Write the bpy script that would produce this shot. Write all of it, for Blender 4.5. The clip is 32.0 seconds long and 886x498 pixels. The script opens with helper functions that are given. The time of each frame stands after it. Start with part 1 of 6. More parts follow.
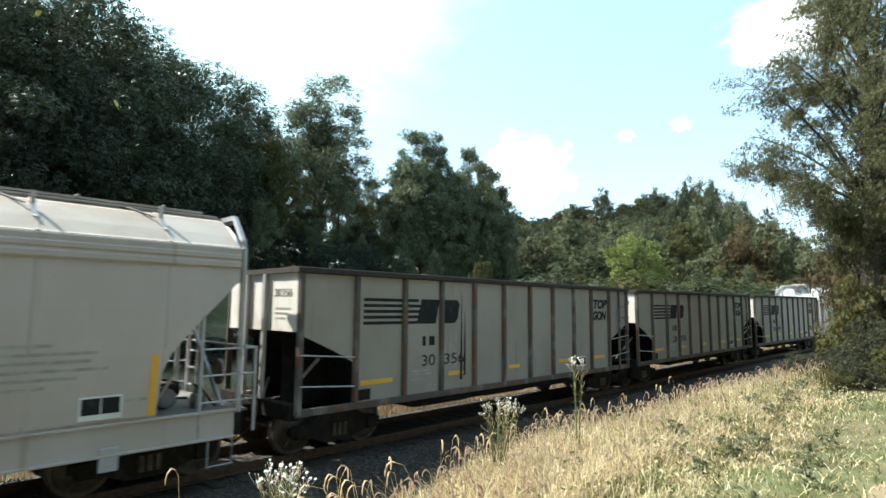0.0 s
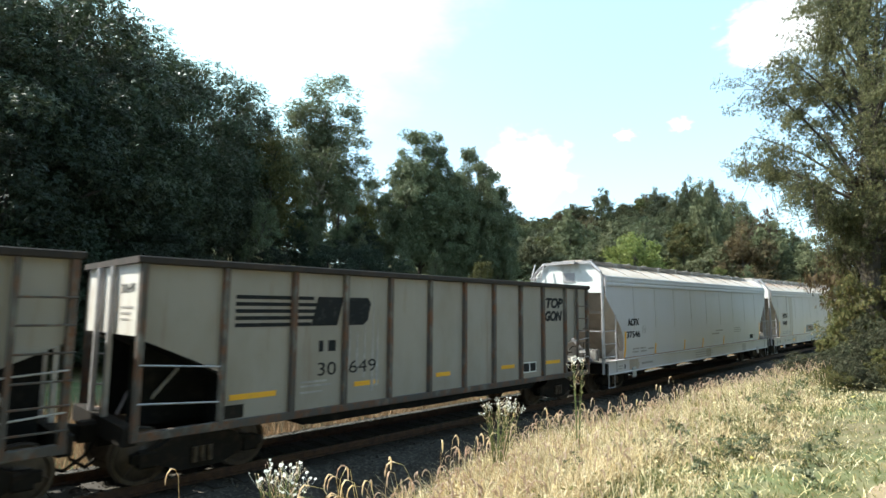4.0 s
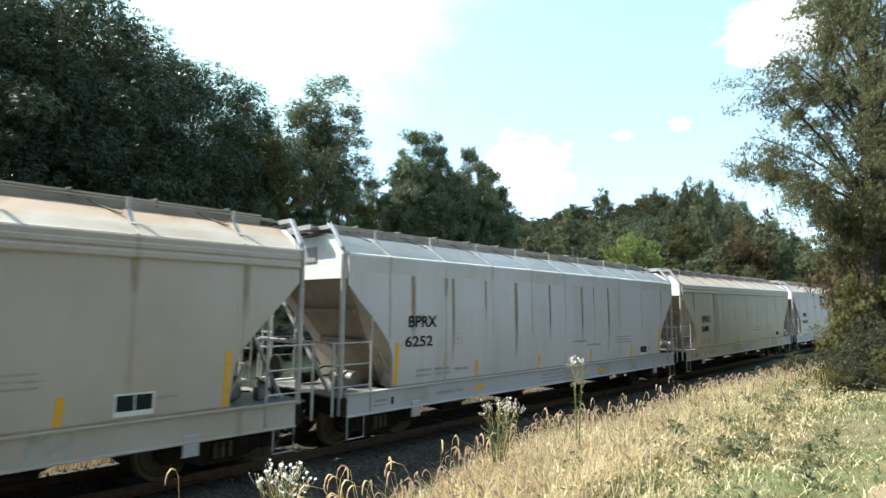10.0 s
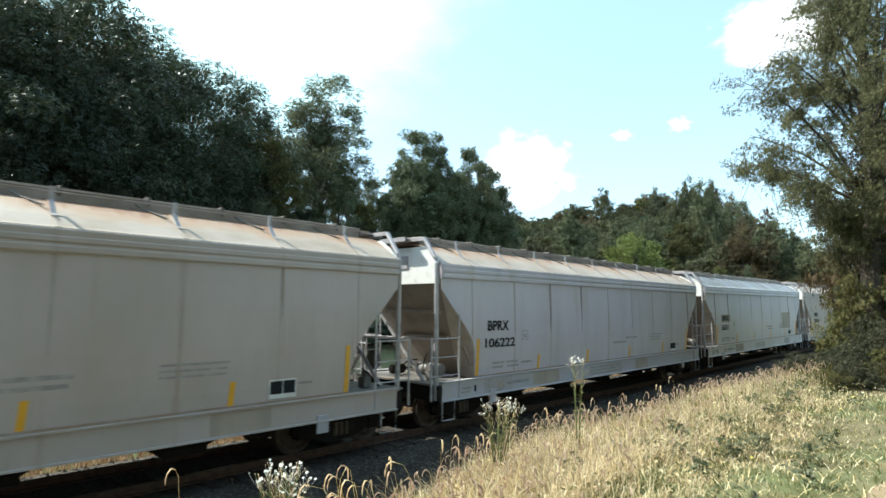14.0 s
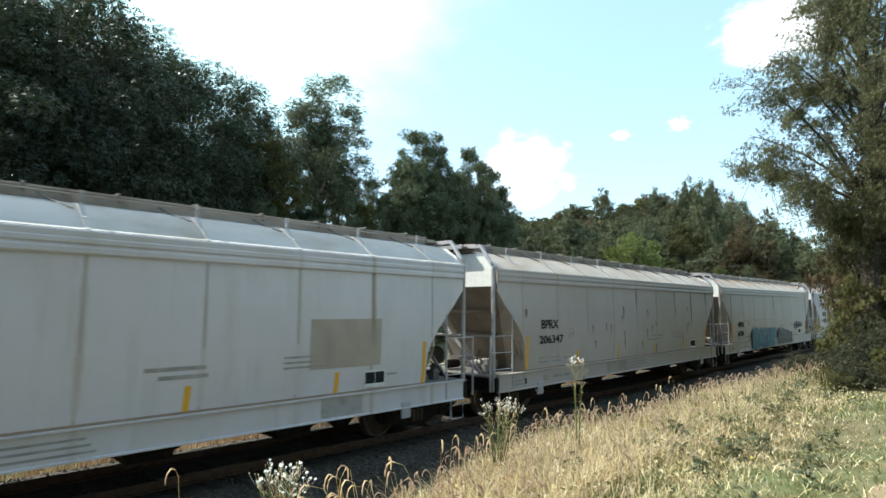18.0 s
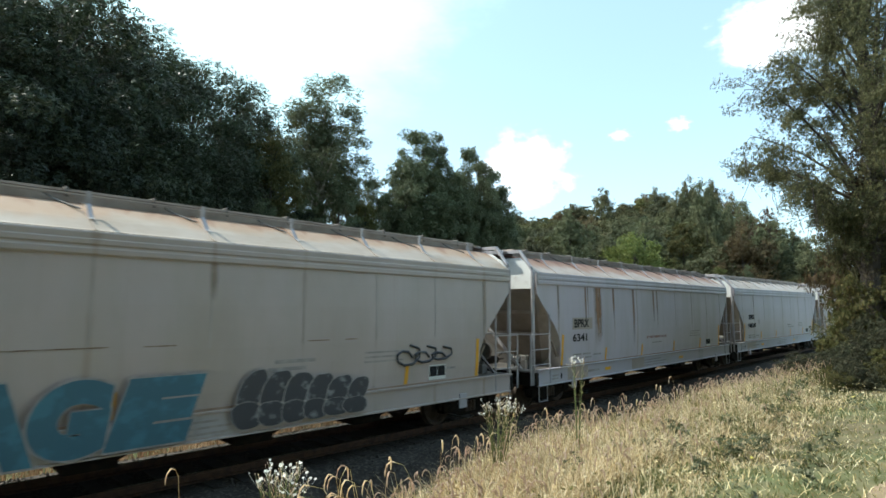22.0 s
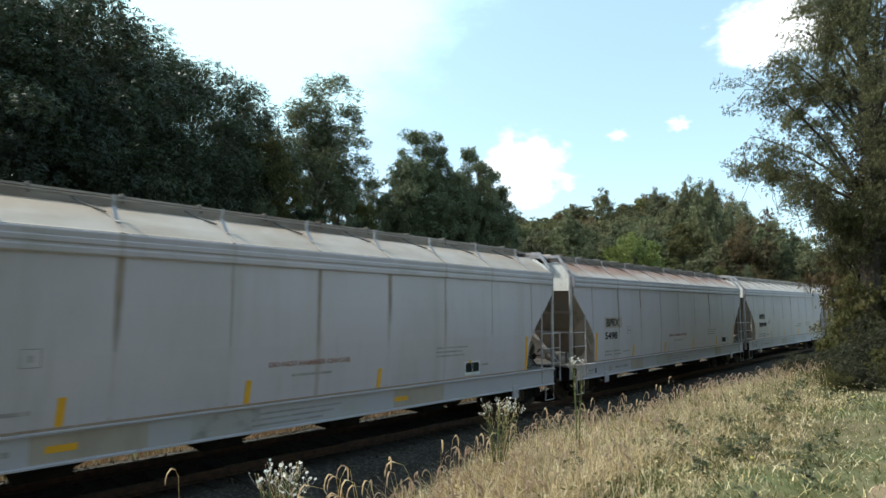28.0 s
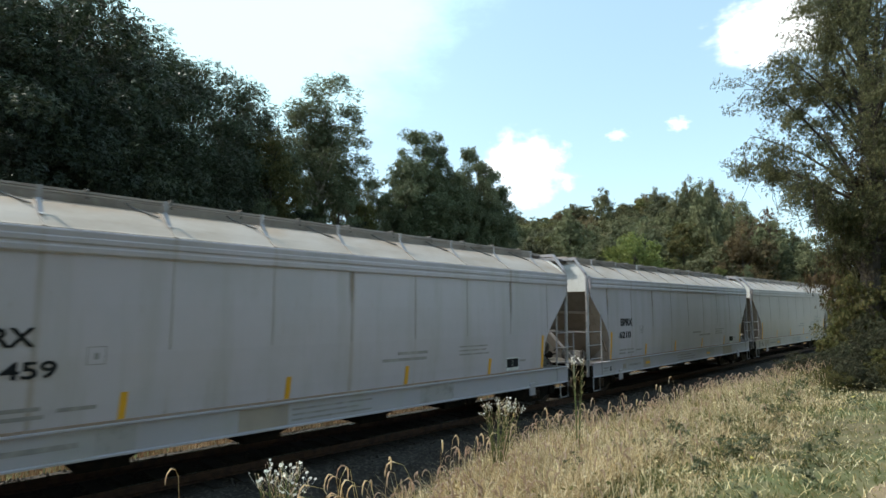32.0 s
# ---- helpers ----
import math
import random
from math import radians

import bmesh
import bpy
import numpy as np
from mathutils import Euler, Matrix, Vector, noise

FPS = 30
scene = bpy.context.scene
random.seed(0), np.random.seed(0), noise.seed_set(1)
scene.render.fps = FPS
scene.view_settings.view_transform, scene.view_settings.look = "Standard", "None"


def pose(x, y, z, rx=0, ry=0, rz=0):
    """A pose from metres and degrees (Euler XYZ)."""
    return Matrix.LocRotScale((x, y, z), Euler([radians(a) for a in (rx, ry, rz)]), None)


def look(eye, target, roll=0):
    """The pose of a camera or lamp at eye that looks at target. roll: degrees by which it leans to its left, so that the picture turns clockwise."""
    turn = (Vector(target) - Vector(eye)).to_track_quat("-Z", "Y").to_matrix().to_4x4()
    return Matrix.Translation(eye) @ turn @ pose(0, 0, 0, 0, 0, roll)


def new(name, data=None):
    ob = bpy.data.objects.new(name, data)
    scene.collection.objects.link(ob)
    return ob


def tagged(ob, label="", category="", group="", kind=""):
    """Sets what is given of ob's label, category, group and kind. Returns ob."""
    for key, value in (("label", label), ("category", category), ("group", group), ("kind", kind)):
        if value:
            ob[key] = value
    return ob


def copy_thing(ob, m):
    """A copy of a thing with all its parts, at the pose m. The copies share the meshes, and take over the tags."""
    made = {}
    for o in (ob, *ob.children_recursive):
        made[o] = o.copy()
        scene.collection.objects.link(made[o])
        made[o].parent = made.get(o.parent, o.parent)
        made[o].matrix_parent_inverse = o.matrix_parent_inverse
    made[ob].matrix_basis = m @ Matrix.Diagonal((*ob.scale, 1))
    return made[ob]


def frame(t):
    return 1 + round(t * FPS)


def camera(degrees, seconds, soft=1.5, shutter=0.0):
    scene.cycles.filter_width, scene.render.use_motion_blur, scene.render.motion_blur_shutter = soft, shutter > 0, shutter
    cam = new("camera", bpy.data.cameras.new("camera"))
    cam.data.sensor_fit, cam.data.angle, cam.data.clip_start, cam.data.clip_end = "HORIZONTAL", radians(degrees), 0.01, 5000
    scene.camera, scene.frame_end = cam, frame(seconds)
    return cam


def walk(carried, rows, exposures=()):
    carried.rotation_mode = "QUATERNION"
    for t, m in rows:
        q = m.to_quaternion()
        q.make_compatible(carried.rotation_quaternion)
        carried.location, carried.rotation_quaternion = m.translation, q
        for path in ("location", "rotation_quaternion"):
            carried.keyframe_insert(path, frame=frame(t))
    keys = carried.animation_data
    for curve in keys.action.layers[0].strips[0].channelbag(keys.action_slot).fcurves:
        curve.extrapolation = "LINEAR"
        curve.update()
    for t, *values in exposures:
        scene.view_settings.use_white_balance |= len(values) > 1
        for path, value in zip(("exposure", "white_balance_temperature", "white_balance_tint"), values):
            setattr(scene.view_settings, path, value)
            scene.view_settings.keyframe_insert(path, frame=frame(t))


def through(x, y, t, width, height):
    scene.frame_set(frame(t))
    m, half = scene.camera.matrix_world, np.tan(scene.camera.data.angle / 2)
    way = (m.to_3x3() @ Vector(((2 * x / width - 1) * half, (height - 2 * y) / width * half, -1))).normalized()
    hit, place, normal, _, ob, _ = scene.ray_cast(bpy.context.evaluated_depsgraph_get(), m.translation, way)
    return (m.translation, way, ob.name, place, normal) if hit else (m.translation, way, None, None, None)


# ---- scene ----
# Track frame: x runs along the rails, y away from the camera, z = 0 on the rail heads.
EYE = Vector((0.0, -11.196, 2.998))
YAW, TILT, LEAN = radians(45.7357), radians(6.0588), 0.54
cam = camera(77.14, 32.0, soft=1.5, shutter=0.2)
AIM = EYE + Vector((math.sin(YAW) * math.cos(TILT), math.cos(YAW) * math.cos(TILT), math.sin(TILT)))
walk(cam, [(0.0, look(EYE, AIM, LEAN)), (32.0, look(EYE, AIM, LEAN))], exposures=[(0.0, 1.15, 6200, 2), (7.0, 1.22, 6200, 2), (14.0, 1.04, 6200, 2), (20.0, 0.97, 6300, 3), (32.0, 0.74, 6450, 5)])

# ---- light ----
SUN_TURN, SUN_HEIGHT = radians(-30), radians(46)
SUN_DIR = Vector((math.sin(SUN_TURN) * math.cos(SUN_HEIGHT), math.cos(SUN_TURN) * math.cos(SUN_HEIGHT), math.sin(SUN_HEIGHT)))
sun = new("sun", bpy.data.lights.new("sun", "SUN"))
sun.data.energy, sun.data.angle, sun.data.color = 5.0, radians(0.53), (1.0, 0.94, 0.84)
sun.matrix_world = look(SUN_DIR * 200, (0, 0, 0))


def build_world():
    w = bpy.data.worlds.new("sky")
    w.use_nodes = True
    nt = w.node_tree
    n, l = nt.nodes, nt.links
    bg = n["Background"]
    bg.inputs["Strength"].default_value = 0.15
    sky = n.new("ShaderNodeTexSky")
    sky.sky_type, sky.sun_disc = "NISHITA", False
    sky.sun_elevation, sky.sun_rotation = SUN_HEIGHT, SUN_TURN
    sky.air_density, sky.dust_density, sky.ozone_density = 1.0, 1.3, 0.1
    co = n.new("ShaderNodeTexCoord")
    noi = n.new("ShaderNodeTexNoise")
    noi.inputs["Scale"].default_value, noi.inputs["Detail"].default_value, noi.inputs["Roughness"].default_value = 2.6, 9, 0.62
    mp = n.new("ShaderNodeMapping")
    mp.inputs["Scale"].default_value = (1, 1, 2.2)
    l.new(co.outputs["Generated"], mp.inputs["Vector"])
    l.new(mp.outputs["Vector"], noi.inputs["Vector"])
    # the great bright cloud bank under the sun
    dot = n.new("ShaderNodeVectorMath")
    dot.operation = "DOT_PRODUCT"
    dot.inputs[1].default_value = Vector((0.27, 0.80, 0.54)).normalized()
    l.new(co.outputs["Generated"], dot.inputs[0])
    near = n.new("ShaderNodeMapRange")
    near.inputs["From Min"].default_value, near.inputs["From Max"].default_value = 0.84, 0.99
    near.inputs["To Min"].default_value, near.inputs["To Max"].default_value = -0.22, 0.4
    l.new(dot.outputs["Value"], near.inputs["Value"])
    add = n.new("ShaderNodeMath")
    l.new(noi.outputs["Fac"], add.inputs[0])
    l.new(near.outputs["Result"], add.inputs[1])
    ramp = n.new("ShaderNodeMapRange")
    ramp.interpolation_type = "SMOOTHSTEP"
    ramp.inputs["From Min"].default_value, ramp.inputs["From Max"].default_value = 0.42, 0.78
    l.new(add.outputs["Value"], ramp.inputs["Value"])
    ramp.inputs["To Min"].default_value = 0.3
    mix = n.new("ShaderNodeMix")
    mix.data_type = "RGBA"
    mix.inputs["B"].default_value = (3.85, 5.6, 6.05, 1)
    l.new(ramp.outputs["Result"], mix.inputs["Factor"])
    l.new(sky.outputs["Color"], mix.inputs["A"])
    l.new(mix.outputs["Result"], bg.inputs["Color"])
    scene.world = w


build_world()


# ---- materials ----
def mat(name, base, rough=0.7, metal=0.0, vary=(), bump=0.0, bump_scale=30.0, spec=0.5, translucent=0.0):
    """vary: rows of (colour, scale, stretch, low, high): a noise that brings in another colour."""
    m = bpy.data.materials.new(name)
    m.use_nodes = True
    nt = m.node_tree
    n, l = nt.nodes, nt.links
    p = n["Principled BSDF"]
    p.inputs["Roughness"].default_value, p.inputs["Metallic"].default_value = rough, metal
    p.inputs["Specular IOR Level"].default_value = spec
    co = n.new("ShaderNodeTexCoord")
    info = n.new("ShaderNodeObjectInfo")
    shift = n.new("ShaderNodeVectorMath")
    shift.operation = "MULTIPLY_ADD"
    shift.inputs[1].default_value = (37.0, 19.0, 11.0)
    l.new(info.outputs["Random"], shift.inputs[0])
    l.new(co.outputs["Object"], shift.inputs[2])
    out = None
    rgb = n.new("ShaderNodeRGB")
    rgb.outputs[0].default_value = (*base, 1)
    out = rgb.outputs[0]
    for colour, scale, stretch, low, high in vary:
        mp = n.new("ShaderNodeMapping")
        mp.inputs["Scale"].default_value = stretch
        l.new(shift.outputs["Vector"], mp.inputs["Vector"])
        noi = n.new("ShaderNodeTexNoise")
        noi.inputs["Scale"].default_value, noi.inputs["Detail"].default_value, noi.inputs["Roughness"].default_value = scale, 6, 0.6
        l.new(mp.outputs["Vector"], noi.inputs["Vector"])
        rng = n.new("ShaderNodeMapRange")
        rng.inputs["From Min"].default_value, rng.inputs["From Max"].default_value = low, high
        l.new(noi.outputs["Fac"], rng.inputs["Value"])
        mx = n.new("ShaderNodeMix")
        mx.data_type = "RGBA"
        mx.inputs["B"].default_value = (*colour, 1)
        l.new(rng.outputs["Result"], mx.inputs["Factor"])
        l.new(out, mx.inputs["A"])
        out = mx.outputs["Result"]
    l.new(out, p.inputs["Base Color"])
    if bump:
        noi = n.new("ShaderNodeTexNoise")
        noi.inputs["Scale"].default_value, noi.inputs["Detail"].default_value = bump_scale, 5
        l.new(shift.outputs["Vector"], noi.inputs["Vector"])
        b = n.new("ShaderNodeBump")
        b.inputs["Strength"].default_value, b.inputs["Distance"].default_value = bump, 0.02
        l.new(noi.outputs["Fac"], b.inputs["Height"])
        l.new(b.outputs["Normal"], p.inputs["Normal"])
    return m


def leaf_mat(name, a, b, c, through=0.25, rough=0.6):
    """Foliage: three colours spread leaf by leaf, a tint tree by tree, and light that comes through the blade."""
    m = bpy.data.materials.new(name)
    m.use_nodes = True
    nt = m.node_tree
    n, l = nt.nodes, nt.links
    p = n["Principled BSDF"]
    p.inputs["Roughness"].default_value = rough
    p.inputs["Specular IOR Level"].default_value = 0.18
    geo, info = n.new("ShaderNodeNewGeometry"), n.new("ShaderNodeObjectInfo")
    ramp = n.new("ShaderNodeValToRGB")
    e = ramp.color_ramp.elements
    e[0].color, e[1].color = (*a, 1), (*c, 1)
    mid = e.new(0.6)
    mid.color = (*b, 1)
    l.new(geo.outputs["Random Per Island"], ramp.inputs["Fac"])
    hsv = n.new("ShaderNodeHueSaturation")
    hue = n.new("ShaderNodeMapRange")
    hue.inputs["To Min"].default_value, hue.inputs["To Max"].default_value = 0.475, 0.515
    val = n.new("ShaderNodeMapRange")
    val.inputs["To Min"].default_value, val.inputs["To Max"].default_value = 0.8, 1.25
    l.new(info.outputs["Random"], hue.inputs["Value"])
    l.new(info.outputs["Random"], val.inputs["Value"])
    l.new(hue.outputs["Result"], hsv.inputs["Hue"])
    l.new(val.outputs["Result"], hsv.inputs["Value"])
    l.new(ramp.outputs["Color"], hsv.inputs["Color"])
    l.new(hsv.outputs["Color"], p.inputs["Base Color"])
    tr = n.new("ShaderNodeBsdfTranslucent")
    l.new(hsv.outputs["Color"], tr.inputs["Color"])
    mx = n.new("ShaderNodeMixShader")
    mx.inputs["Fac"].default_value = through
    l.new(p.outputs["BSDF"], mx.inputs[1])
    l.new(tr.outputs["BSDF"], mx.inputs[2])
    l.new(mx.outputs["Shader"], n["Material Output"].inputs["Surface"])
    return m


RUST, DUST, GRIME = (0.16, 0.065, 0.03), (0.34, 0.27, 0.2), (0.12, 0.11, 0.1)
def seam_stains(m, colour, amount):
    """Soft brown runs down the seams of a wagon's side, more or fewer from seam to seam, and faint ones between."""
    nt = m.node_tree
    n, l = nt.nodes, nt.links
    p = n["Principled BSDF"]
    base = p.inputs["Base Color"].links[0].from_socket

    def calc(op, a, b=0.0, c=0.0):
        q = n.new("ShaderNodeMath")
        q.operation = op
        for k, v in enumerate((a, b, c)):
            if isinstance(v, (int, float)):
                q.inputs[k].default_value = v
            else:
                l.new(v, q.inputs[k])
        return q.outputs["Value"]

    def noise_at(x, z, rnd, scale):
        v = n.new("ShaderNodeCombineXYZ")
        for k, w in enumerate((x, z, rnd)):
            l.new(w, v.inputs[k])
        q = n.new("ShaderNodeTexNoise")
        q.inputs["Scale"].default_value, q.inputs["Detail"].default_value = scale, 4
        l.new(v.outputs["Vector"], q.inputs["Vector"])
        return q.outputs["Fac"]

    def ramp(v, lo, hi, to=1.0):
        q = n.new("ShaderNodeMapRange")
        q.interpolation_type = "SMOOTHSTEP"
        q.inputs["From Min"].default_value, q.inputs["From Max"].default_value = lo, hi
        q.inputs["To Max"].default_value = to
        l.new(v, q.inputs["Value"])
        return q.outputs["Result"]

    co, info, sep = n.new("ShaderNodeTexCoord"), n.new("ShaderNodeObjectInfo"), n.new("ShaderNodeSeparateXYZ")
    l.new(co.outputs["Object"], sep.inputs[0])
    rnd = calc("MULTIPLY", info.outputs["Random"], 90.0)
    u = calc("DIVIDE", calc("ADD", sep.outputs["X"], 7.31), 1.83)
    idx = calc("ROUND", u)
    off = calc("MULTIPLY", calc("ABSOLUTE", calc("SUBTRACT", u, idx)), 1.83)
    half = calc("MULTIPLY_ADD", noise_at(idx, sep.outputs["Z"], rnd, 2.3), 0.2, -0.02)
    line = ramp(calc("DIVIDE", off, half), 1.0, 0.1)
    some = ramp(noise_at(calc("MULTIPLY", idx, 3.7), calc("MULTIPLY", sep.outputs["Z"], 0.25), rnd, 1.0), 0.4, 0.62, 0.9)
    first = calc("MULTIPLY", line, some)
    runs = noise_at(calc("MULTIPLY", sep.outputs["X"], 5.0), calc("MULTIPLY", sep.outputs["Z"], 0.18), rnd, 1.0)
    second = calc("MULTIPLY", ramp(runs, 0.55, 0.75, 0.3), ramp(noise_at(calc("MULTIPLY", sep.outputs["X"], 0.4), sep.outputs["Z"], rnd, 1.3), 0.42, 0.66))
    total = calc("MULTIPLY", calc("MAXIMUM", first, second), amount)
    mx = n.new("ShaderNodeMix")
    mx.data_type = "RGBA"
    mx.inputs["B"].default_value = (*colour, 1)
    l.new(total, mx.inputs["Factor"])
    l.new(base, mx.inputs["A"])
    l.new(mx.outputs["Result"], p.inputs["Base Color"])
    return m


def run_mat(name, inner, outer, strength=0.9):
    """A stain that fades out to its sides and towards its lower end."""
    m = bpy.data.materials.new(name)
    m.use_nodes = True
    nt = m.node_tree
    n, l = nt.nodes, nt.links
    p = n["Principled BSDF"]
    p.inputs["Roughness"].default_value = 0.75
    co, sep = n.new("ShaderNodeTexCoord"), n.new("ShaderNodeSeparateXYZ")
    l.new(co.outputs["Generated"], sep.inputs[0])
    noi = n.new("ShaderNodeTexNoise")
    noi.inputs["Scale"].default_value, noi.inputs["Detail"].default_value = 6.0, 4
    mp = n.new("ShaderNodeMapping")
    mp.inputs["Scale"].default_value = (4, 1, 0.5)
    l.new(co.outputs["Object"], mp.inputs["Vector"])
    l.new(mp.outputs["Vector"], noi.inputs["Vector"])

    def calc(op, a, b=0.0, c=0.0):
        q = n.new("ShaderNodeMath")
        q.operation = op
        for k, v in enumerate((a, b, c)):
            if isinstance(v, (int, float)):
                q.inputs[k].default_value = v
            else:
                l.new(v, q.inputs[k])
        return q.outputs["Value"]

    mid = calc("SUBTRACT", 1.0, calc("ABSOLUTE", calc("MULTIPLY_ADD", sep.outputs["X"], 2.0, -1.0)))
    down = calc("MINIMUM", calc("MULTIPLY", sep.outputs["Z"], 1.8), 1.0)
    fac = calc("MULTIPLY", calc("MULTIPLY", mid, down), calc("MULTIPLY_ADD", noi.outputs["Fac"], 1.8, 0.1))
    mx = n.new("ShaderNodeMix")
    mx.data_type = "RGBA"
    mx.inputs["A"].default_value, mx.inputs["B"].default_value = (*outer, 1), (*inner, 1)
    l.new(calc("MINIMUM", fac, 1.0), mx.inputs["Factor"])
    l.new(mx.outputs["Result"], p.inputs["Base Color"])
    tr, sh = n.new("ShaderNodeBsdfTransparent"), n.new("ShaderNodeMixShader")
    l.new(calc("MINIMUM", calc("MULTIPLY", fac, strength), 0.97), sh.inputs["Fac"])
    l.new(tr.outputs["BSDF"], sh.inputs[1])
    l.new(p.outputs["BSDF"], sh.inputs[2])
    l.new(sh.outputs["Shader"], n["Material Output"].inputs["Surface"])
    return m


PAINT = seam_stains(mat("hopper paint", (0.53, 0.475, 0.515), 0.32, 0, [((0.45, 0.41, 0.42), 0.6, (1, 1, 0.5), 0.45, 0.75), ((0.37, 0.34, 0.31), 1.3, (1.2, 1, 0.12), 0.5, 0.9), (DUST, 9, (1, 1, 0.3), 0.66, 0.95)], 0.12, 3.0), (0.33, 0.25, 0.185), 0.7)
PAINT_BEIGE = seam_stains(mat("cream hopper paint", (0.475, 0.405, 0.39), 0.33, 0, [((0.4, 0.335, 0.295), 0.6, (1, 1, 0.5), 0.4, 0.75), ((0.4, 0.35, 0.3), 1.3, (1.2, 1, 0.12), 0.5, 0.9), (DUST, 9, (1, 1, 0.3), 0.66, 0.95)], 0.12, 3.0), (0.32, 0.235, 0.165), 0.7)
PAINT_PALE = seam_stains(mat("pale hopper paint", (0.64, 0.59, 0.63), 0.3, 0, [((0.54, 0.5, 0.51), 0.6, (1, 1, 0.5), 0.45, 0.8), ((0.47, 0.43, 0.39), 1.3, (1.2, 1, 0.12), 0.52, 0.9)], 0.1, 3.0), (0.36, 0.28, 0.2), 0.7)
PAINT_CLEAN = seam_stains(mat("clean hopper paint", (0.53, 0.49, 0.515), 0.32, 0, [((0.49, 0.45, 0.45), 0.6, (1, 1, 0.5), 0.45, 0.8), ((0.45, 0.41, 0.37), 1.3, (1.2, 1, 0.12), 0.55, 0.95)], 0.1, 3.0), (0.36, 0.29, 0.22), 0.18)


def roof_mat(name, pale, rust, deep, reach):
    """Roof paint that has rusted from the crown down in uneven lobes and kept its paint along the eave."""
    m = mat(name, pale, 0.6, 0, [((pale[0] * 0.75, pale[1] * 0.68, pale[2] * 0.6), 0.9, (0.8, 1.4, 1), 0.4, 0.72)], 0.1, 8.0)
    nt = m.node_tree
    n, l = nt.nodes, nt.links
    p = n["Principled BSDF"]
    co, info, sep = n.new("ShaderNodeTexCoord"), n.new("ShaderNodeObjectInfo"), n.new("ShaderNodeSeparateXYZ")
    l.new(co.outputs["Object"], sep.inputs[0])
    for colour, scale, lo, hi, amount in ((rust, 1.1, reach, reach + 0.22, 0.85), (deep, 2.6, reach + 0.2, reach + 0.42, 0.9)):
        noi = n.new("ShaderNodeTexNoise")
        noi.noise_dimensions = "4D"
        noi.inputs["Scale"].default_value, noi.inputs["Detail"].default_value = scale, 5
        mp = n.new("ShaderNodeMapping")
        mp.inputs["Scale"].default_value = (1, 0.35, 0.35)
        l.new(co.outputs["Object"], mp.inputs["Vector"])
        l.new(mp.outputs["Vector"], noi.inputs["Vector"])
        w = n.new("ShaderNodeMath")
        w.operation = "MULTIPLY"
        w.inputs[1].default_value = 40.0
        l.new(info.outputs["Random"], w.inputs[0])
        l.new(w.outputs["Value"], noi.inputs["W"])
        q = n.new("ShaderNodeMath")
        q.operation = "MULTIPLY_ADD"
        q.inputs[1].default_value = 0.9
        l.new(noi.outputs["Fac"], q.inputs[0])
        l.new(sep.outputs["Z"], q.inputs[2])
        r = n.new("ShaderNodeMapRange")
        r.interpolation_type = "SMOOTHSTEP"
        r.inputs["From Min"].default_value, r.inputs["From Max"].default_value = lo + 0.45, hi + 0.45
        r.inputs["To Max"].default_value = amount
        l.new(q.outputs["Value"], r.inputs["Value"])
        mx = n.new("ShaderNodeMix")
        mx.data_type = "RGBA"
        mx.inputs["B"].default_value = (*colour, 1)
        l.new(p.inputs["Base Color"].links[0].from_socket, mx.inputs["A"])
        l.new(r.outputs["Result"], mx.inputs["Factor"])
        l.new(mx.outputs["Result"], p.inputs["Base Color"])
    return m


ROOF = roof_mat("weathered roof paint", (0.49, 0.42, 0.365), (0.42, 0.31, 0.225), (0.3, 0.18, 0.12), 4.45)
ROOF_PALE = roof_mat("pale grey roof paint", (0.62, 0.58, 0.56), (0.5, 0.4, 0.33), (0.34, 0.22, 0.15), 4.62)
ROOF_RUSTY = roof_mat("rust-stained roof paint", (0.5, 0.42, 0.37), (0.33, 0.175, 0.11), (0.19, 0.085, 0.055), 4.22)
ROOF_ORANGE = roof_mat("orange-dusted roof paint", (0.49, 0.415, 0.35), (0.44, 0.29, 0.19), (0.3, 0.155, 0.09), 4.3)
SILLP = mat("sill paint", (0.46, 0.425, 0.46), 0.5, 0, [((0.42, 0.4, 0.36), 1.2, (1, 1, 1), 0.5, 0.8), (RUST, 2.5, (1, 1, 0.6), 0.68, 0.8)], 0.08, 6.0)
GALV = mat("galvanised steel", (0.42, 0.395, 0.41), 0.45, 0.3, [((0.24, 0.22, 0.2), 4, (1, 1, 1), 0.5, 0.8)])
WALK = mat("dusty walkway steel", (0.42, 0.36, 0.32), 0.7, 0.1, [((0.2, 0.15, 0.12), 1.5, (1, 1, 1), 0.45, 0.75), ((0.5, 0.44, 0.38), 6, (1, 1, 1), 0.5, 0.8)])
GRATE = mat("weathered grating", (0.2, 0.185, 0.17), 0.7, 0.3, [(RUST, 2, (1, 1, 1), 0.55, 0.8)])
IRON = mat("dark brown iron", (0.02, 0.017, 0.015), 0.85, 0.0, [((0.05, 0.034, 0.025), 6, (1, 1, 1), 0.5, 0.8)], 0.3, 40, spec=0.12)
STEEL = mat("wheel steel", (0.11, 0.085, 0.07), 0.5, 0.6, [((0.05, 0.035, 0.03), 5, (1, 1, 1), 0.45, 0.7)])
RAILTOP = mat("polished rail steel", (0.42, 0.4, 0.38), 0.25, 0.9)
RAILRUST = mat("rusty rail", (0.1, 0.055, 0.035), 0.8, 0.2, [((0.05, 0.03, 0.025), 8, (1, 1, 1), 0.4, 0.7)])
YELLOW = mat("yellow reflective tape", (0.78, 0.385, 0.02), 0.4, 0, [((0.5, 0.32, 0.08), 5, (1, 1, 1), 0.55, 0.85)])
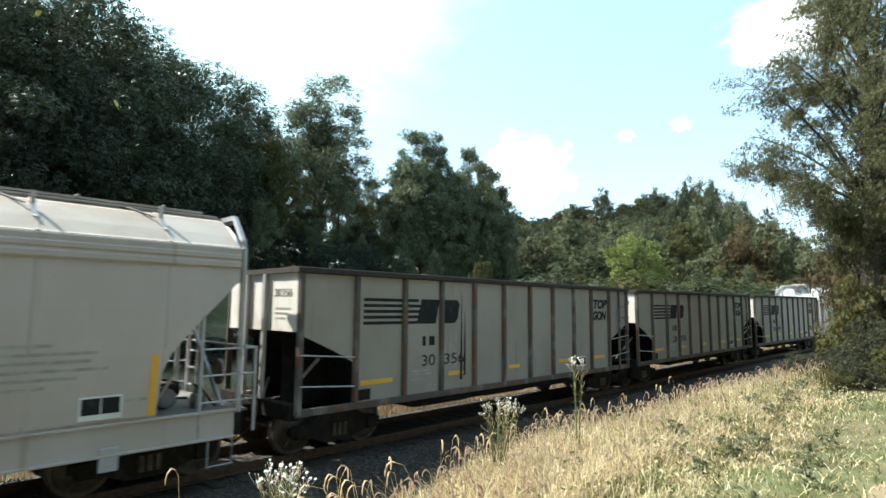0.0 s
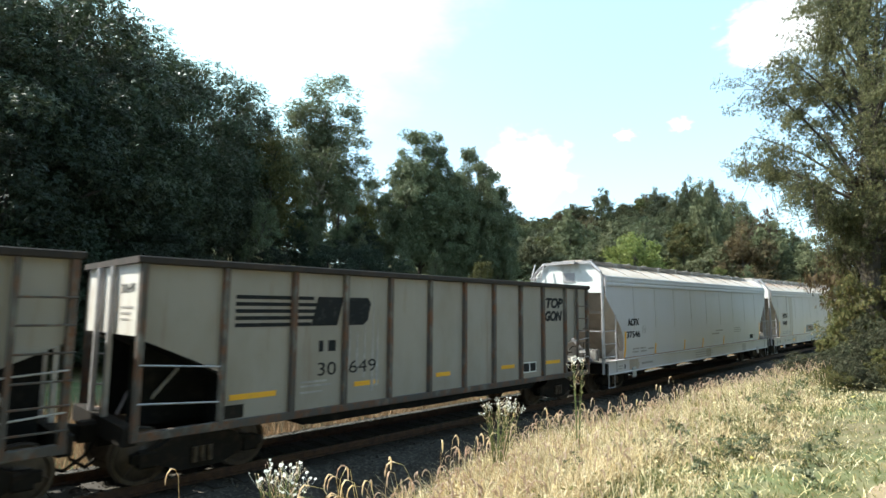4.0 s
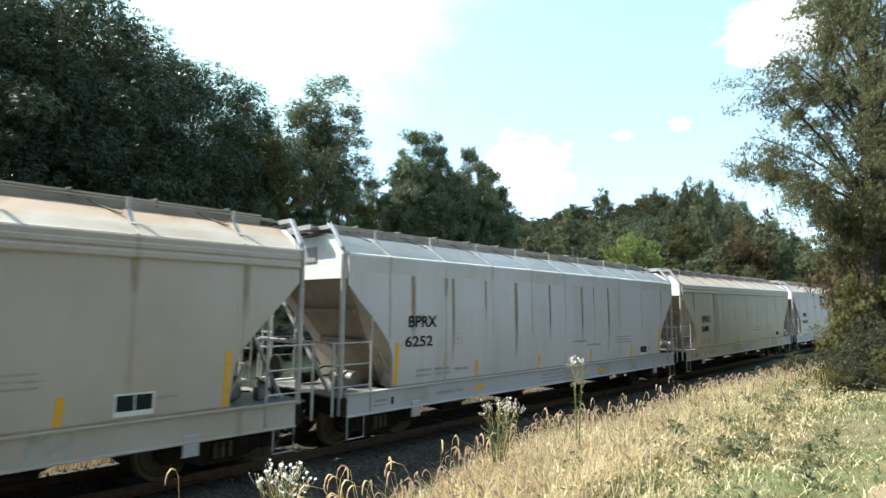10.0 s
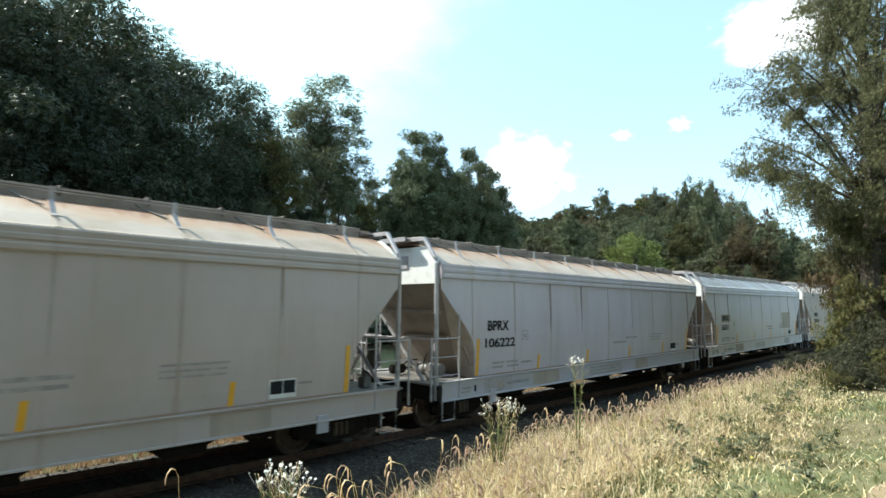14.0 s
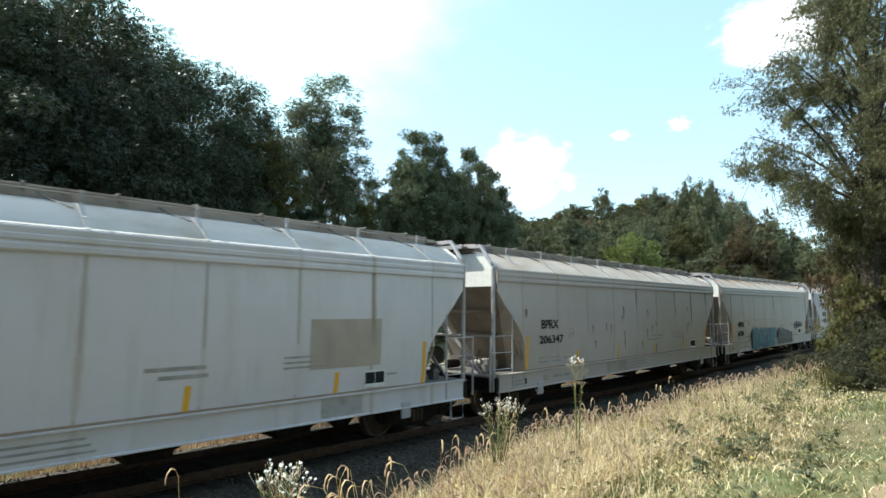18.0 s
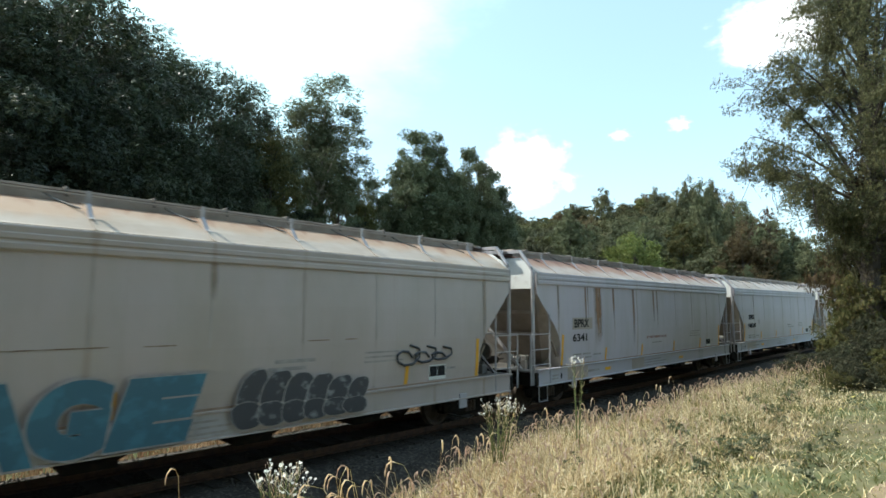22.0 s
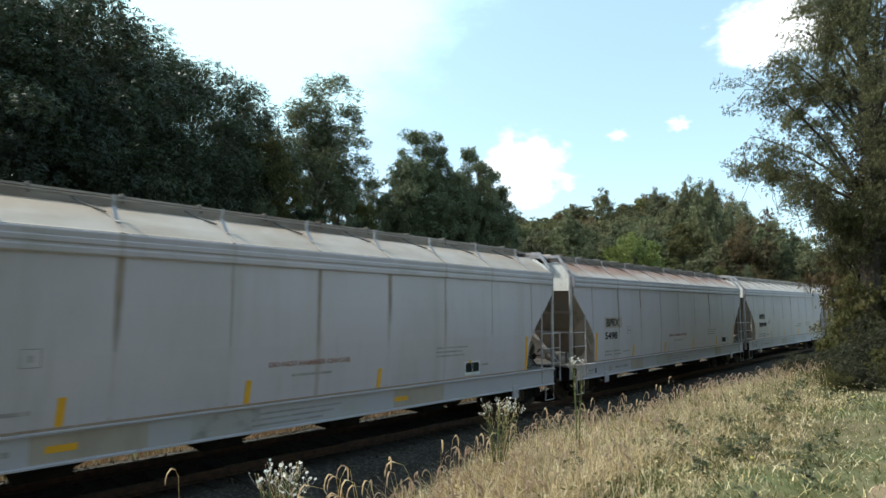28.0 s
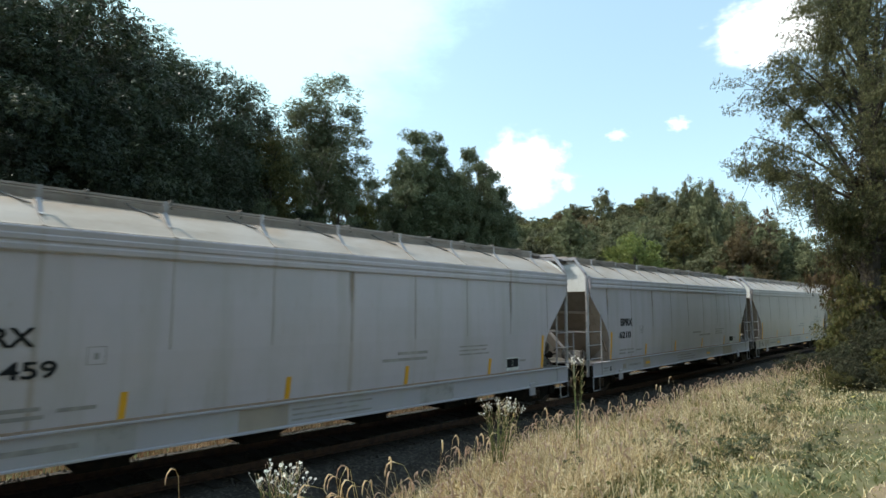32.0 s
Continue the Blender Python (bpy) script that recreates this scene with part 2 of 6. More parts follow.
BLACK = mat("black lettering paint", (0.018, 0.018, 0.02), 0.75, 0, [((0.07, 0.07, 0.066), 7, (1, 1, 1), 0.55, 0.85)], spec=0.15)
FAINT = mat("faded grey lettering", (0.28, 0.255, 0.25), 0.6, 0, [((0.43, 0.39, 0.37), 5, (1, 1, 1), 0.4, 0.7)])
WHITE = mat("white marking paint", (0.72, 0.72, 0.7), 0.5, 0, [((0.5, 0.48, 0.44), 4, (1, 1, 1), 0.5, 0.8)])
RED = mat("faded red lettering", (0.34, 0.16, 0.14), 0.6, 0, [((0.44, 0.34, 0.3), 5, (1, 1, 1), 0.45, 0.75)])
PATCH = mat("brown patch paint", (0.42, 0.345, 0.29), 0.55, 0, [((0.32, 0.26, 0.22), 2, (1, 1, 0.4), 0.45, 0.8)])
STREAK = run_mat("rust streak", (0.29, 0.145, 0.075), (0.42, 0.29, 0.19), 0.95)
SEAM = mat("dusty seam", (0.33, 0.23, 0.165), 0.8, 0, [((0.42, 0.36, 0.32), 1.5, (1, 1, 0.4), 0.5, 0.75), ((0.2, 0.12, 0.08), 3, (1, 1, 0.4), 0.5, 0.75)])
SEAMLINE = mat("grimy seam", (0.34, 0.3, 0.27), 0.7, 0, [((0.47, 0.42, 0.41), 1.2, (1, 1, 0.5), 0.42, 0.7)])
TEAL = mat("teal spray paint", (0.045, 0.135, 0.19), 0.5, 0, [((0.06, 0.19, 0.26), 3, (1, 1, 1), 0.5, 0.62)])
SPRAYDARK = mat("black spray paint", (0.05, 0.05, 0.06), 0.5, 0, [((0.25, 0.25, 0.26), 4, (1, 1, 1), 0.55, 0.65)])
GONDOLA = mat("gondola paint", (0.3, 0.26, 0.228), 0.6, 0, [((0.24, 0.2, 0.165), 0.9, (1, 1, 0.5), 0.45, 0.75), ((0.2, 0.13, 0.09), 2.2, (2, 1, 0.2), 0.6, 0.85), (GRIME, 10, (1, 1, 1), 0.66, 0.85)], 0.15, 5.0)
GONRIB = mat("rusty gondola rib", (0.085, 0.07, 0.062), 0.75, 0.1, [((0.25, 0.235, 0.215), 2.5, (1, 1, 0.5), 0.52, 0.75), (RUST, 5, (1, 1, 0.6), 0.46, 0.66)], 0.2, 14)
GONWHITE = mat("gondola end paint", (0.66, 0.62, 0.57), 0.6, 0, [((0.4, 0.28, 0.2), 2, (1, 1.6, 0.4), 0.52, 0.85)])
# coal black of the floor, also the colour of the added shade plates
COAL_SHADE = mat("coal-black slope sheet", (0.012, 0.012, 0.012), 0.9, 0, [((0.03, 0.025, 0.022), 4, (1, 1, 1), 0.5, 0.8)], spec=0.1)
CHORD = mat("rusty top chord", (0.028, 0.02, 0.017), 0.8, 0.1, [((0.07, 0.042, 0.03), 5, (1, 1, 1), 0.5, 0.8)])
TIE = mat("creosoted timber", (0.035, 0.028, 0.023), 0.9, 0, [((0.07, 0.058, 0.047), 4, (1, 0.2, 1), 0.45, 0.8)], 0.4, 20)
STONE = mat("grey limestone ballast", (0.06, 0.052, 0.045), 0.9, 0, [((0.03, 0.025, 0.021), 1.5, (1, 1, 1), 0.4, 0.75), ((0.19, 0.165, 0.135), 14, (1, 1, 1), 0.5, 0.78)], 0.6, 25, spec=0.1)
BARK = mat("grey-brown bark", (0.07, 0.056, 0.045), 0.9, 0, [((0.035, 0.028, 0.023), 3, (2, 2, 0.4), 0.4, 0.7)], 0.5, 12)
PALE_BARK = mat("pale sycamore bark", (0.4, 0.38, 0.33), 0.85, 0, [((0.17, 0.14, 0.11), 1.5, (1, 1, 0.5), 0.42, 0.6)], 0.3, 12)
SOIL = mat("meadow ground", (0.13, 0.1, 0.05), 0.95, 0, [((0.09, 0.11, 0.035), 0.35, (1, 1, 1), 0.42, 0.6), ((0.21, 0.165, 0.09), 1.3, (1, 1, 1), 0.5, 0.75), ((0.06, 0.07, 0.025), 7, (1, 1, 1), 0.5, 0.8)], 0.8, 9)
DIRT = mat("trodden reddish soil", (0.25, 0.18, 0.115), 0.95, 0, [((0.17, 0.14, 0.07), 2.5, (1, 1, 1), 0.4, 0.7), ((0.32, 0.28, 0.16), 9, (1, 1, 1), 0.55, 0.8)], 0.6, 15)
STRAW = leaf_mat("dry grass", (0.32, 0.24, 0.12), (0.71, 0.59, 0.345), (0.95, 0.87, 0.63), 0.45, 0.6)
GREENBLADE = leaf_mat("green grass", (0.07, 0.098, 0.03), (0.148, 0.162, 0.058), (0.34, 0.285, 0.125), 0.45, 0.55)
SEED = leaf_mat("beige seed head", (0.58, 0.45, 0.31), (0.72, 0.59, 0.43), (0.85, 0.74, 0.58), 0.5, 0.8)
STEM = mat("green weed stem", (0.12, 0.16, 0.05), 0.7, 0, [((0.2, 0.2, 0.08), 5, (1, 1, 1), 0.4, 0.7)])
PETAL = leaf_mat("white petals", (0.78, 0.76, 0.7), (0.84, 0.83, 0.78), (0.88, 0.87, 0.84), 0.4, 0.7)
# the wood's deep shade and its skylit tops are put into two leaf colours
LEAF_SHADED = leaf_mat("deep green leaves", (0.012, 0.02, 0.011), (0.018, 0.028, 0.014), (0.034, 0.044, 0.022), 0.15, 0.45)
LEAF_SKYLIT = leaf_mat("dark canopy leaves", (0.022, 0.032, 0.017), (0.038, 0.051, 0.026), (0.09, 0.1, 0.056), 0.22, 0.4)
LEAF_MID = leaf_mat("mid green leaves", (0.07, 0.09, 0.045), (0.112, 0.132, 0.068), (0.2, 0.205, 0.125), 0.3, 0.5)
LEAF_OLIVE = leaf_mat("olive yellowing leaves", (0.06, 0.07, 0.022), (0.09, 0.097, 0.03), (0.16, 0.138, 0.045))
LEAF_BRIGHT = leaf_mat("fresh light green leaves", (0.11, 0.135, 0.035), (0.17, 0.195, 0.055), (0.24, 0.25, 0.085), 0.35)
LEAF_BROWN = leaf_mat("brown turning leaves", (0.07, 0.05, 0.026), (0.095, 0.068, 0.033), (0.13, 0.1, 0.045))
LEAF_LOCUST = leaf_mat("grey-green locust leaves", (0.065, 0.07, 0.034), (0.115, 0.12, 0.057), (0.21, 0.188, 0.092), 0.45)
LEAF_VINE = leaf_mat("brown climbing vine leaves", (0.035, 0.026, 0.018), (0.055, 0.042, 0.026), (0.1, 0.085, 0.04), 0.25)
FALLEN = mat("yellow autumn leaf", (0.62, 0.55, 0.1), 0.6, 0, [((0.45, 0.3, 0.06), 20, (1, 1, 1), 0.5, 0.8)])
PAINT_FOLD = mat("dusty cream corner paint", (0.5, 0.44, 0.38), 0.6, 0, [((0.36, 0.3, 0.24), 1.2, (1, 1, 1), 0.45, 0.75), ((0.25, 0.18, 0.13), 3, (1, 1, 0.4), 0.58, 0.8)], 0.1, 5.0)
# the shade inside the wagon ends is mixed into this darker paint
PAINT_SHADED = mat("dusty slope sheet paint", (0.3, 0.25, 0.205), 0.6, 0, [((0.18, 0.14, 0.105), 1.2, (1, 1, 1), 0.45, 0.75)], 0.1, 5.0)
LEAF_RIDGE = leaf_mat("far ridge leaves", (0.07, 0.078, 0.04), (0.1, 0.108, 0.054), (0.15, 0.148, 0.078))
LEAF_RIDGE_DARK = leaf_mat("darker ridge leaves", (0.045, 0.056, 0.03), (0.064, 0.076, 0.038), (0.1, 0.106, 0.055))
STREAK_LINE = mat("brown scratch", (0.2, 0.13, 0.09), 0.8, 0, [((0.38, 0.31, 0.26), 6, (1, 1, 1), 0.45, 0.65)])
STREAK_PALE = run_mat("brown dirt streak", (0.4, 0.29, 0.21), (0.45, 0.36, 0.29), 0.7)
TAN = leaf_mat("tan dead grass", (0.2, 0.125, 0.065), (0.31, 0.205, 0.115), (0.42, 0.3, 0.185), 0.3, 0.7)
# leaf colour darkened to hold the backlit shade of the shrubs
LEAF_BACKLIT = leaf_mat("dull scrub leaves", (0.03, 0.034, 0.018), (0.046, 0.05, 0.026), (0.08, 0.07, 0.04), 0.2)
PLATE = mat("dusty grey brake casing", (0.2, 0.19, 0.18), 0.6, 0.1, [((0.09, 0.07, 0.055), 4, (1, 1, 1), 0.45, 0.75)], 0.1, 12)
RUSTSPOT = mat("dark rust spot", (0.09, 0.045, 0.03), 0.9, 0, [((0.2, 0.1, 0.06), 30, (1, 1, 1), 0.45, 0.7)])
# dark colour stands for a leaf silhouetted against the bright sky
LEAF_SILHOUETTE = mat("dark dead leaf", (0.05, 0.045, 0.04), 0.9, 0, [((0.09, 0.07, 0.05), 30, (1, 1, 1), 0.45, 0.7)])


# ---- mesh helpers ----
class Shape:
    """Collects plain solids into one mesh."""

    def __init__(self):
        self.v, self.f = [], []

    def add(self, verts, faces):
        k = len(self.v)
        self.v += [tuple(p) for p in verts]
        self.f += [tuple(i + k for i in face) for face in faces]
        return self

    def box(self, x0, x1, y0, y1, z0, z1, c=0.0):
        """A block; c cuts the edges along x."""
        if c <= 0:
            vs = [(x, y, z) for x in (x0, x1) for y in (y0, y1) for z in (z0, z1)]
            return self.add(vs, [(0, 1, 3, 2), (4, 6, 7, 5), (0, 4, 5, 1), (2, 3, 7, 6), (0, 2, 6, 4), (1, 5, 7, 3)])
        ring = [(y0 + c, z0), (y1 - c, z0), (y1, z0 + c), (y1, z1 - c), (y1 - c, z1), (y0 + c, z1), (y0, z1 - c), (y0, z0 + c)]
        return self.loft([[(x, y, z) for y, z in ring] for x in (x0, x1)], True)

    def loft(self, rings, caps=False):
        n, k = len(rings[0]), len(self.v)
        for r in rings:
            self.v += [tuple(p) for p in r]
        for i in range(len(rings) - 1):
            for j in range(n):
                a, b = k + i * n + j, k + i * n + (j + 1) % n
                self.f.append((a, b, b + n, a + n))
        if caps:
            self.f.append(tuple(range(k + n - 1, k - 1, -1)))
            self.f.append(tuple(range(k + (len(rings) - 1) * n, k + len(rings) * n)))
        return self

    def tube(self, points, radii, sides=6, caps=True):
        pts = [Vector(p) for p in points]
        if not hasattr(radii, "__len__"):
            radii = [radii] * len(pts)
        rings = []
        for i, p in enumerate(pts):
            d = (pts[min(i + 1, len(pts) - 1)] - pts[max(i - 1, 0)]).normalized()
            side = d.cross(Vector((0, 0, 1)) if abs(d.z) < 0.9 else Vector((1, 0, 0))).normalized()
            up = side.cross(d)
            rings.append([p + (side * math.cos(a) + up * math.sin(a)) * radii[i] for a in (2 * math.pi * j / sides for j in range(sides))])
        return self.loft(rings, caps)

    def prism(self, outline, y0, y1):
        """An outline of (x, z), counted round, made thick from y0 to y1."""
        return self.loft([[(x, y, z) for x, z in outline] for y in (y0, y1)], True)

    def mesh(self, name, smooth=False):
        m = bpy.data.meshes.new(name)
        m.from_pydata(self.v, [], self.f)
        bm = bmesh.new()
        bm.from_mesh(m)
        bmesh.ops.recalc_face_normals(bm, faces=bm.faces)
        bm.to_mesh(m)
        bm.free()
        if smooth:
            m.polygons.foreach_set("use_smooth", np.ones(len(m.polygons), bool))
        return m


def part(name, shape, material, parent=None, label="", smooth=False, place=None):
    data = shape if isinstance(shape, bpy.types.Mesh) else shape.mesh(name, smooth)
    if not data.materials:
        data.materials.append(material)
    ob = new(name, data)
    if parent is not None:
        ob.parent = parent
    if place is not None:
        ob.matrix_basis = place
    if label:
        ob["label"] = label
    return ob


def raw_mesh(name, verts, size, material, smooth=False):
    """A mesh of separate polygons of that many corners, from an array (count, size, 3)."""
    n = verts.shape[0]
    m = bpy.data.meshes.new(name)
    m.vertices.add(n * size)
    m.vertices.foreach_set("co", verts.astype(np.float32).ravel())
    m.loops.add(n * size)
    m.loops.foreach_set("vertex_index", np.arange(n * size, dtype=np.int32))
    m.polygons.add(n)
    m.polygons.foreach_set("loop_start", np.arange(0, n * size, size, dtype=np.int32))
    if smooth:
        m.polygons.foreach_set("use_smooth", np.ones(n, bool))
    m.update(calc_edges=True)
    m.materials.append(material)
    return m


# ---- the line of the track ----
BEND_START, BEND, BEND_END, GRADE = 21.92, -0.001632, 130.0, 0.00926


def track(s):
    """Place and heading of the track's centre line, s metres along it."""
    u = min(max(s - BEND_START, 0.0), BEND_END - BEND_START)
    th = BEND * u
    x = min(s, BEND_START) + (math.sin(th) / BEND if u > 0 else 0.0)
    y = (1 - math.cos(th)) / BEND if u > 0 else 0.0
    if s > BEND_END:
        x, y = x + (s - BEND_END) * math.cos(th), y + (s - BEND_END) * math.sin(th)
    return Vector((x, y, GRADE * u)), th


def beside(s, d, z=0.0):
    p, th = track(s)
    return Vector((p.x - d * math.sin(th), p.y + d * math.cos(th), p.z + z))


TS = np.linspace(0, 900, 1801)
TP = np.array([(*track(s)[0],) for s in TS])


def off_track(x, y):
    """Distance from the centre line (beyond it positive) and the height of the rails there, for arrays."""
    x, y = np.asarray(x, float), np.asarray(y, float)
    cy = np.interp(x, TP[:, 0], TP[:, 1])
    cz = np.interp(x, TP[:, 0], TP[:, 2])
    slope = np.clip(BEND * np.clip(x - BEND_START, 0, BEND_END - BEND_START), -0.3, 0)
    return (y - cy) * np.cos(slope), cz


def smooth01(v, a, b):
    t = np.clip((v - a) / (b - a), 0, 1)
    return t * t * (3 - 2 * t)


def ground(x, y):
    """Height of the ground, for arrays."""
    d, cz = off_track(x, y)
    near = d + np.where(d < 0, 0.75 * (1 - smooth01(np.asarray(x, float), 2.5, 7.5)) * smooth01(-d, 3.0, 5.0), 0.0)
    z = np.interp(near, [-60, -20, -11, -8, -6.2, -5.2, -4.2, -3.3, 3.3, 5, 9, 14, 30], [1.8, 1.6, 1.38, 1.12, 0.78, 0.3, -0.35, -0.72, -0.75, -0.6, -0.2, 0.6, 2.5])
    z = z + cz * smooth01(-np.abs(d), -40, -8)
    z = z + 16 * smooth01(d, 14, 75) * smooth01(-np.asarray(x, float), -75, 0)
    z = z + 9 * smooth01(d, 30, 120)
    # the wooded ridge far down the valley
    gx, gy = (x - 285) / 120.0, (y - 110) / 85.0
    z = z + 41 * np.exp(-(gx * gx + gy * gy))
    z = z + 0.07 * np.sin(x * 0.9 + 1.3 * np.sin(y * 0.7)) * np.sin(y * 0.8) * smooth01(np.abs(d), 4, 6)
    return z


def build_ground():
    def axis(a, b, step, ends):
        core = np.arange(a, b + 0.01, step)
        return np.concatenate([-np.array(ends[0])[::-1] if ends[0] else [], core, ends[1]])

    xs = axis(-50, 110, 1.0, ([60, 80, 110, 160, 240, 400, 700, 1400, 3000], [115, 122, 130, 140, 152, 166, 182, 200, 220, 240, 260, 285, 310, 340, 380, 430, 500, 600, 800, 1200, 2000, 3000]))
    ys = axis(-30, 40, 0.5, ([34, 40, 50, 65, 90, 140, 220, 400, 900, 3000], [42, 45, 48, 52, 57, 63, 70, 80, 90, 100, 115, 130, 150, 175, 200, 240, 300, 400, 600, 1200, 3000]))
    X, Y = np.meshgrid(xs, ys, indexing="ij")
    Z = ground(X, Y)
    n, k = len(xs), len(ys)
    v = np.stack([X, Y, Z], -1).reshape(-1, 3)
    i = (np.arange(n - 1)[:, None] * k + np.arange(k - 1)[None]).ravel()
    f = np.stack([i, i + k, i + k + 1, i + 1], -1)
    m = bpy.data.meshes.new("ground")
    m.from_pydata(v.tolist(), [], f.tolist())
    m.polygons.foreach_set("use_smooth", np.ones(len(m.polygons), bool))
    m.materials.append(SOIL)
    tagged(new("ground", m), "rough meadow ground with dry and green patches", "ground", kind="structure")


def build_track():
    steps = [-330 + 10 * i for i in range(35)] + [22 + 3.0 * i for i in range(37)] + [140 + 15 * i for i in range(24)]
    # ballast shoulder
    prof = [(-3.25, -0.85), (-2.2, -0.3), (-1.4, -0.2), (1.4, -0.2), (2.2, -0.3), (3.25, -0.85)]
    s = Shape()
    s.loft([[beside(t, d, z) for d, z in prof] for t in steps], True)
    bed = part("ballast_bed", s, STONE, None, smooth=False)
    tagged(bed, "grey crushed stone track bed", "ballast", kind="structure")
    # loose stones on it, along the stretch that is seen from near
    rng = np.random.default_rng(4)
    cnt = 9000
    ss, dd = rng.uniform(-2, 26, cnt), rng.uniform(-3.9, 3.3, cnt)
    zz = np.interp(dd, [-3.9, -3.3, -2.2, -1.4, 1.4, 2.2, 3.3], [-0.62, -0.74, -0.3, -0.2, -0.2, -0.3, -0.8])
    keep = (np.abs(np.abs(dd) - 0.75) > 0.1)
    ss, dd, zz = ss[keep], dd[keep], zz[keep]
    base = np.array([(1, 0, 0), (0, 1, 0), (-1, 0, 0), (0, -1, 0), (0, 0, 1)], float)
    tri = np.array([(0, 1, 4), (1, 2, 4), (2, 3, 4), (3, 0, 4)])
    r = rng.uniform(0.02, 0.045, (len(ss), 1, 1)) * rng.uniform(0.6, 1.3, (len(ss), 5, 3))
    ang = rng.uniform(0, 6.28, len(ss))
    loc = base[None] * r
    ca, sa = np.cos(ang)[:, None], np.sin(ang)[:, None]
    loc = np.stack([loc[..., 0] * ca - loc[..., 1] * sa, loc[..., 0] * sa + loc[..., 1] * ca, loc[..., 2]], -1)
    cen = np.array([(*beside(a, b, c),) for a, b, c in zip(ss, dd, zz)])
    pts = (loc + cen[:, None])[:, tri].reshape(-1, 3, 3)
    tagged(new("ballast_stones", raw_mesh("ballast_stones", pts, 3, STONE)), "loose grey crushed stones on the track bed", "ballast", kind="stuff")
    rail = [(-0.07, -0.17), (0.07, -0.17), (0.07, -0.15), (0.015, -0.13), (0.015, -0.04), (0.036, -0.03), (0.036, -0.003), (-0.036, -0.003), (-0.036, -0.03), (-0.015, -0.04), (-0.015, -0.13), (-0.07, -0.15)]
    top = [(-0.03, -0.003), (0.03, -0.003), (0.03, 0.0), (-0.03, 0.0)]
    for side in (-0.7535, 0.7535):
        s, h = Shape(), Shape()
        s.loft([[beside(t, side + d, z) for d, z in rail] for t in steps], True)
        h.loft([[beside(t, side + d, z) for d, z in top] for t in steps], True)
        r = part("rail", s, RAILRUST)
        tagged(r, "rusty steel rail with a polished running surface", "rail", "rails of the track")
        part("running_surface", h, RAILTOP, r, "polished bright rail head")
    tie = Shape().box(-0.115, 0.115, -1.3, 1.3, -0.37, -0.18).mesh("tie")
    tie.materials.append(TIE)
    for i in range(110):
        p = beside(-6 + i * 0.53, 0)
        th = track(-6 + i * 0.53)[1]
        ob = new("railway_tie", tie)
        ob.matrix_basis = Matrix.Translation(p) @ Matrix.Rotation(th + random.uniform(-0.01, 0.01), 4, "Z")
        tagged(ob, "dark creosoted wooden railway tie set in ballast", "railway tie", "ties of the track")


build_ground()
build_track()


# ---- the train ----

def wheelset_mesh():
    s = Shape()
    for y in (-0.75, 0.75):
        out = 1 if y > 0 else -1
        prof = [(0.08, -0.07), (0.1, -0.09), (0.17, -0.06), (0.36, -0.03), (0.4, -0.07), (0.457, -0.07), (0.462, 0.04), (0.485, 0.05), (0.485, 0.075), (0.4, 0.075), (0.36, 0.04), (0.1, 0.05)]
        rings = []
        for k in range(28):
            a = 2 * math.pi * k / 28
            rings.append([(r * math.cos(a), y - out * w, r * math.sin(a)) for r, w in prof])
        rings.append(rings[0])
        s.loft(rings)
    s.tube([(0, -1.02, 0), (0, 1.02, 0)], 0.075, 10)
    # cooling ribs of the wheel plate, so that the turning shows
    for y in (-0.8, 0.8):
        for k in range(3):
            a = 2 * math.pi * k / 3
            s.tube([(0.12 * math.cos(a), y, 0.12 * math.sin(a)), (0.37 * math.cos(a), y, 0.37 * math.sin(a))], 0.018, 4)
    return s.mesh("wheelset", False)


WHEELSETS = []
WHEEL_MESH = wheelset_mesh()


def add_bogie(car, x):
    b = Shape().box(x - 0.18, x + 0.18, -1.15, 1.15, 0.42, 0.68, 0.04)
    bogie = part("bogie", b, IRON, car, "dark brown cast steel bogie")
    for y in (-1.06, 1.06):
        f = Shape()
        y0, y1 = y - 0.08, y + 0.08
        f.prism([(x - 1.12, 0.56), (x - 0.72, 0.64), (x - 0.3, 0.86), (x + 0.3, 0.86), (x + 0.72, 0.64), (x + 1.12, 0.56), (x + 1.12, 0.42), (x + 0.78, 0.38), (x + 0.34, 0.2), (x - 0.34, 0.2), (x - 0.78, 0.38), (x - 1.12, 0.42)], y0, y1)
        part("side_frame", f, IRON, bogie)
        w = Shape()
        for dx in (-0.13, 0, 0.13):
            w.tube([(x + dx, y + math.copysign(0.1, y), 0.3), (x + dx, y + math.copysign(0.1, y), 0.56)], 0.055, 8)
        part("spring_nest", w, STEEL, bogie)
    for dx in (-0.89, 0.89):
        for y in (-1.06, 1.06):
            c = Shape().box(x + dx - 0.13, x + dx + 0.13, y - 0.12, y + 0.12, 0.33, 0.6, 0.03)
            part("axle_box", c, IRON, bogie)
        w = part("wheelset", WHEEL_MESH, STEEL, bogie, "brown worn steel wheels on an axle", place=Matrix.Translation((x + dx, 0, 0.457)))
        WHEELSETS.append(w)
    return bogie


def add_coupler(car, e, out):
    c = Shape()
    c.box(min(e, e + out * 0.45), max(e, e + out * 0.45), -0.09, 0.09, 0.72, 0.98, 0.02)
    c.box(min(e + out * 0.4, e + out * 0.68), max(e + out * 0.4, e + out * 0.68), -0.17, 0.17, 0.68, 1.02, 0.05)
    part("coupler", c, IRON, car, "rusty knuckle coupler")
    h = Shape().tube([(e + out * 0.1, -0.35, 0.75), (e + out * 0.25, -0.35, 0.5), (e + out * 0.5, -0.25, 0.3), (e + out * 0.68, -0.05, 0.36)], 0.03, 6)
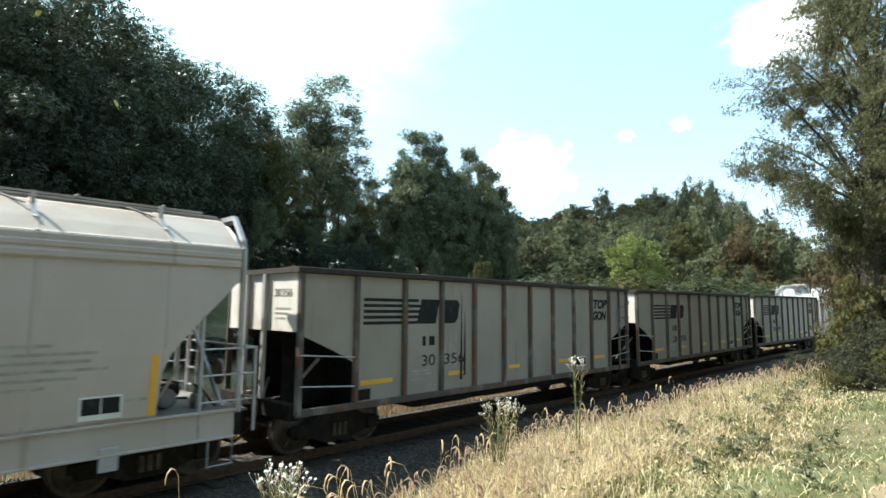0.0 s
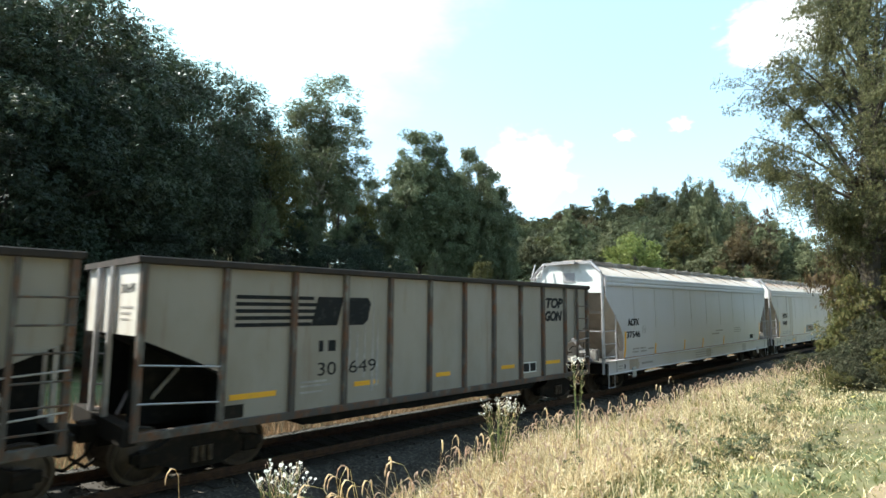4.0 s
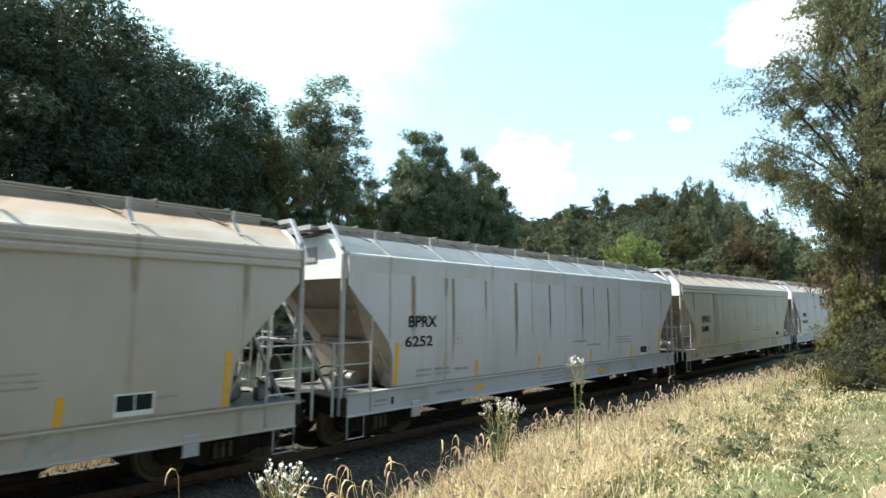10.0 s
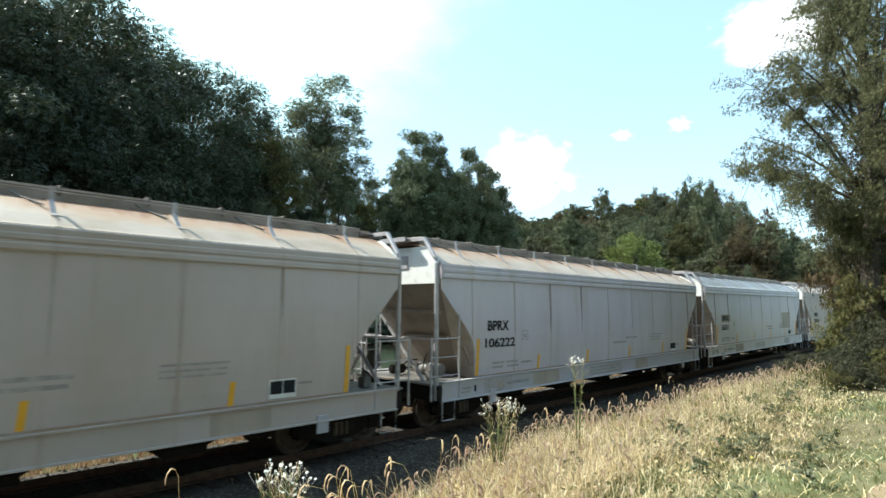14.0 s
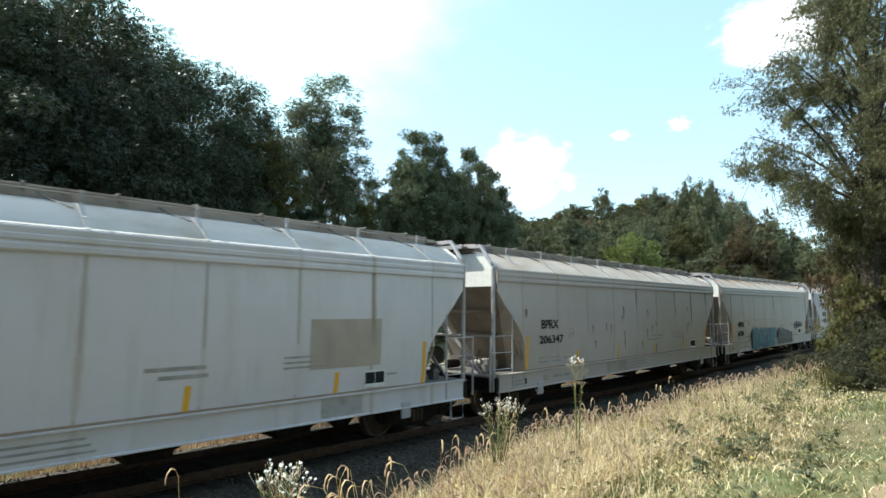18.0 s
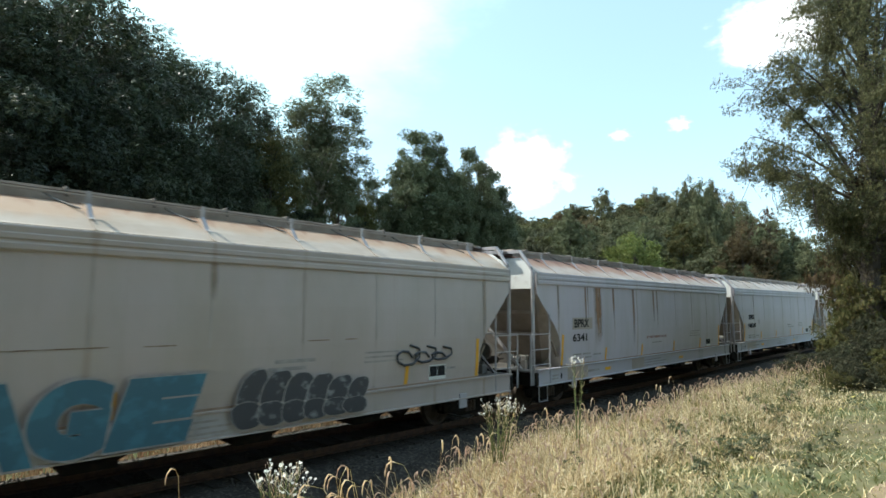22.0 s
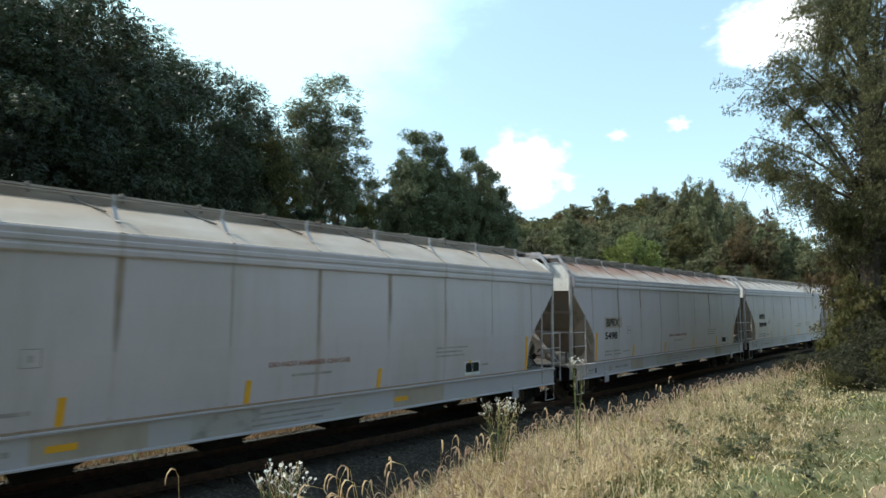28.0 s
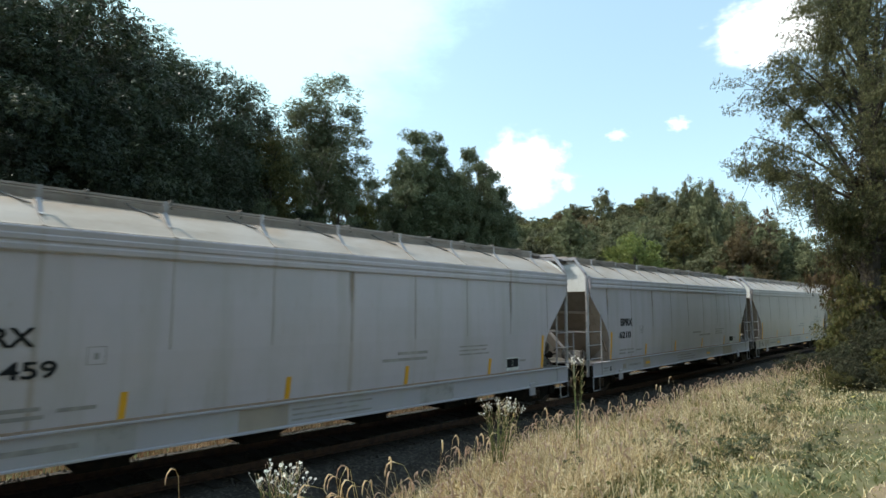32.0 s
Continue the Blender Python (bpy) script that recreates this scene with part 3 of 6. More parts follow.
    part("brake_hose", h, IRON, car, "black rubber brake hose")


def hopper(L, eave=4.11, board=4.82, ribbed=True, corrugated=False):
    """A covered hopper wagon, L metres over its corner posts, standing at the origin; eave and board: heights of the roof's edge and of the walkway."""
    car = new("covered_hopper_wagon")
    a = L / 2
    foot = eave - 0.37
    # the side's outline in cross-section: distance from the middle and height, from sill to eave
    prof = [(1.49, 1.12), (1.535, 1.6), (1.56, 2.2), (1.56, 2.9), (1.545, 3.3), (1.535, foot + 0.02)]
    out_at = lambda z: float(np.interp(z, [p[1] for p in prof], [p[0] for p in prof]))
    body = Shape()
    rings = []
    for x, low in ((-a + 0.1, 3.66), (-a + 0.9, 2.7), (-a + 1.24, 2.15), (-a + 1.34, 1.8), (-a + 1.8, 1.14), (a - 1.8, 1.14), (a - 1.34, 1.8), (a - 1.24, 2.15), (a - 0.9, 2.7), (a - 0.1, 3.66)):
        ring = [(-1.5, eave - 0.05)] + [(-out_at(z) + 0.04, z) for z in (low + (3.7 - low) * k / 6 for k in range(6, -1, -1))]
        rings.append([(x, y, z) for y, z in ring] + [(x, -y, z) for y, z in ring[::-1]])
    body.loft(rings, True)
    part("body", body, PAINT_SHADED, car, smooth=False)
    xs = [-a, -a + 0.3, -a + 0.6, -a + 0.9, -a + 1.12, -a + 1.24, -a + 1.3]
    lows = [3.46, 3.12, 2.81, 2.49, 2.2, 1.93, 1.12]
    for sgn in (-1, 1):
        # side sheets, with the cut corner over the end platform
        sh = Shape()
        cols = list(zip(xs, lows)) + [(-a + 1.3 + (L - 2.6) * k / 8, 1.12) for k in range(1, 8)] + [(-x, z) for x, z in list(zip(xs, lows))[::-1]]
        rings = []
        for x, low in cols:
            zs = [low + (foot + 0.02 - low) * k / 7 for k in range(8)]
            ys = [out_at(z) for z in zs]
            rings.append([(x, sgn * y, z) for y, z in zip(ys, zs)] + [(x, sgn * (y - 0.025), z) for y, z in list(zip(ys, zs))[::-1]])
        sh.loft(rings, True)
        part("side_sheet", sh, PAINT, car, smooth=False)
        band = Shape()
        if ribbed:
            bp = [(1.5, foot), (1.56, foot), (1.578, foot + 0.03), (1.578, foot + 0.1), (1.562, foot + 0.125), (1.562, foot + 0.15), (1.58, foot + 0.175), (1.58, foot + 0.24), (1.566, foot + 0.26), (1.57, foot + 0.34), (1.56, foot + 0.365), (1.45, foot + 0.4)]
        else:
            bp = [(1.5, foot), (1.538, foot), (1.545, foot + 0.2), (1.55, foot + 0.34), (1.535, foot + 0.375), (1.45, foot + 0.4)]
        band.loft([[(x, sgn * y, z) for y, z in bp] for x in (-a, a)], True)
        part("eave_band", band, PAINT, car, "ribbed grey eave band" if ribbed else "smooth grey eave sheet")
        sill = Shape()
        sp = [(1.5, 0.72), (1.61, 0.72), (1.61, 0.745), (1.565, 0.76), (1.565, 1.16), (1.62, 1.18), (1.62, 1.205), (1.48, 1.205), (1.48, 0.74)]
        sill.loft([[(x, sgn * y, z) for y, z in sp] for x in (-a, a)], True)
        part("side_sill", sill, SILLP, car, "pale grey side sill with dirt streaks")
        ledge = Shape().box(-a + 1.3, a - 1.3, min(sgn * 1.5, sgn * 1.53), max(sgn * 1.5, sgn * 1.53), 1.205, 1.245)
        part("dusty_ledge", ledge, SEAM, car, "brown dust along the side's foot")
        for x in (-a + 1.95, a - 1.95):
            j = Shape().box(x - 0.13, x + 0.13, sgn * 1.575 - 0.02, sgn * 1.575 + 0.02, 0.5, 0.86, 0.015)
            j.tube([(x, sgn * 1.59, 0.6), (x, sgn * 1.602, 0.6)], 0.05, 10)
            part("jacking_pad", j, SILLP, car)
        # seams of the side sheet
        for k in range(9):
            x = -a + 1.14 + 1.83 * k if L < 18 else -a + 2.1 + (L - 4.2) * k / 8
            q = Shape()
            pts = [(out_at(z) + 0.004, z) for z in (max(1.2, 2.3 if x < -a + 1.3 or x > a - 1.3 else 1.2), 2.35, 2.6, 2.9, 3.3, foot)]
            q.loft([[(x + dx, sgn * y, z) for y, z in pts] + [(x + dx, sgn * (y - 0.02), z) for y, z in pts[::-1]] for dx in (-0.014, 0.014)], True)
            part("seam", q, SEAMLINE, car)
    # roof sheets between the seams: a plain slope from the eave to the crown
    rise = 4.6 - eave - 0.045
    half = [(1.53, eave + 0.012)] + [(y, eave + 0.045 + rise * ((1.47 - y) / 0.72) ** 0.93) for y in (1.47, 1.2, 0.95, 0.75)] + [(0.5, 4.67), (0.0, 4.69)]
    if corrugated:
        fine = []
        for k in range(19):
            y = 1.47 - 0.72 * k / 18
            fine.append((y, float(np.interp(-y, [-p[0] for p in half], [p[1] for p in half])) + (0.022 if k % 2 else 0.0)))
        half = half[:1] + fine + half[5:]
    arch = [(-y, z) for y, z in half] + [(y, z) for y, z in half[-2::-1]]
    cuts = [-a + 0.02] + [-a + 1.14 + 1.83 * k for k in range(9)] + [a - 0.02] if L < 18 else [-a + 0.02 + (L - 0.04) * k / 10 for k in range(11)]
    for x0, x1 in zip(cuts, cuts[1:]):
        r = Shape().loft([[(x, y, z) for y, z in arch] + [(x, y * 0.98, z - 0.03) for y, z in arch[::-1]] for x in (x0 + 0.004, x1 - 0.004)], True)
        part("roof_sheet", r, ROOF, car)
        if x1 < a - 0.1:
            rib = Shape().loft([[(x, y, z + 0.002) for y, z in arch] + [(x, y, z + 0.018) for y, z in arch[::-1]] for x in (x1 - 0.022, x1 + 0.022)], True)
            part("roof_rib", rib, ROOF, car)
    crown = board + 0.06
    hatch = Shape().loft([[(x, -0.42, 4.66), (x, -0.42, crown - 0.03), (x, -0.45, crown - 0.02), (x, -0.45, crown + 0.02), (x, -0.3, crown + 0.03), (x, 0.3, crown + 0.03), (x, 0.45, crown + 0.02), (x, 0.45, crown - 0.02), (x, 0.42, crown - 0.03), (x, 0.42, 4.66)] for x in (-a + 0.3, a - 0.3)], True)
    part("trough_hatch", hatch, WALK, car, "long dusty trough hatch cover")
    for k in range(12):
        x = -a + 1.0 + (L - 2.0) * k / 11
        c = Shape().tube([(x, -0.5, crown - 0.12), (x, -0.46, crown + 0.05), (x, 0.46, crown + 0.05), (x, 0.5, crown - 0.12)], 0.02, 5)
        part("hatch_clamp", c, GRATE, car)
    for sgn in (-1, 1):
        w = Shape().box(-a + 0.05, a - 0.05, sgn * 0.52 - 0.02, sgn * 0.52 + 0.02, board - 0.02, board + 0.01)
        part("walkway_bar", w, WALK, car, "dusty grey steel walkway bar")
        for x in cuts[1:-1]:
            y0, y1 = sgn * 0.95, sgn * 1.17
            low = float(np.interp(1.17, [p[0] for p in half[::-1]], [p[1] for p in half[::-1]]))
            p = Shape().loft([[(x - 0.035, y, z), (x + 0.035, y, z), (x + 0.035, y + sgn * 0.018, z), (x - 0.035, y + sgn * 0.018, z)] for y, z in ((y0, board), (y0, board - 0.2), (y1, low + 0.015), (y1 + sgn * 0.08, low - 0.02))], True)
            part("walkway_bracket", p, GALV, car)
            st = Shape().tube([(x - 0.5, sgn * 0.46, crown - 0.1), (x - 0.4, sgn * 0.6, 4.68), (x - 0.1, sgn * 0.95, 4.52)], 0.018, 5)
            part("hatch_strap", st, GRATE, car)
    for end in (-1, 1):
        e = end * a
        X = lambda v: e + end * v  # outward from the corner posts
        pan = Shape().loft([[(x, -1.44, 3.62), (x, -1.44, eave + 0.05), (x, -1.28, eave + 0.24), (x, -0.9, eave + 0.47), (x, 0.9, eave + 0.47), (x, 1.28, eave + 0.24), (x, 1.44, eave + 0.05), (x, 1.44, 3.62)] for x in (X(-0.02), X(0.02))], True)
        part("end_panel", pan, WHITE, car, "bright white end sheet")
        plac = Shape().box(min(X(0.02), X(0.05)), max(X(0.02), X(0.05)), -0.3, 0.2, 4.02, 4.36)
        part("placard_board", plac, GALV, car)
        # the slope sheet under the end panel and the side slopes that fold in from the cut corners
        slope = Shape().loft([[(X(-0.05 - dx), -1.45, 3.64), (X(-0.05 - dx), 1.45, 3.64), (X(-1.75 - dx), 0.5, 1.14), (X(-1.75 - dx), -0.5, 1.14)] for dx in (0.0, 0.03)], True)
        part("slope_sheet", slope, PAINT_SHADED, car, "dusty beige end slope sheet, shade in its colour")
        for y in (-1, 1):
            hip = [(X(-0.05 - 1.7 * t), y * (1.45 - 0.95 * t), 3.6 - 2.46 * t) for t in (0.0, 0.17, 0.34, 0.52, 0.68, 0.8, 1.0)]
            edge = [(X(-(x + a) - 0.01), y * (out_at(z) - 0.012), z) for x, z in zip(xs, lows)]
            fold = Shape()
            fold.add(edge + hip, [(k, k + 1, k + 8, k + 7) for k in range(6)])
            fold.add([(x, q - y * 0.025, z + 0.02) for x, q, z in edge + hip], [(k, k + 7, k + 8, k + 1) for k in range(6)])
            part("side_slope", fold, PAINT_FOLD, car, "dusty cream folded corner sheet")
        plat = Shape().box(min(X(-1.25), X(0.28)), max(X(-1.25), X(0.28)), -1.46, 1.46, 1.13, 1.17)
        part("end_platform", plat, GRATE, car, "weathered steel crossover platform")
        beam = Shape().box(min(X(0.0), X(0.12)), max(X(0.0), X(0.12)), -1.58, 1.58, 0.74, 1.12, 0.02)
        part("end_sill", beam, IRON, car)
        topbar = Shape().box(min(X(0.06), X(0.13)), max(X(0.06), X(0.13)), -1.0, 1.0, board - 0.1, board - 0.01, 0.01)
        topbar.box(min(X(-0.3), X(0.34)), max(X(-0.3), X(0.34)), -0.5, 0.5, board - 0.05, board - 0.02)
        topbar.box(min(X(0.3), X(0.34)), max(X(0.3), X(0.34)), -0.5, 0.5, board - 0.1, board + 0.01)
        part("end_walkway", topbar, GALV, car, "galvanised end walkway with a top bar")
        for y in (-1, 1):
            post = Shape()
            post.tube([(X(0.1), y * 1.46, 0.76), (X(0.1), y * 1.46, eave), (X(0.1), y * 1.4, eave + 0.14), (X(0.1), y * 1.0, board - 0.05)], 0.056, 8)
            part("corner_post", post, GALV, car, "bright galvanised corner post")
            for dx, top in ((0.36, 2.28), (-0.62, 2.84)):
                q = Shape().tube([(X(dx), y * 1.56, 0.78), (X(dx), y * 1.56, top)], 0.028, 6)
                part("grab_post", q, GALV, car)
            for z in (1.35, 1.8, 2.25):
                q = Shape().tube([(X(0.38), y * 1.56, z), (X(-0.64), y * 1.56, z)], 0.016, 5)
                part("side_rung", q, GALV, car)
            st = Shape().tube([(X(-0.02), y * 1.57, 0.75), (X(-0.02), y * 1.57, 0.28), (X(-0.45), y * 1.57, 0.28), (X(-0.45), y * 1.57, 0.75)], 0.02, 5)
            part("stirrup_step", st, GALV, car)
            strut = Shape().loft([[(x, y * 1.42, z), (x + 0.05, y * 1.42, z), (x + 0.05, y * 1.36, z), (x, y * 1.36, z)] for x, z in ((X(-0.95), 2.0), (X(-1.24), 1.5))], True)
            part("corner_strut", strut, PAINT_SHADED, car)
        brace = Shape().loft([[(X(0.0), q - 0.06, z), (X(0.0), q + 0.06, z), (X(0.05), q + 0.06, z), (X(0.05), q - 0.06, z)] for q, z in ((1.38, 3.4), (-0.95, 1.18))], True)
        part("end_brace", brace, GALV, car, "grey diagonal end brace")
        far = 1
        for y in (0.98, 1.42):
            q = Shape().tube([(X(0.34), far * y, 0.8), (X(0.34), far * y, 4.2), (X(0.2), far * y * 0.94, board - 0.05)], 0.028, 6)
            part("ladder_rail", q, GALV, car)
        for k in range(10):
            z = 0.95 + 0.36 * k
            q = Shape().tube([(X(0.34), far * 0.93, z), (X(0.34), far * 1.5, z)], 0.02, 5)
            part("ladder_rung", q, GALV, car)
        q = Shape().tube([(X(0.37), -1.5, 2.25), (X(0.37), 1.5, 2.25)], 0.022, 5)
        part("end_handrail", q, GALV, car)
        if end == 1:
            bw = Shape().tube([(X(0.1), -0.55, 1.75), (X(0.16), -0.55, 1.75)], 0.24, 16)
            part("brake_wheel", bw, GRATE, car, "brake hand wheel")
        br = Shape().tube([(X(-0.85), -0.75, 1.36), (X(-0.85), -0.72, 1.36), (X(-0.85), 0.1, 1.36), (X(-0.85), 0.13, 1.36)], [0.12, 0.17, 0.17, 0.12], 14)
        part("air_reservoir", br, PLATE, car, "dusty grey air reservoir")
        bc = Shape().tube([(X(-0.2), 0.55, 1.33), (X(-0.62), 0.55, 1.33), (X(-0.7), 0.55, 1.33)], [0.13, 0.13, 0.05], 12)
        bc.tube([(X(-0.7), 0.55, 1.33), (X(-1.05), 0.55, 1.33)], 0.022, 5)
        part("brake_cylinder", bc, IRON, car, "dark brake cylinder")
        vb = Shape().box(min(X(-0.25), X(-0.45)), max(X(-0.25), X(-0.45)), -0.95, -0.72, 1.17, 1.42, 0.03)
        vb.box(min(X(-0.3), X(-0.4)), max(X(-0.3), X(-0.4)), -0.92, -0.76, 1.42, 1.55, 0.02)
        part("valve_box", vb, PLATE, car)
        lever = Shape()
        for k, (x0, z0, x1, z1) in enumerate(((-0.15, 1.2, -0.5, 1.62), (-0.95, 1.25, -0.4, 1.3), (-0.55, 1.18, -0.95, 1.75), (-0.3, 1.5, -1.0, 1.55))):
            y0 = -1.1 + 0.42 * k
            lever.tube([(X(x0), y0, z0), (X((x0 + x1) / 2), y0 + 0.12, (z0 + z1) / 2 + 0.06), (X(x1), y0 + 0.2, z1)], 0.02, 5)
        part("brake_piping", lever, IRON, car, "dark brake pipes and levers")
        for z in (2.2, 2.9):
            t = (3.64 - z) / 2.5
            stf = Shape().box(min(X(-1.7 * t), X(0.08 - 1.7 * t)), max(X(-1.7 * t), X(0.08 - 1.7 * t)), -1.4 + 0.95 * t, 1.4 - 0.95 * t, z - 0.05, z + 0.05)
            part("slope_stiffener", stf, PAINT_SHADED, car)
        add_coupler(car, X(0.1), end)
        add_bogie(car, end * (a - 1.22))
    # discharge gates under the bays, and the centre sill
    span = L - 5.6
    for k in range(4):
        xm = -span / 2 + span * (k + 0.5) / 4
        h = span / 8 - 0.1
        g = Shape().loft([[(xm - h, -1.45, 1.13), (xm + h, -1.45, 1.13), (xm + h, 1.45, 1.13), (xm - h, 1.45, 1.13)], [(xm - 0.4, -0.6, 0.42), (xm + 0.4, -0.6, 0.42), (xm + 0.4, 0.6, 0.42), (xm - 0.4, 0.6, 0.42)], [(xm - 0.4, -0.6, 0.3), (xm + 0.4, -0.6, 0.3), (xm + 0.4, 0.6, 0.3), (xm - 0.4, 0.6, 0.3)]], True)
        part("discharge_gate", g, IRON, car, "dark hopper outlet under the body")
    part("centre_sill", Shape().box(-a - 0.1, a + 0.1, -0.22, 0.22, 0.66, 1.0), IRON, car)
    part("brake_pipe", Shape().tube([(-a, -1.2, 0.7), (a, -1.2, 0.7)], 0.025, 5), IRON, car)
    return car


def gondola(L=13.95):
    """An open coal gondola with outside ribs and sloped ends."""
    car = new("coal_gondola_wagon")
    a = L / 2
    ribs = [-a + v for v in (1.42, 2.8, 4.02, 5.25, 6.5, 7.75, 8.95, 10.17, 11.3, 12.53)]
    for sgn in (-1, 1):
        xs = [-a, *ribs, a]
        for i in range(len(xs) - 1):
            x0, x1 = xs[i], xs[i + 1]
            lo0 = 2.48 if i == 0 else (1.86 if i == len(xs) - 2 else 0.98)
            lo1 = 1.86 if i == 0 else (2.48 if i == len(xs) - 2 else 0.98)
            p = Shape().prism([(x0, lo0), (x1, lo1), (x1, 3.68), (x0, 3.68)], sgn * 1.5, sgn * 1.475)
            part("side_panel", p, GONDOLA, car)
        for x in ribs + [-a + 0.06, a - 0.06]:
            low = 0.9
            r = Shape().loft([[(x - 0.07, sgn * 1.5, z), (x - 0.045, sgn * 1.585, z), (x + 0.045, sgn * 1.585, z), (x + 0.07, sgn * 1.5, z)] for z in (low, 3.68)], True)
            part("side_rib", r, GONRIB, car, "rust-streaked vertical rib")
        ch = Shape().box(-a, a, min(sgn * 1.44, sgn * 1.6), max(sgn * 1.44, sgn * 1.6), 3.66, 3.79, 0.02)
        part("top_chord", ch, CHORD, car, "dark rusty top chord")
        sl = Shape().box(-a, a, min(sgn * 1.44, sgn * 1.58), max(sgn * 1.44, sgn * 1.58), 0.86, 1.0, 0.01)
        part("side_sill", sl, GONRIB, car)
    tub = Shape().loft([[(-a + 0.1, y, 2.5), (-a + 2.9, y, 0.95), (-a + 3.1, y, 0.7), (a - 3.1, y, 0.7), (a - 2.9, y, 0.95), (a - 0.1, y, 2.5), (a - 0.1, y, 2.54), (a - 2.9, y, 1.0), (-a + 2.9, y, 1.0), (-a + 0.1, y, 2.54)] for y in (-1.46, 1.46)], True)
    part("slope_sheet", tub, COAL_SHADE, car, "coal-black sloped floor")
    for end in (-1, 1):
        e = end * a
        X = lambda v: e + end * v
        p = Shape().box(min(X(-0.06), X(-0.02)), max(X(-0.06), X(-0.02)), -1.46, 1.46, 2.5, 3.7)
        part("end_panel", p, GONWHITE, car, "rust-stained pale end wall")
        c = Shape().box(min(X(-0.1), X(0.06)), max(X(-0.1), X(0.06)), -1.6, 1.6, 3.68, 3.79, 0.02)
        part("end_chord", c, CHORD, car)
        # added black plates that stand in for the darkness below the sloped floor
        bulk = Shape().box(min(X(-1.6), X(-1.5)), max(X(-1.6), X(-1.5)), -1.4, 1.4, 0.85, 1.8)
        part("end_bulkhead", bulk, COAL_SHADE, car, "added black plate for the dark under the slope")
        for y in (-0.62, 0.62):
            web = Shape().prism([(X(-0.2), 0.95), (X(-1.6), 0.95), (X(-1.6), 1.66), (X(-0.2), 2.42)], y - 0.02, y + 0.02)
            part("slope_web", web, COAL_SHADE, car, "added black web for the shade under the slope")
        for y in (-0.25, 0.55):
            q = Shape().box(min(X(0.0), X(0.08)), max(X(0.0), X(0.08)), y - 0.05, y + 0.05, 1.0, 3.68)
            part("end_stake", q, GALV, car)
        es = Shape().box(min(X(-0.1), X(0.1)), max(X(-0.1), X(0.1)), -1.5, 1.5, 0.8, 1.1, 0.02)
        part("end_sill", es, IRON, car)
        for y in (-1, 1):
            for z in (1.45, 2.05):
                part("grab_rail", Shape().tube([(X(-0.05), y * 1.58, z), (X(-1.35), y * 1.58, z - 0.1)], 0.016, 5), GALV, car)
            q = Shape().tube([(X(-0.35), y * 0.4, 1.0), (X(-0.9), y * 0.9, 1.9)], 0.035, 5)
            part("brake_lever", q, GALV, car)
        if end == 1:
            for z in (1.2, 1.55, 1.9, 2.3, 2.7, 3.1):
                part("ladder_rung", Shape().tube([(X(0.0), -1.6, z), (X(-0.75), -1.6, z)], 0.018, 5), GONRIB, car)
            part("ladder_rail", Shape().box(min(X(-0.72), X(-0.8)), max(X(-0.72), X(-0.8)), -1.61, -1.56, 0.9, 3.66), GONRIB, car)
        add_coupler(car, X(0.08), end)
        add_bogie(car, end * (a - 1.3))
    part("centre_sill", Shape().box(-a - 0.1, a + 0.1, -0.22, 0.22, 0.6, 0.9), IRON, car)
    for k in range(3):
        xm = (k - 1) * 2.6
        g = Shape().loft([[(xm - 1.2, -1.4, 0.9), (xm + 1.2, -1.4, 0.9), (xm + 1.2, 1.4, 0.9), (xm - 1.2, 1.4, 0.9)], [(xm - 0.9, -1.2, 0.62), (xm + 0.9, -1.2, 0.62), (xm + 0.9, 1.2, 0.62), (xm - 0.9, 1.2, 0.62)]], True)
        part("floor_beam", g, IRON, car)
    return car


# markings on the near side: bars for what cannot be read, letters for what can
def side_y(z):
    return -float(np.interp(z, [1.12, 1.6, 2.2, 2.9, 3.3, 3.76], [1.49, 1.535, 1.56, 1.56, 1.545, 1.535])) - 0.006


def bar(car, name, x0, x1, z0, z1, material, y=None, label="", lean=0.0):
    n = max(1, int((z1 - z0) / 0.35) + 1)
    pts = [(z0 + (z1 - z0) * k / n) for k in range(n + 1)]
    s = Shape()
    rows = [[(x0 + lean * k / n, (side_y(z) if y is None else y), z), (x1 + lean * k / n, (side_y(z) if y is None else y), z), (x1 + lean * k / n, (side_y(z) if y is None else y) + 0.01, z), (x0 + lean * k / n, (side_y(z) if y is None else y) + 0.01, z)] for k, z in enumerate(pts)]
    s.loft(rows, True)
    return part(name, s, material, car, label)


def writing(car, name, text, x, z, size, material, y, width=None, label="", shear=0.0, heavy=0.0, end=None):
    cu = bpy.data.curves.new(name, "FONT")
    cu.body, cu.size, cu.extrude, cu.shear, cu.offset = text, 1.0, 0.003, shear, heavy
    tmp = new(name, cu)
    bpy.context.view_layer.update()
    me = bpy.data.meshes.new_from_object(tmp.evaluated_get(bpy.context.evaluated_depsgraph_get()))
    bpy.data.objects.remove(tmp)
    co = np.zeros(len(me.vertices) * 3)
    me.vertices.foreach_get("co", co)
    co = co.reshape(-1, 3)
    lo, hi = co.min(0), co.max(0)
    sx = (width / (hi[0] - lo[0])) if width else size / (hi[1] - lo[1])
    out = np.stack([x + (co[:, 0] - lo[0]) * sx, y - co[:, 2], z + (co[:, 1] - lo[1]) * size / (hi[1] - lo[1])], -1)
    if end is not None:
        out = np.stack([end - co[:, 2], y - (out[:, 0] - x), out[:, 2]], -1)
    me.vertices.foreach_set("co", out.ravel())
    me.update()
    me.materials.clear()
    me.materials.append(material)
    return part(name, me, material, car, label or "black stencilled writing")


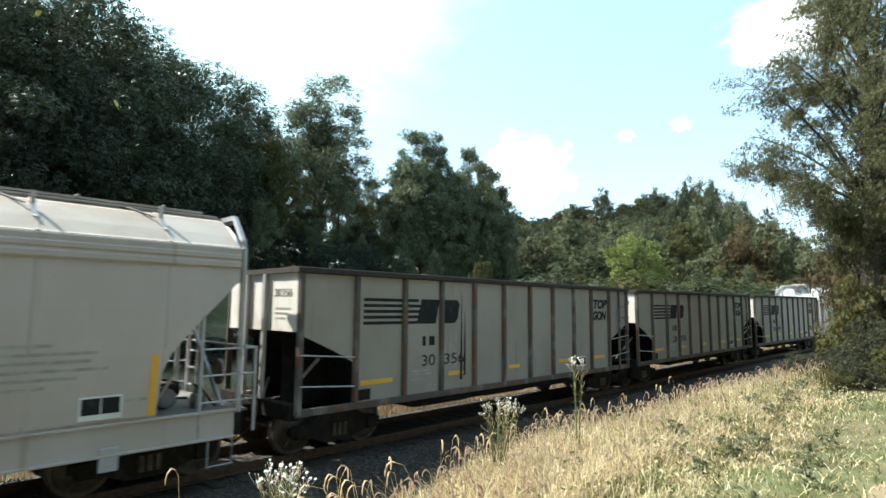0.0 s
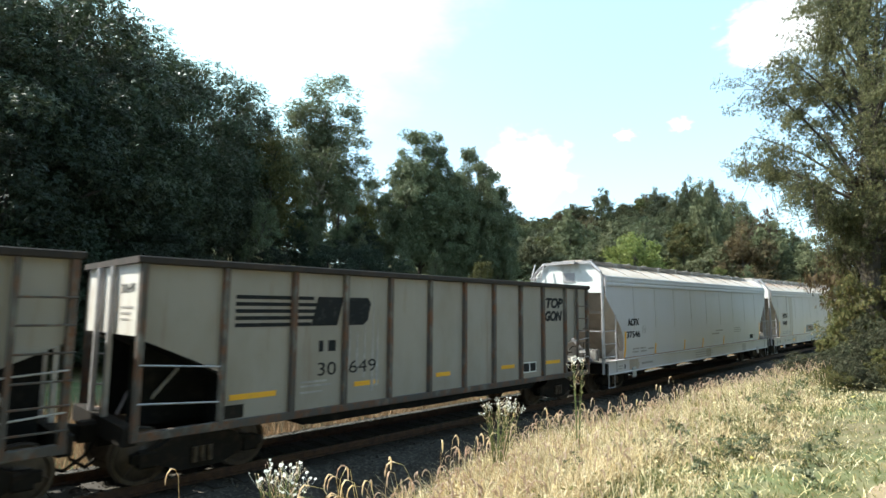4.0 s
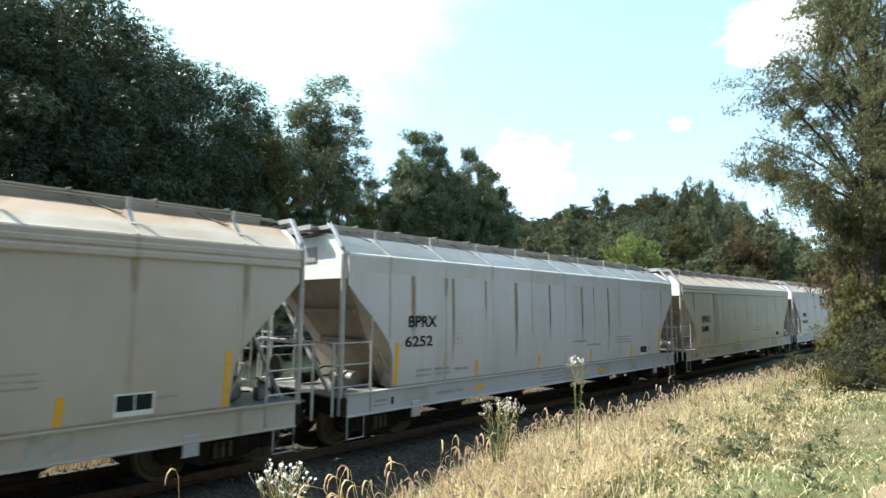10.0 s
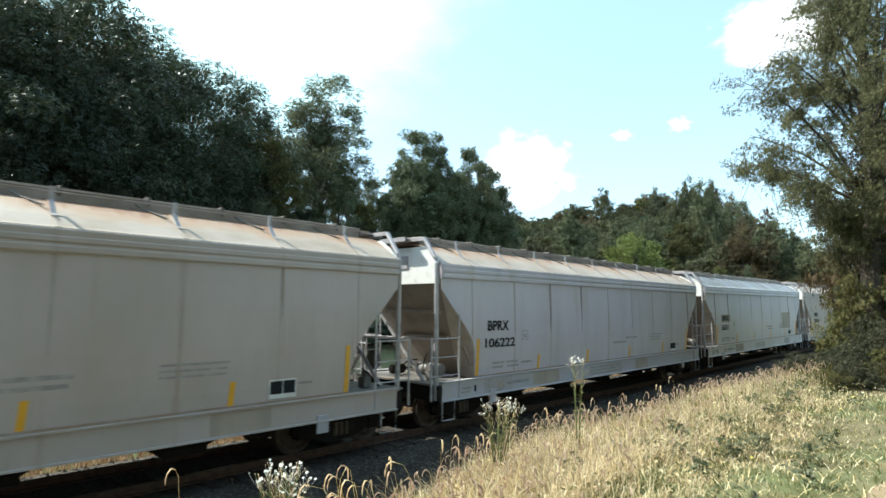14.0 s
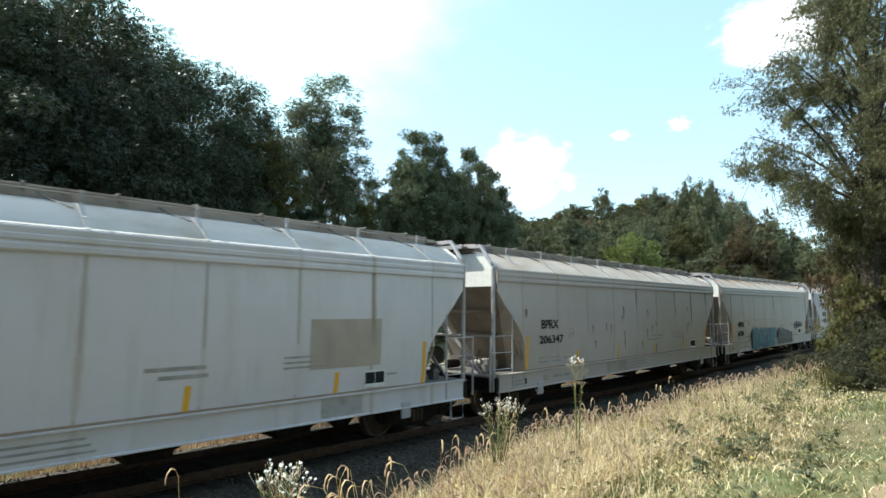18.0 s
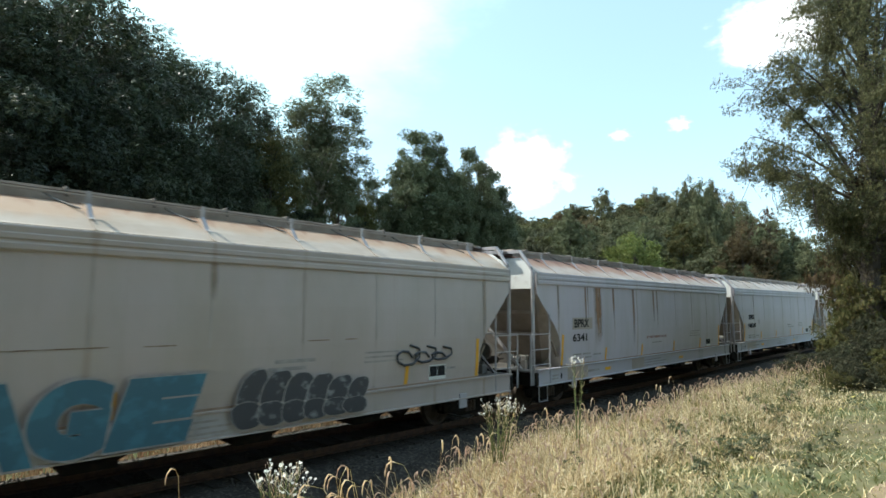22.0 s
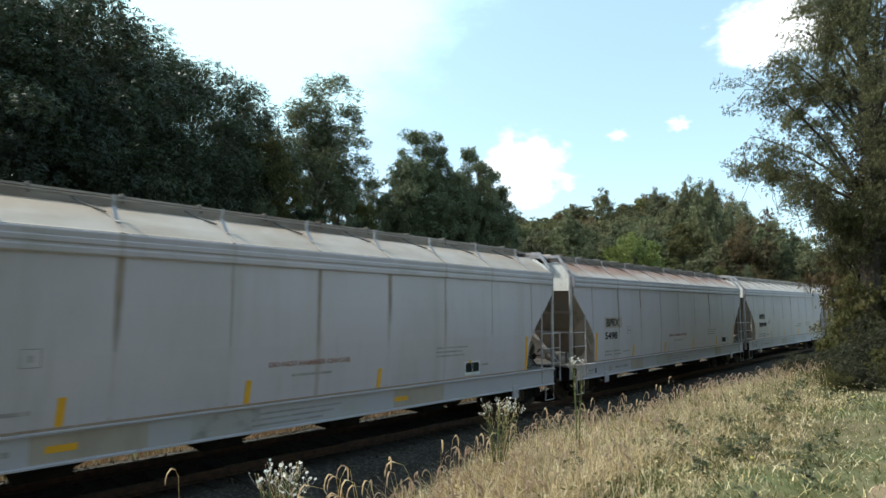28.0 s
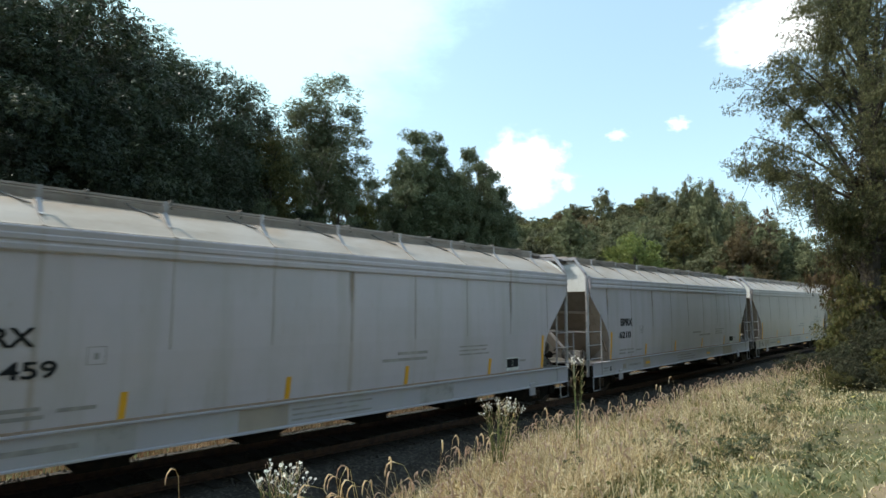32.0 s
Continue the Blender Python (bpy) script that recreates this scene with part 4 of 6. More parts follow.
def stain(car, name, x0, x1, z0, z1, material, label):
    """A thin film of dirt or rust on the side, following its curve."""
    s = Shape()
    n = 6
    pts = []
    for j in range(n + 1):
        z = z0 + (z1 - z0) * j / n
        y = side_y(z) - 0.004
        pts += [(x0, y, z), (x1, y, z)]
    s.add(pts, [(2 * j, 2 * j + 1, 2 * j + 3, 2 * j + 2) for j in range(n)])
    part(name, s, material, car, label)


def mark_hopper(car, L, mark, number, rng, yellow=(1.3, 4.1, 6.95, 10.0, 13.0), red=False, patch=None, big_patch=None, rust=(), shift=0.0, lift=0.0, spots=0, plate=0.0, panel=False):
    a = L / 2
    X = lambda v: -a + v
    if patch:
        bar(car, "repainted_patch", X(1.95), X(3.2), 2.34, 2.72, PATCH, side_y(2.5) - 0.002, "brownish repainted patch")
    if not mark and L > 16:
        for k, w in enumerate((1.5, 2.2, 2.1, 2.4, 1.9, 1.4)):
            bar(car, "side_stencil", X(L - 3.95), X(L - 3.95 + w * 0.8), 2.38 - 0.12 * k, 2.43 - 0.12 * k, FAINT)
    if mark:
        writing(car, "owner_mark", mark, X(2.05 + shift), 2.4 + lift, 0.27, BLACK, side_y(2.5) - 0.006, width=0.92, heavy=0.022)
        writing(car, "wagon_number", number, X(1.95 + shift), 1.95 + lift, 0.25, BLACK, side_y(2.1) - 0.004, width=0.21 * len(number) + 0.05, heavy=0.02)
        bar(car, "data_stencil", X(2.0), X(2.5), 1.5, 1.56, FAINT)
        bar(car, "data_stencil", X(2.0), X(2.45), 1.38, 1.44, FAINT)
        bar(car, "data_stencil", X(2.6), X(3.1), 1.5, 1.56, FAINT)
        bar(car, "data_stencil", X(2.65), X(3.15), 1.38, 1.44, FAINT)
        bar(car, "data_stencil", X(3.3), X(3.8), 1.45, 1.51, FAINT)
        bx = X((3.62 if L < 18 else 3.28) + shift)
        for x0, x1, z0, z1 in ((bx, bx + 0.26, 2.36, 2.375), (bx, bx + 0.26, 2.1, 2.115), (bx, bx + 0.015, 2.1, 2.375), (bx + 0.245, bx + 0.26, 2.1, 2.375), (bx + 0.1, bx + 0.16, 2.18, 2.28)):
            bar(car, "stencil_box", x0, x1, z0, z1, FAINT)
    for k, v in enumerate(yellow):
        tall = k == 0
        bar(car, "reflector_strip", X(v), X(v + 0.105), 1.24, 2.2 if tall else 1.66, YELLOW, None, "yellow reflective strip", 0.02)
    bar(car, "reflector_strip", X(L - 1.42), X(L - 1.315), 1.24, 2.2, YELLOW, None, "yellow reflective strip")
    # boxes with inspection data near the trailing end
    x = X(L - 3.1 + plate)
    bar(car, "data_plate", x - 0.03, x + 0.55, 1.28, 1.63, WHITE, side_y(1.45) - 0.008)
    bar(car, "data_plate", x, x + 0.25, 1.36, 1.6, BLACK, side_y(1.45) - 0.013)
    bar(car, "data_plate", x + 0.27, x + 0.52, 1.36, 1.6, BLACK, side_y(1.45) - 0.013)
    bar(car, "data_stencil", x + 0.6, x + 0.9, 1.5, 1.55, FAINT)
    if red:
        writing(car, "red_stencil", "DO NOT HAMMER ON CAR", X(7.4), 1.86, 0.1, RED, side_y(1.9) - 0.004, width=1.85, label="faded red stencilled writing", heavy=0.015)
        bar(car, "side_stencil", X(7.9), X(8.8), 1.66, 1.71, FAINT)
    else:
        for k in range(2):
            x = X(L * 0.55 + rng.uniform(-0.5, 0.5))
            bar(car, "side_stencil", x, x + rng.uniform(0.8, 1.4), 1.92 - 0.14 * k, 1.99 - 0.14 * k, FAINT)
    for k in range(3):
        x = X(L * 0.7)
        bar(car, "side_stencil", x, x + rng.uniform(0.9, 1.2), 2.0 - 0.1 * k, 2.04 - 0.1 * k, FAINT)
    # lettering and plates on the sill
    y = -1.569
    bar(car, "sill_stencil", X(0.75), X(1.1), 0.95, 1.0, FAINT, y)
    bar(car, "sill_stencil", X(0.7), X(1.05), 0.86, 0.9, FAINT, y)
    bar(car, "sill_slot", X(1.2), X(1.28), 0.86, 1.02, BLACK, y)
    bar(car, "sill_stencil", X(2.6), X(3.6), 0.92, 1.0, FAINT, y)
    bar(car, "sill_plate", X(2.15), X(2.4), 0.86, 1.03, PATCH, y)
    if rng.random() < 0.6:
        bar(car, "sill_reflector", X(4.0), X(4.4), 0.9, 1.0, YELLOW, y, "yellow reflective strip")
        bar(car, "sill_reflector", X(L * 0.62), X(L * 0.62 + 0.4), 0.9, 1.0, YELLOW, y, "yellow reflective strip")
    for k in range(3):
        bar(car, "sill_stencil", X(L * 0.42), X(L * 0.42 + rng.uniform(1.5, 2.2)), 0.82 + 0.1 * k, 0.86 + 0.1 * k, FAINT, y)
    for k in range(6):
        if rng.random() < 0.45:
            x = X(1.6 + (L - 3.6) * k / 6)
            bar(car, "sill_patch", x, x + rng.uniform(0.5, 1.6), 0.775, 1.15, GALV if rng.random() < 0.6 else PATCH, -1.566, "repainted grey length of sill")
    if big_patch:
        x0, x1, z0, z1 = big_patch
        bar(car, "brown_patch", X(x0), X(x1), z0, z1, PATCH, None, "brown overpainted patch")
    if panel:
        bar(car, "grey_panel", X(7.35), X(9.1), 1.36, 1.84, PLATE, None, "grey overpainted panel")
        for k in range(2):
            bar(car, "red_stencil", X(7.75), X(8.75), 1.66 - 0.13 * k, 1.75 - 0.13 * k, RED, side_y(1.6) - 0.012, "faded red stencil")
    # dirt that has run down from the eave along the seams
    for k in range(10):
        if rng.random() < 0.3 and L < 18:
            x = X(1.14 + 1.83 * (k % 9)) + rng.uniform(-0.03, 0.03)
            w = rng.uniform(0.08, 0.2)
            bot = rng.uniform(1.9, 3.2)
            stain(car, "dirt_streak", x - w / 2, x + w / 2, bot, 3.74, STREAK_PALE, "brown dirt streak")
    for k in range(spots):
        x, z = X(rng.uniform(4.5, L - 3.0)), rng.uniform(1.5, 3.2)
        stain(car, "rust_streak", x - 0.04, x + 0.04, z - rng.uniform(0.15, 0.4), z + 0.02, STREAK, "brown rust streak")
        bar(car, "rust_spot", x - 0.03, x + 0.03, z - 0.03, z + 0.03, RUSTSPOT, None, "dark rust spot")
    for v, top, bot, w in rust:
        stain(car, "rust_streak", X(v), X(v + w), bot, top, STREAK, "brown rust streak")


def mark_gondola(car, L, number):
    a = L / 2
    X = lambda v: -a + v
    y = -1.507
    for k in range(5):
        bar(car, "emblem_stripe", X(1.62), X(3.25 + 0.06 * k if k < 4 else 3.2), 3.13 - 0.128 * k, 3.2 - 0.128 * k, BLACK, y, "black emblem stripe")
    # the emblem's two heavy slanted forms
    part("emblem_form", Shape().prism([(X(3.2), 2.62), (X(3.82), 2.62), (X(3.97), 3.2), (X(3.35), 3.2)], y, y + 0.01), BLACK, car, "heavy black slanted emblem form")
    part("emblem_form", Shape().prism([(X(4.0), 2.62), (X(4.5), 2.62), (X(4.62), 2.72), (X(4.7), 3.08), (X(4.62), 3.2), (X(4.14), 3.2), (X(4.04), 3.08)], y, y + 0.01), BLACK, car, "heavy black slanted emblem form")
    bar(car, "owner_mark", X(3.4), X(3.5), 2.1, 2.32, BLACK, y)
    bar(car, "owner_mark", X(3.62), X(3.8), 2.1, 2.32, BLACK, y)
    writing(car, "wagon_number", number[:2], X(3.38), 1.62, 0.26, BLACK, y, width=0.44)
    writing(car, "wagon_number", number[2:], X(4.15), 1.62, 0.26, BLACK, y, width=0.24 * len(number[2:]))
    writing(car, "body_lettering", "TOP", X(11.5), 3.02, 0.32, BLACK, y, width=0.95, shear=0.25, heavy=0.05)
    writing(car, "body_lettering", "GON", X(11.44), 2.62, 0.32, BLACK, y, width=0.95, shear=0.25, heavy=0.05)
    for v, w in ((1.58, 0.9), (4.3, 0.65), (6.75, 0.5), (11.45, 0.8), (9.3, 0.6)):
        bar(car, "reflector_strip", X(v), X(v + w), 1.33, 1.43, YELLOW, y, "yellow reflective strip")
    for z, w in ((1.5, 0.6), (1.42, 0.7), (1.3, 0.5)):
        bar(car, "data_stencil", X(3.0), X(3.0 + w), z, z + 0.04, FAINT, y)
    bar(car, "data_plate", X(10.3), X(10.95), 1.15, 1.45, WHITE, y)
    bar(car, "data_plate", X(10.33), X(10.6), 1.18, 1.42, BLACK, y - 0.003)
    bar(car, "data_plate", X(10.65), X(10.92), 1.18, 1.42, BLACK, y - 0.003)
    bar(car, "tool_box", X(1.5), X(1.85), 1.02, 1.25, IRON, y)
    writing(car, "end_number", number, 0, 3.2, 0.16, BLACK, -0.55, width=0.7, end=X(0.016))
    for k in range(3):
        part("end_stencil", Shape().box(X(0.012), X(0.018), -1.2 + 0.1 * k, -0.6, 2.95 - 0.1 * k, 2.98 - 0.1 * k), FAINT, car)
    # dark drips down the side
    for v, top, bot in ((4.72, 3.35, 1.2), (4.85, 2.9, 1.3), (4.5, 2.7, 1.5), (4.3, 2.6, 1.6), (4.1, 2.6, 1.7)):
        part("grime_streak", Shape().prism([(X(v), bot), (X(v + 0.09), bot), (X(v + 0.06), top)], y - 0.001, y + 0.005), BLACK if v > 4.6 and number == "30356" else FAINT, car, "dark grime streak")


def blob(car, name, points, material, y, label):
    """A flat sprayed form with rounded corners."""
    pts = []
    n = len(points)
    for i in range(n):
        a, b, c = Vector(points[i - 1]), Vector(points[i]), Vector(points[(i + 1) % n])
        for t in (0.0, 0.5, 1.0):
            p, q = b.lerp(a, 0.3 * (1 - t)), b.lerp(c, 0.3 * t)
            pts.append(tuple(p.lerp(q, t)))
    part(name, Shape().prism(pts, y, y + 0.006), material, car, label)


def spray(car, L):
    """Sprayed forms low on the side, over the sill."""
    a = L / 2
    rng = random.Random(3)
    def bean(cx, cz, rx, rz, slant, wob):
        pts = []
        for j in range(12):
            b = 2 * math.pi * j / 12
            r = 1 + wob * math.sin(2 * b + slant * 4) + 0.06 * rng.uniform(-1, 1)
            sq = max(abs(math.cos(b)), abs(math.sin(b))) ** -0.6
            z = rz * r * sq * math.sin(b)
            pts.append((cx + rx * r * sq * math.cos(b) + slant * z, cz + z))
        return pts

    # four fat teal letters with pale edges, then a run of black forms
    for k, (ch, x0, x1, z0, z1, lean) in enumerate((("S", 4.05, 5.2, 0.74, 1.93, 0.2), ("A", 5.0, 6.05, 0.76, 1.92, 0.1), ("G", 5.95, 7.0, 0.78, 1.9, 0.2), ("E", 6.9, 8.4, 0.8, 1.86, 0.3))):
        for name, grow, m, y, lab in (("spray_outline", 0.03, FAINT, -1.626 - 0.004 * k, "pale sprayed outline"), ("spray_letter", 0.0, TEAL, -1.628 - 0.004 * k, "fat teal sprayed letter")):
            writing(car, name, ch, -a + x0 - grow, z0 - grow, z1 - z0 + 2 * grow, m, y, width=x1 - x0 + 2 * grow, label=lab, shear=lean * 0.6, heavy=0.09 + grow * 0.4)
    n, step, top = 6, 0.47, 1.86
    for k in range(n):
        cx = -a + 8.98 + (k + 0.5) * step
        mid, tall = (0.84 + top) / 2 - 0.03 * k, (top - 0.84) / 2 - 0.03 * k
        for q, (dx, dz, rx, rz, sl) in enumerate(((0.06, 0.3, 0.5, 0.72, 0.3), (-0.1, -0.58, 0.66, 0.42, -0.25))):
            form = bean(cx + dx * step, mid + dz * tall, rx * step * rng.uniform(0.92, 1.1), rz * tall, sl, 0.1)
            halo = [(cx + dx * step + (px - cx - dx * step) * 1.07, mid + dz * tall + (pz - mid - dz * tall) * 1.04) for px, pz in form]
            blob(car, "spray_outline", halo, FAINT, -1.627 - 0.003 * (2 * k + q), "pale sprayed outline")
            blob(car, "spray_form", form, SPRAYDARK, -1.6285 - 0.003 * (2 * k + q), "black sprayed form")
    for x0, x1, z in ((3.1, 4.6, 2.36), (4.8, 6.9, 2.34), (7.4, 7.9, 2.33), (10.4, 10.9, 2.32), (11.3, 11.6, 2.32)):
        bar(car, "scratch_line", -a + x0, -a + x1, z, z + 0.02, STREAK_LINE, None, "brown scratched line")
    for k in range(3):
        x = -a + 12.9 + 0.2 * k
        loop = [(x + 0.35 * k + 0.3 * math.cos(q) + 0.04 * q, -1.572, 1.78 + (0.2 - 0.04 * k) * math.sin(q) + 0.02 * q) for q in (0.3, 1.1, 1.9, 2.7, 3.5, 4.3, 5.1, 6.0, 7.0, 8.2)]
        part("spray_scrawl", Shape().tube(loop, 0.03, 4), SPRAYDARK, car, "thin black sprayed scrawl")


# wagons in order: kind, place of the leading corner post at the start, length over posts, mark, number
TRAIN = [
    ("hopper_first", -12.35, 17.0, "", ""),
    ("gondola", 5.88, 13.95, "", "30356"),
    ("gondola", 20.66, 13.95, "", "28008"),
    ("gondola", 35.45, 13.95, "", "30649"),
    ("hopper_long", 50.75, 19.1, "ACFX", "37546"),
    ("hopper", 71.2, 16.9, "BPRX", "5478"),
    ("hopper_smooth", 89.3, 16.9, "BPRX", "6252"),
    ("hopper", 107.6, 16.9, "BPRX", "5640"),
    ("hopper", 125.95, 16.9, "BPRX", "106222"),
    ("hopper_wavy", 144.1, 16.9, "BPRX", "5331"),
    ("hopper", 162.45, 16.9, "BPRX", "206347"),
    ("hopper", 180.7, 16.9, "BPRX", "6328"),
    ("hopper", 199.0, 16.9, "BPRX", "6341"),
    ("hopper", 217.2, 16.9, "BPRX", "106247"),
    ("hopper", 235.5, 16.9, "BPRX", "106188"),
    ("hopper", 253.75, 16.9, "BPRX", "5498"),
    ("hopper", 271.7, 16.9, "BPRX", "206459"),
    ("hopper", 290.2, 16.9, "BPRX", "6210"),
    ("hopper", 308.3, 16.9, "", ""),
    ("hopper", 326.5, 16.9, "", ""),
]
WAGONS = []


def travelled(t):
    return 8.03527 * t + 0.0203075 * t * t - 0.000150233 * t ** 3


def build_train():
    protos = {"hopper": hopper(16.9), "hopper_first": hopper(17.0, 4.04, 4.72), "hopper_long": hopper(19.1, 4.22, 4.78), "hopper_smooth": hopper(16.9, 4.13, 4.82, False, True), "hopper_wavy": hopper(16.9, 4.11, 4.82, True, True), "gondola": gondola()}
    used = set()
    rng = random.Random(11)
    for kind, lead, L, mark, number in TRAIN:
        if kind not in used:
            car = protos[kind]
            used.add(kind)
        else:
            car = copy_thing(protos[kind], Matrix())
            WHEELSETS.extend(o for o in car.children_recursive if o.name.startswith("wheelset"))
        WAGONS.append((car, lead, L, kind, mark, number))
    for car, lead, L, kind, mark, number in WAGONS:
        if kind == "gondola":
            mark_gondola(car, L, number)
            tagged(car, "dirty grey open coal gondola with rusty ribs on the track", "freight wagon", "wagons of the train")
            continue
        more = {}
        label = "pale grey covered hopper wagon with weathered roof on the track"
        if number == "5478":
            more = dict(patch=True, big_patch=(3.5, 4.2, 1.25, 3.72), panel=True)
            label = "pale grey covered hopper wagon with a brown patch band"
        elif number == "6252":
            more = dict(shift=-0.35, lift=0.14, rust=((1.75, 3.74, 2.2, 0.2), (3.15, 3.74, 1.6, 0.14), (4.45, 3.74, 2.6, 0.1), (5.75, 3.74, 1.5, 0.2), (7.5, 3.74, 2.0, 0.14), (9.4, 3.74, 1.8, 0.16), (11.2, 3.74, 1.4, 0.16)))
        elif number == "5640":
            more = dict(patch=True, big_patch=(3.5, 4.25, 1.3, 3.72), rust=((3.6, 3.74, 2.6, 0.16),))
        elif number == "106222":
            more = dict(shift=-0.3)
        elif number == "5331":
            more = dict(patch=True, big_patch=(12.4, 14.2, 1.75, 2.75))
        elif number == "206347":
            more = dict(spots=16, rust=((7.3, 3.1, 2.6, 0.14), (6.0, 2.5, 2.2, 0.1), (10.1, 2.5, 2.25, 0.1), (1.2, 3.0, 2.7, 0.16)))
        elif number == "6341":
            more = dict(patch=True, red=True, rust=((3.3, 3.74, 1.7, 0.62), (3.66, 3.74, 1.9, 0.2), (2.72, 3.74, 2.3, 0.16), (4.65, 3.74, 2.6, 0.18), (6.2, 3.74, 1.6, 0.24), (8.0, 3.74, 2.4, 0.2)))
            label = "pale grey covered hopper wagon with rust running down its side"
        elif number in ("106188", "5498"):
            more = dict(red=True, patch=number == "5498", plate=-0.9 if number == "106188" else 0.0)
        elif kind == "hopper_first":
            more = dict(plate=0.75)
        elif number == "37546":
            more = dict(shift=-0.5, yellow=(1.3, 3.9, 6.85, 9.0, 11.8))
        elif number == "6328":
            more = dict(lift=-0.38, shift=0.05)
            label = "cream covered hopper wagon with teal and black spray painting"
        mark_hopper(car, L, mark, number, rng, **more)
        roof = {"5640": ROOF_ORANGE, "106222": ROOF_ORANGE, "5331": ROOF_PALE, "6252": ROOF_PALE, "6341": ROOF_RUSTY, "5498": ROOF_RUSTY, "5478": ROOF_ORANGE, "6328": ROOF_ORANGE}.get(number)
        paint = PAINT_BEIGE if number in ("", "5478", "206347", "6328", "5640") else PAINT_CLEAN if number == "37546" else PAINT_PALE if number == "5331" else None
        for o in car.children:
            kind_of = o.name.split(".")[0]
            new_mat = roof if kind_of in ("roof_sheet", "roof_rib") else paint if kind_of in ("side_sheet", "eave_band", "side_sill") else None
            if new_mat:
                o.material_slots[0].link = "OBJECT"
                o.material_slots[0].material = new_mat
        if number == "6328":
            spray(car, L)
        tagged(car, label, "freight wagon", "wagons of the train")


def motions():
    drift_clouds()
    drop_leaves()
    for car, lead, L, kind, mark, number in WAGONS:
        rows = []
        for k in range(33):
            s = lead + L / 2 - travelled(float(k))
            p, q = beside(s - L * 0.38, 0), beside(s + L * 0.38, 0)
            m = (p + q) / 2
            d = (q - p).normalized()
            rows.append((float(k), Matrix.Translation(m) @ d.to_track_quat("X", "Z").to_matrix().to_4x4()))
        walk(car, rows)
    # all wheels turn alike: the wheels of one bogie are keyed, the others share their turning
    by_place = {}
    for w in WHEELSETS:
        by_place.setdefault(tuple(round(v, 3) for v in w.matrix_basis.translation), []).append(w)
    for place, group in by_place.items():
        rows, step = [], 1 / 15
        for k in range(int(32 / step) + 1):
            rows.append((k * step, Matrix.Translation(place) @ Matrix.Rotation(-travelled(k * step) / 0.457, 4, "Y")))
        walk(group[0], rows)
        act, slot = group[0].animation_data.action, group[0].animation_data.action_slot
        for w in group[1:]:
            w.rotation_mode = "QUATERNION"
            w.animation_data_create()
            w.animation_data.action, w.animation_data.action_slot = act, slot


build_train()


# ---- trees ----
def indexed_mesh(name, verts, faces, material, smooth=False):
    """Many small pieces of one pattern: verts (count, k, 3), faces rows of equal length into the k corners."""
    n, k = verts.shape[:2]
    faces = np.asarray(faces)
    size = faces.shape[1]
    idx = (np.arange(n)[:, None, None] * k + faces[None]).reshape(-1)
    m = bpy.data.meshes.new(name)
    m.vertices.add(n * k)
    m.vertices.foreach_set("co", verts.astype(np.float32).ravel())
    m.loops.add(len(idx))
    m.loops.foreach_set("vertex_index", idx.astype(np.int32))
    m.polygons.add(len(idx) // size)
    m.polygons.foreach_set("loop_start", np.arange(0, len(idx), size, dtype=np.int32))
    if smooth:
        m.polygons.foreach_set("use_smooth", np.ones(len(idx) // size, bool))
    m.update(calc_edges=True)
    m.materials.append(material)
    return m


def unit(v):
    return v / np.maximum(np.linalg.norm(v, axis=-1, keepdims=True), 1e-9)


def leaf_quads(rng, centres, radii, per, size, heart, droop=0.2, flat=0.75):
    """Folded leaves scattered in clumps round the centres."""
    n = len(centres) * per
    c = np.repeat(centres, per, 0)
    r = np.repeat(radii, per)[:, None]
    off = unit(rng.normal(size=(n, 3))) * (rng.random((n, 1)) ** 0.45) * r
    off[:, 2] *= flat
    off[:, 2] -= droop * r[:, 0] * rng.random(n) ** 2
    p = c + off
    out = unit(off + 0.35 * unit(c - heart))
    nrm = unit(0.55 * out + np.array([0, 0, 0.5]) + 0.55 * rng.normal(size=(n, 3)))
    ax = unit(np.cross(nrm, rng.normal(size=(n, 3))) - np.array([0, 0, 1.0]) * droop * 2)
    sd = np.cross(nrm, ax)
    ln = size * rng.uniform(0.6, 1.35, (n, 1))
    w = ln * rng.uniform(0.16, 0.26, (n, 1))
    out9 = []
    for turn, far in ((-0.75, 0.85), (0.0, 1.0), (0.75, 0.85)):
        d = ax * math.cos(turn) + sd * math.sin(turn)
        e = sd * math.cos(turn) - ax * math.sin(turn)
        lift = nrm * ln * rng.uniform(-0.18, 0.18, (n, 1))
        root = p + d * ln * 0.05
        out9 += [root, p + d * ln * 0.5 + e * w + lift, p + d * ln * far + lift * 0.5, p + d * ln * 0.45 - e * w + lift]
    return np.stack(out9, 1)


SPRIG = [(0, 1, 2, 3), (4, 5, 6, 7), (8, 9, 10, 11)]
TRIO = [(0, 1, 2), (4, 5, 6), (8, 9, 10)]


def crown_clumps(rng, n, height, low, rx, shape=1.0, ragged=0.3, hollow=0.45):
    """Clump centres in an uneven crown that reaches from low to height."""
    mid, rz = (height + low) / 2, (height - low) / 2
    d = unit(rng.normal(size=(n, 3)))
    u = hollow + (1 - hollow) * rng.random(n) ** 0.6
    lobe = np.array([1 + ragged * noise.noise((a[0] * 1.7 + 3.1 * rx, a[1] * 1.7, a[2] * 1.7 + height)) * 2 for a in d])
    q = d * (u * lobe)[:, None]
    taper = 1 - 0.25 * shape * q[:, 2]
    return np.stack([q[:, 0] * rx * taper, q[:, 1] * rx * taper, np.clip(mid + q[:, 2] * rz, low * 0.8, height)], -1)


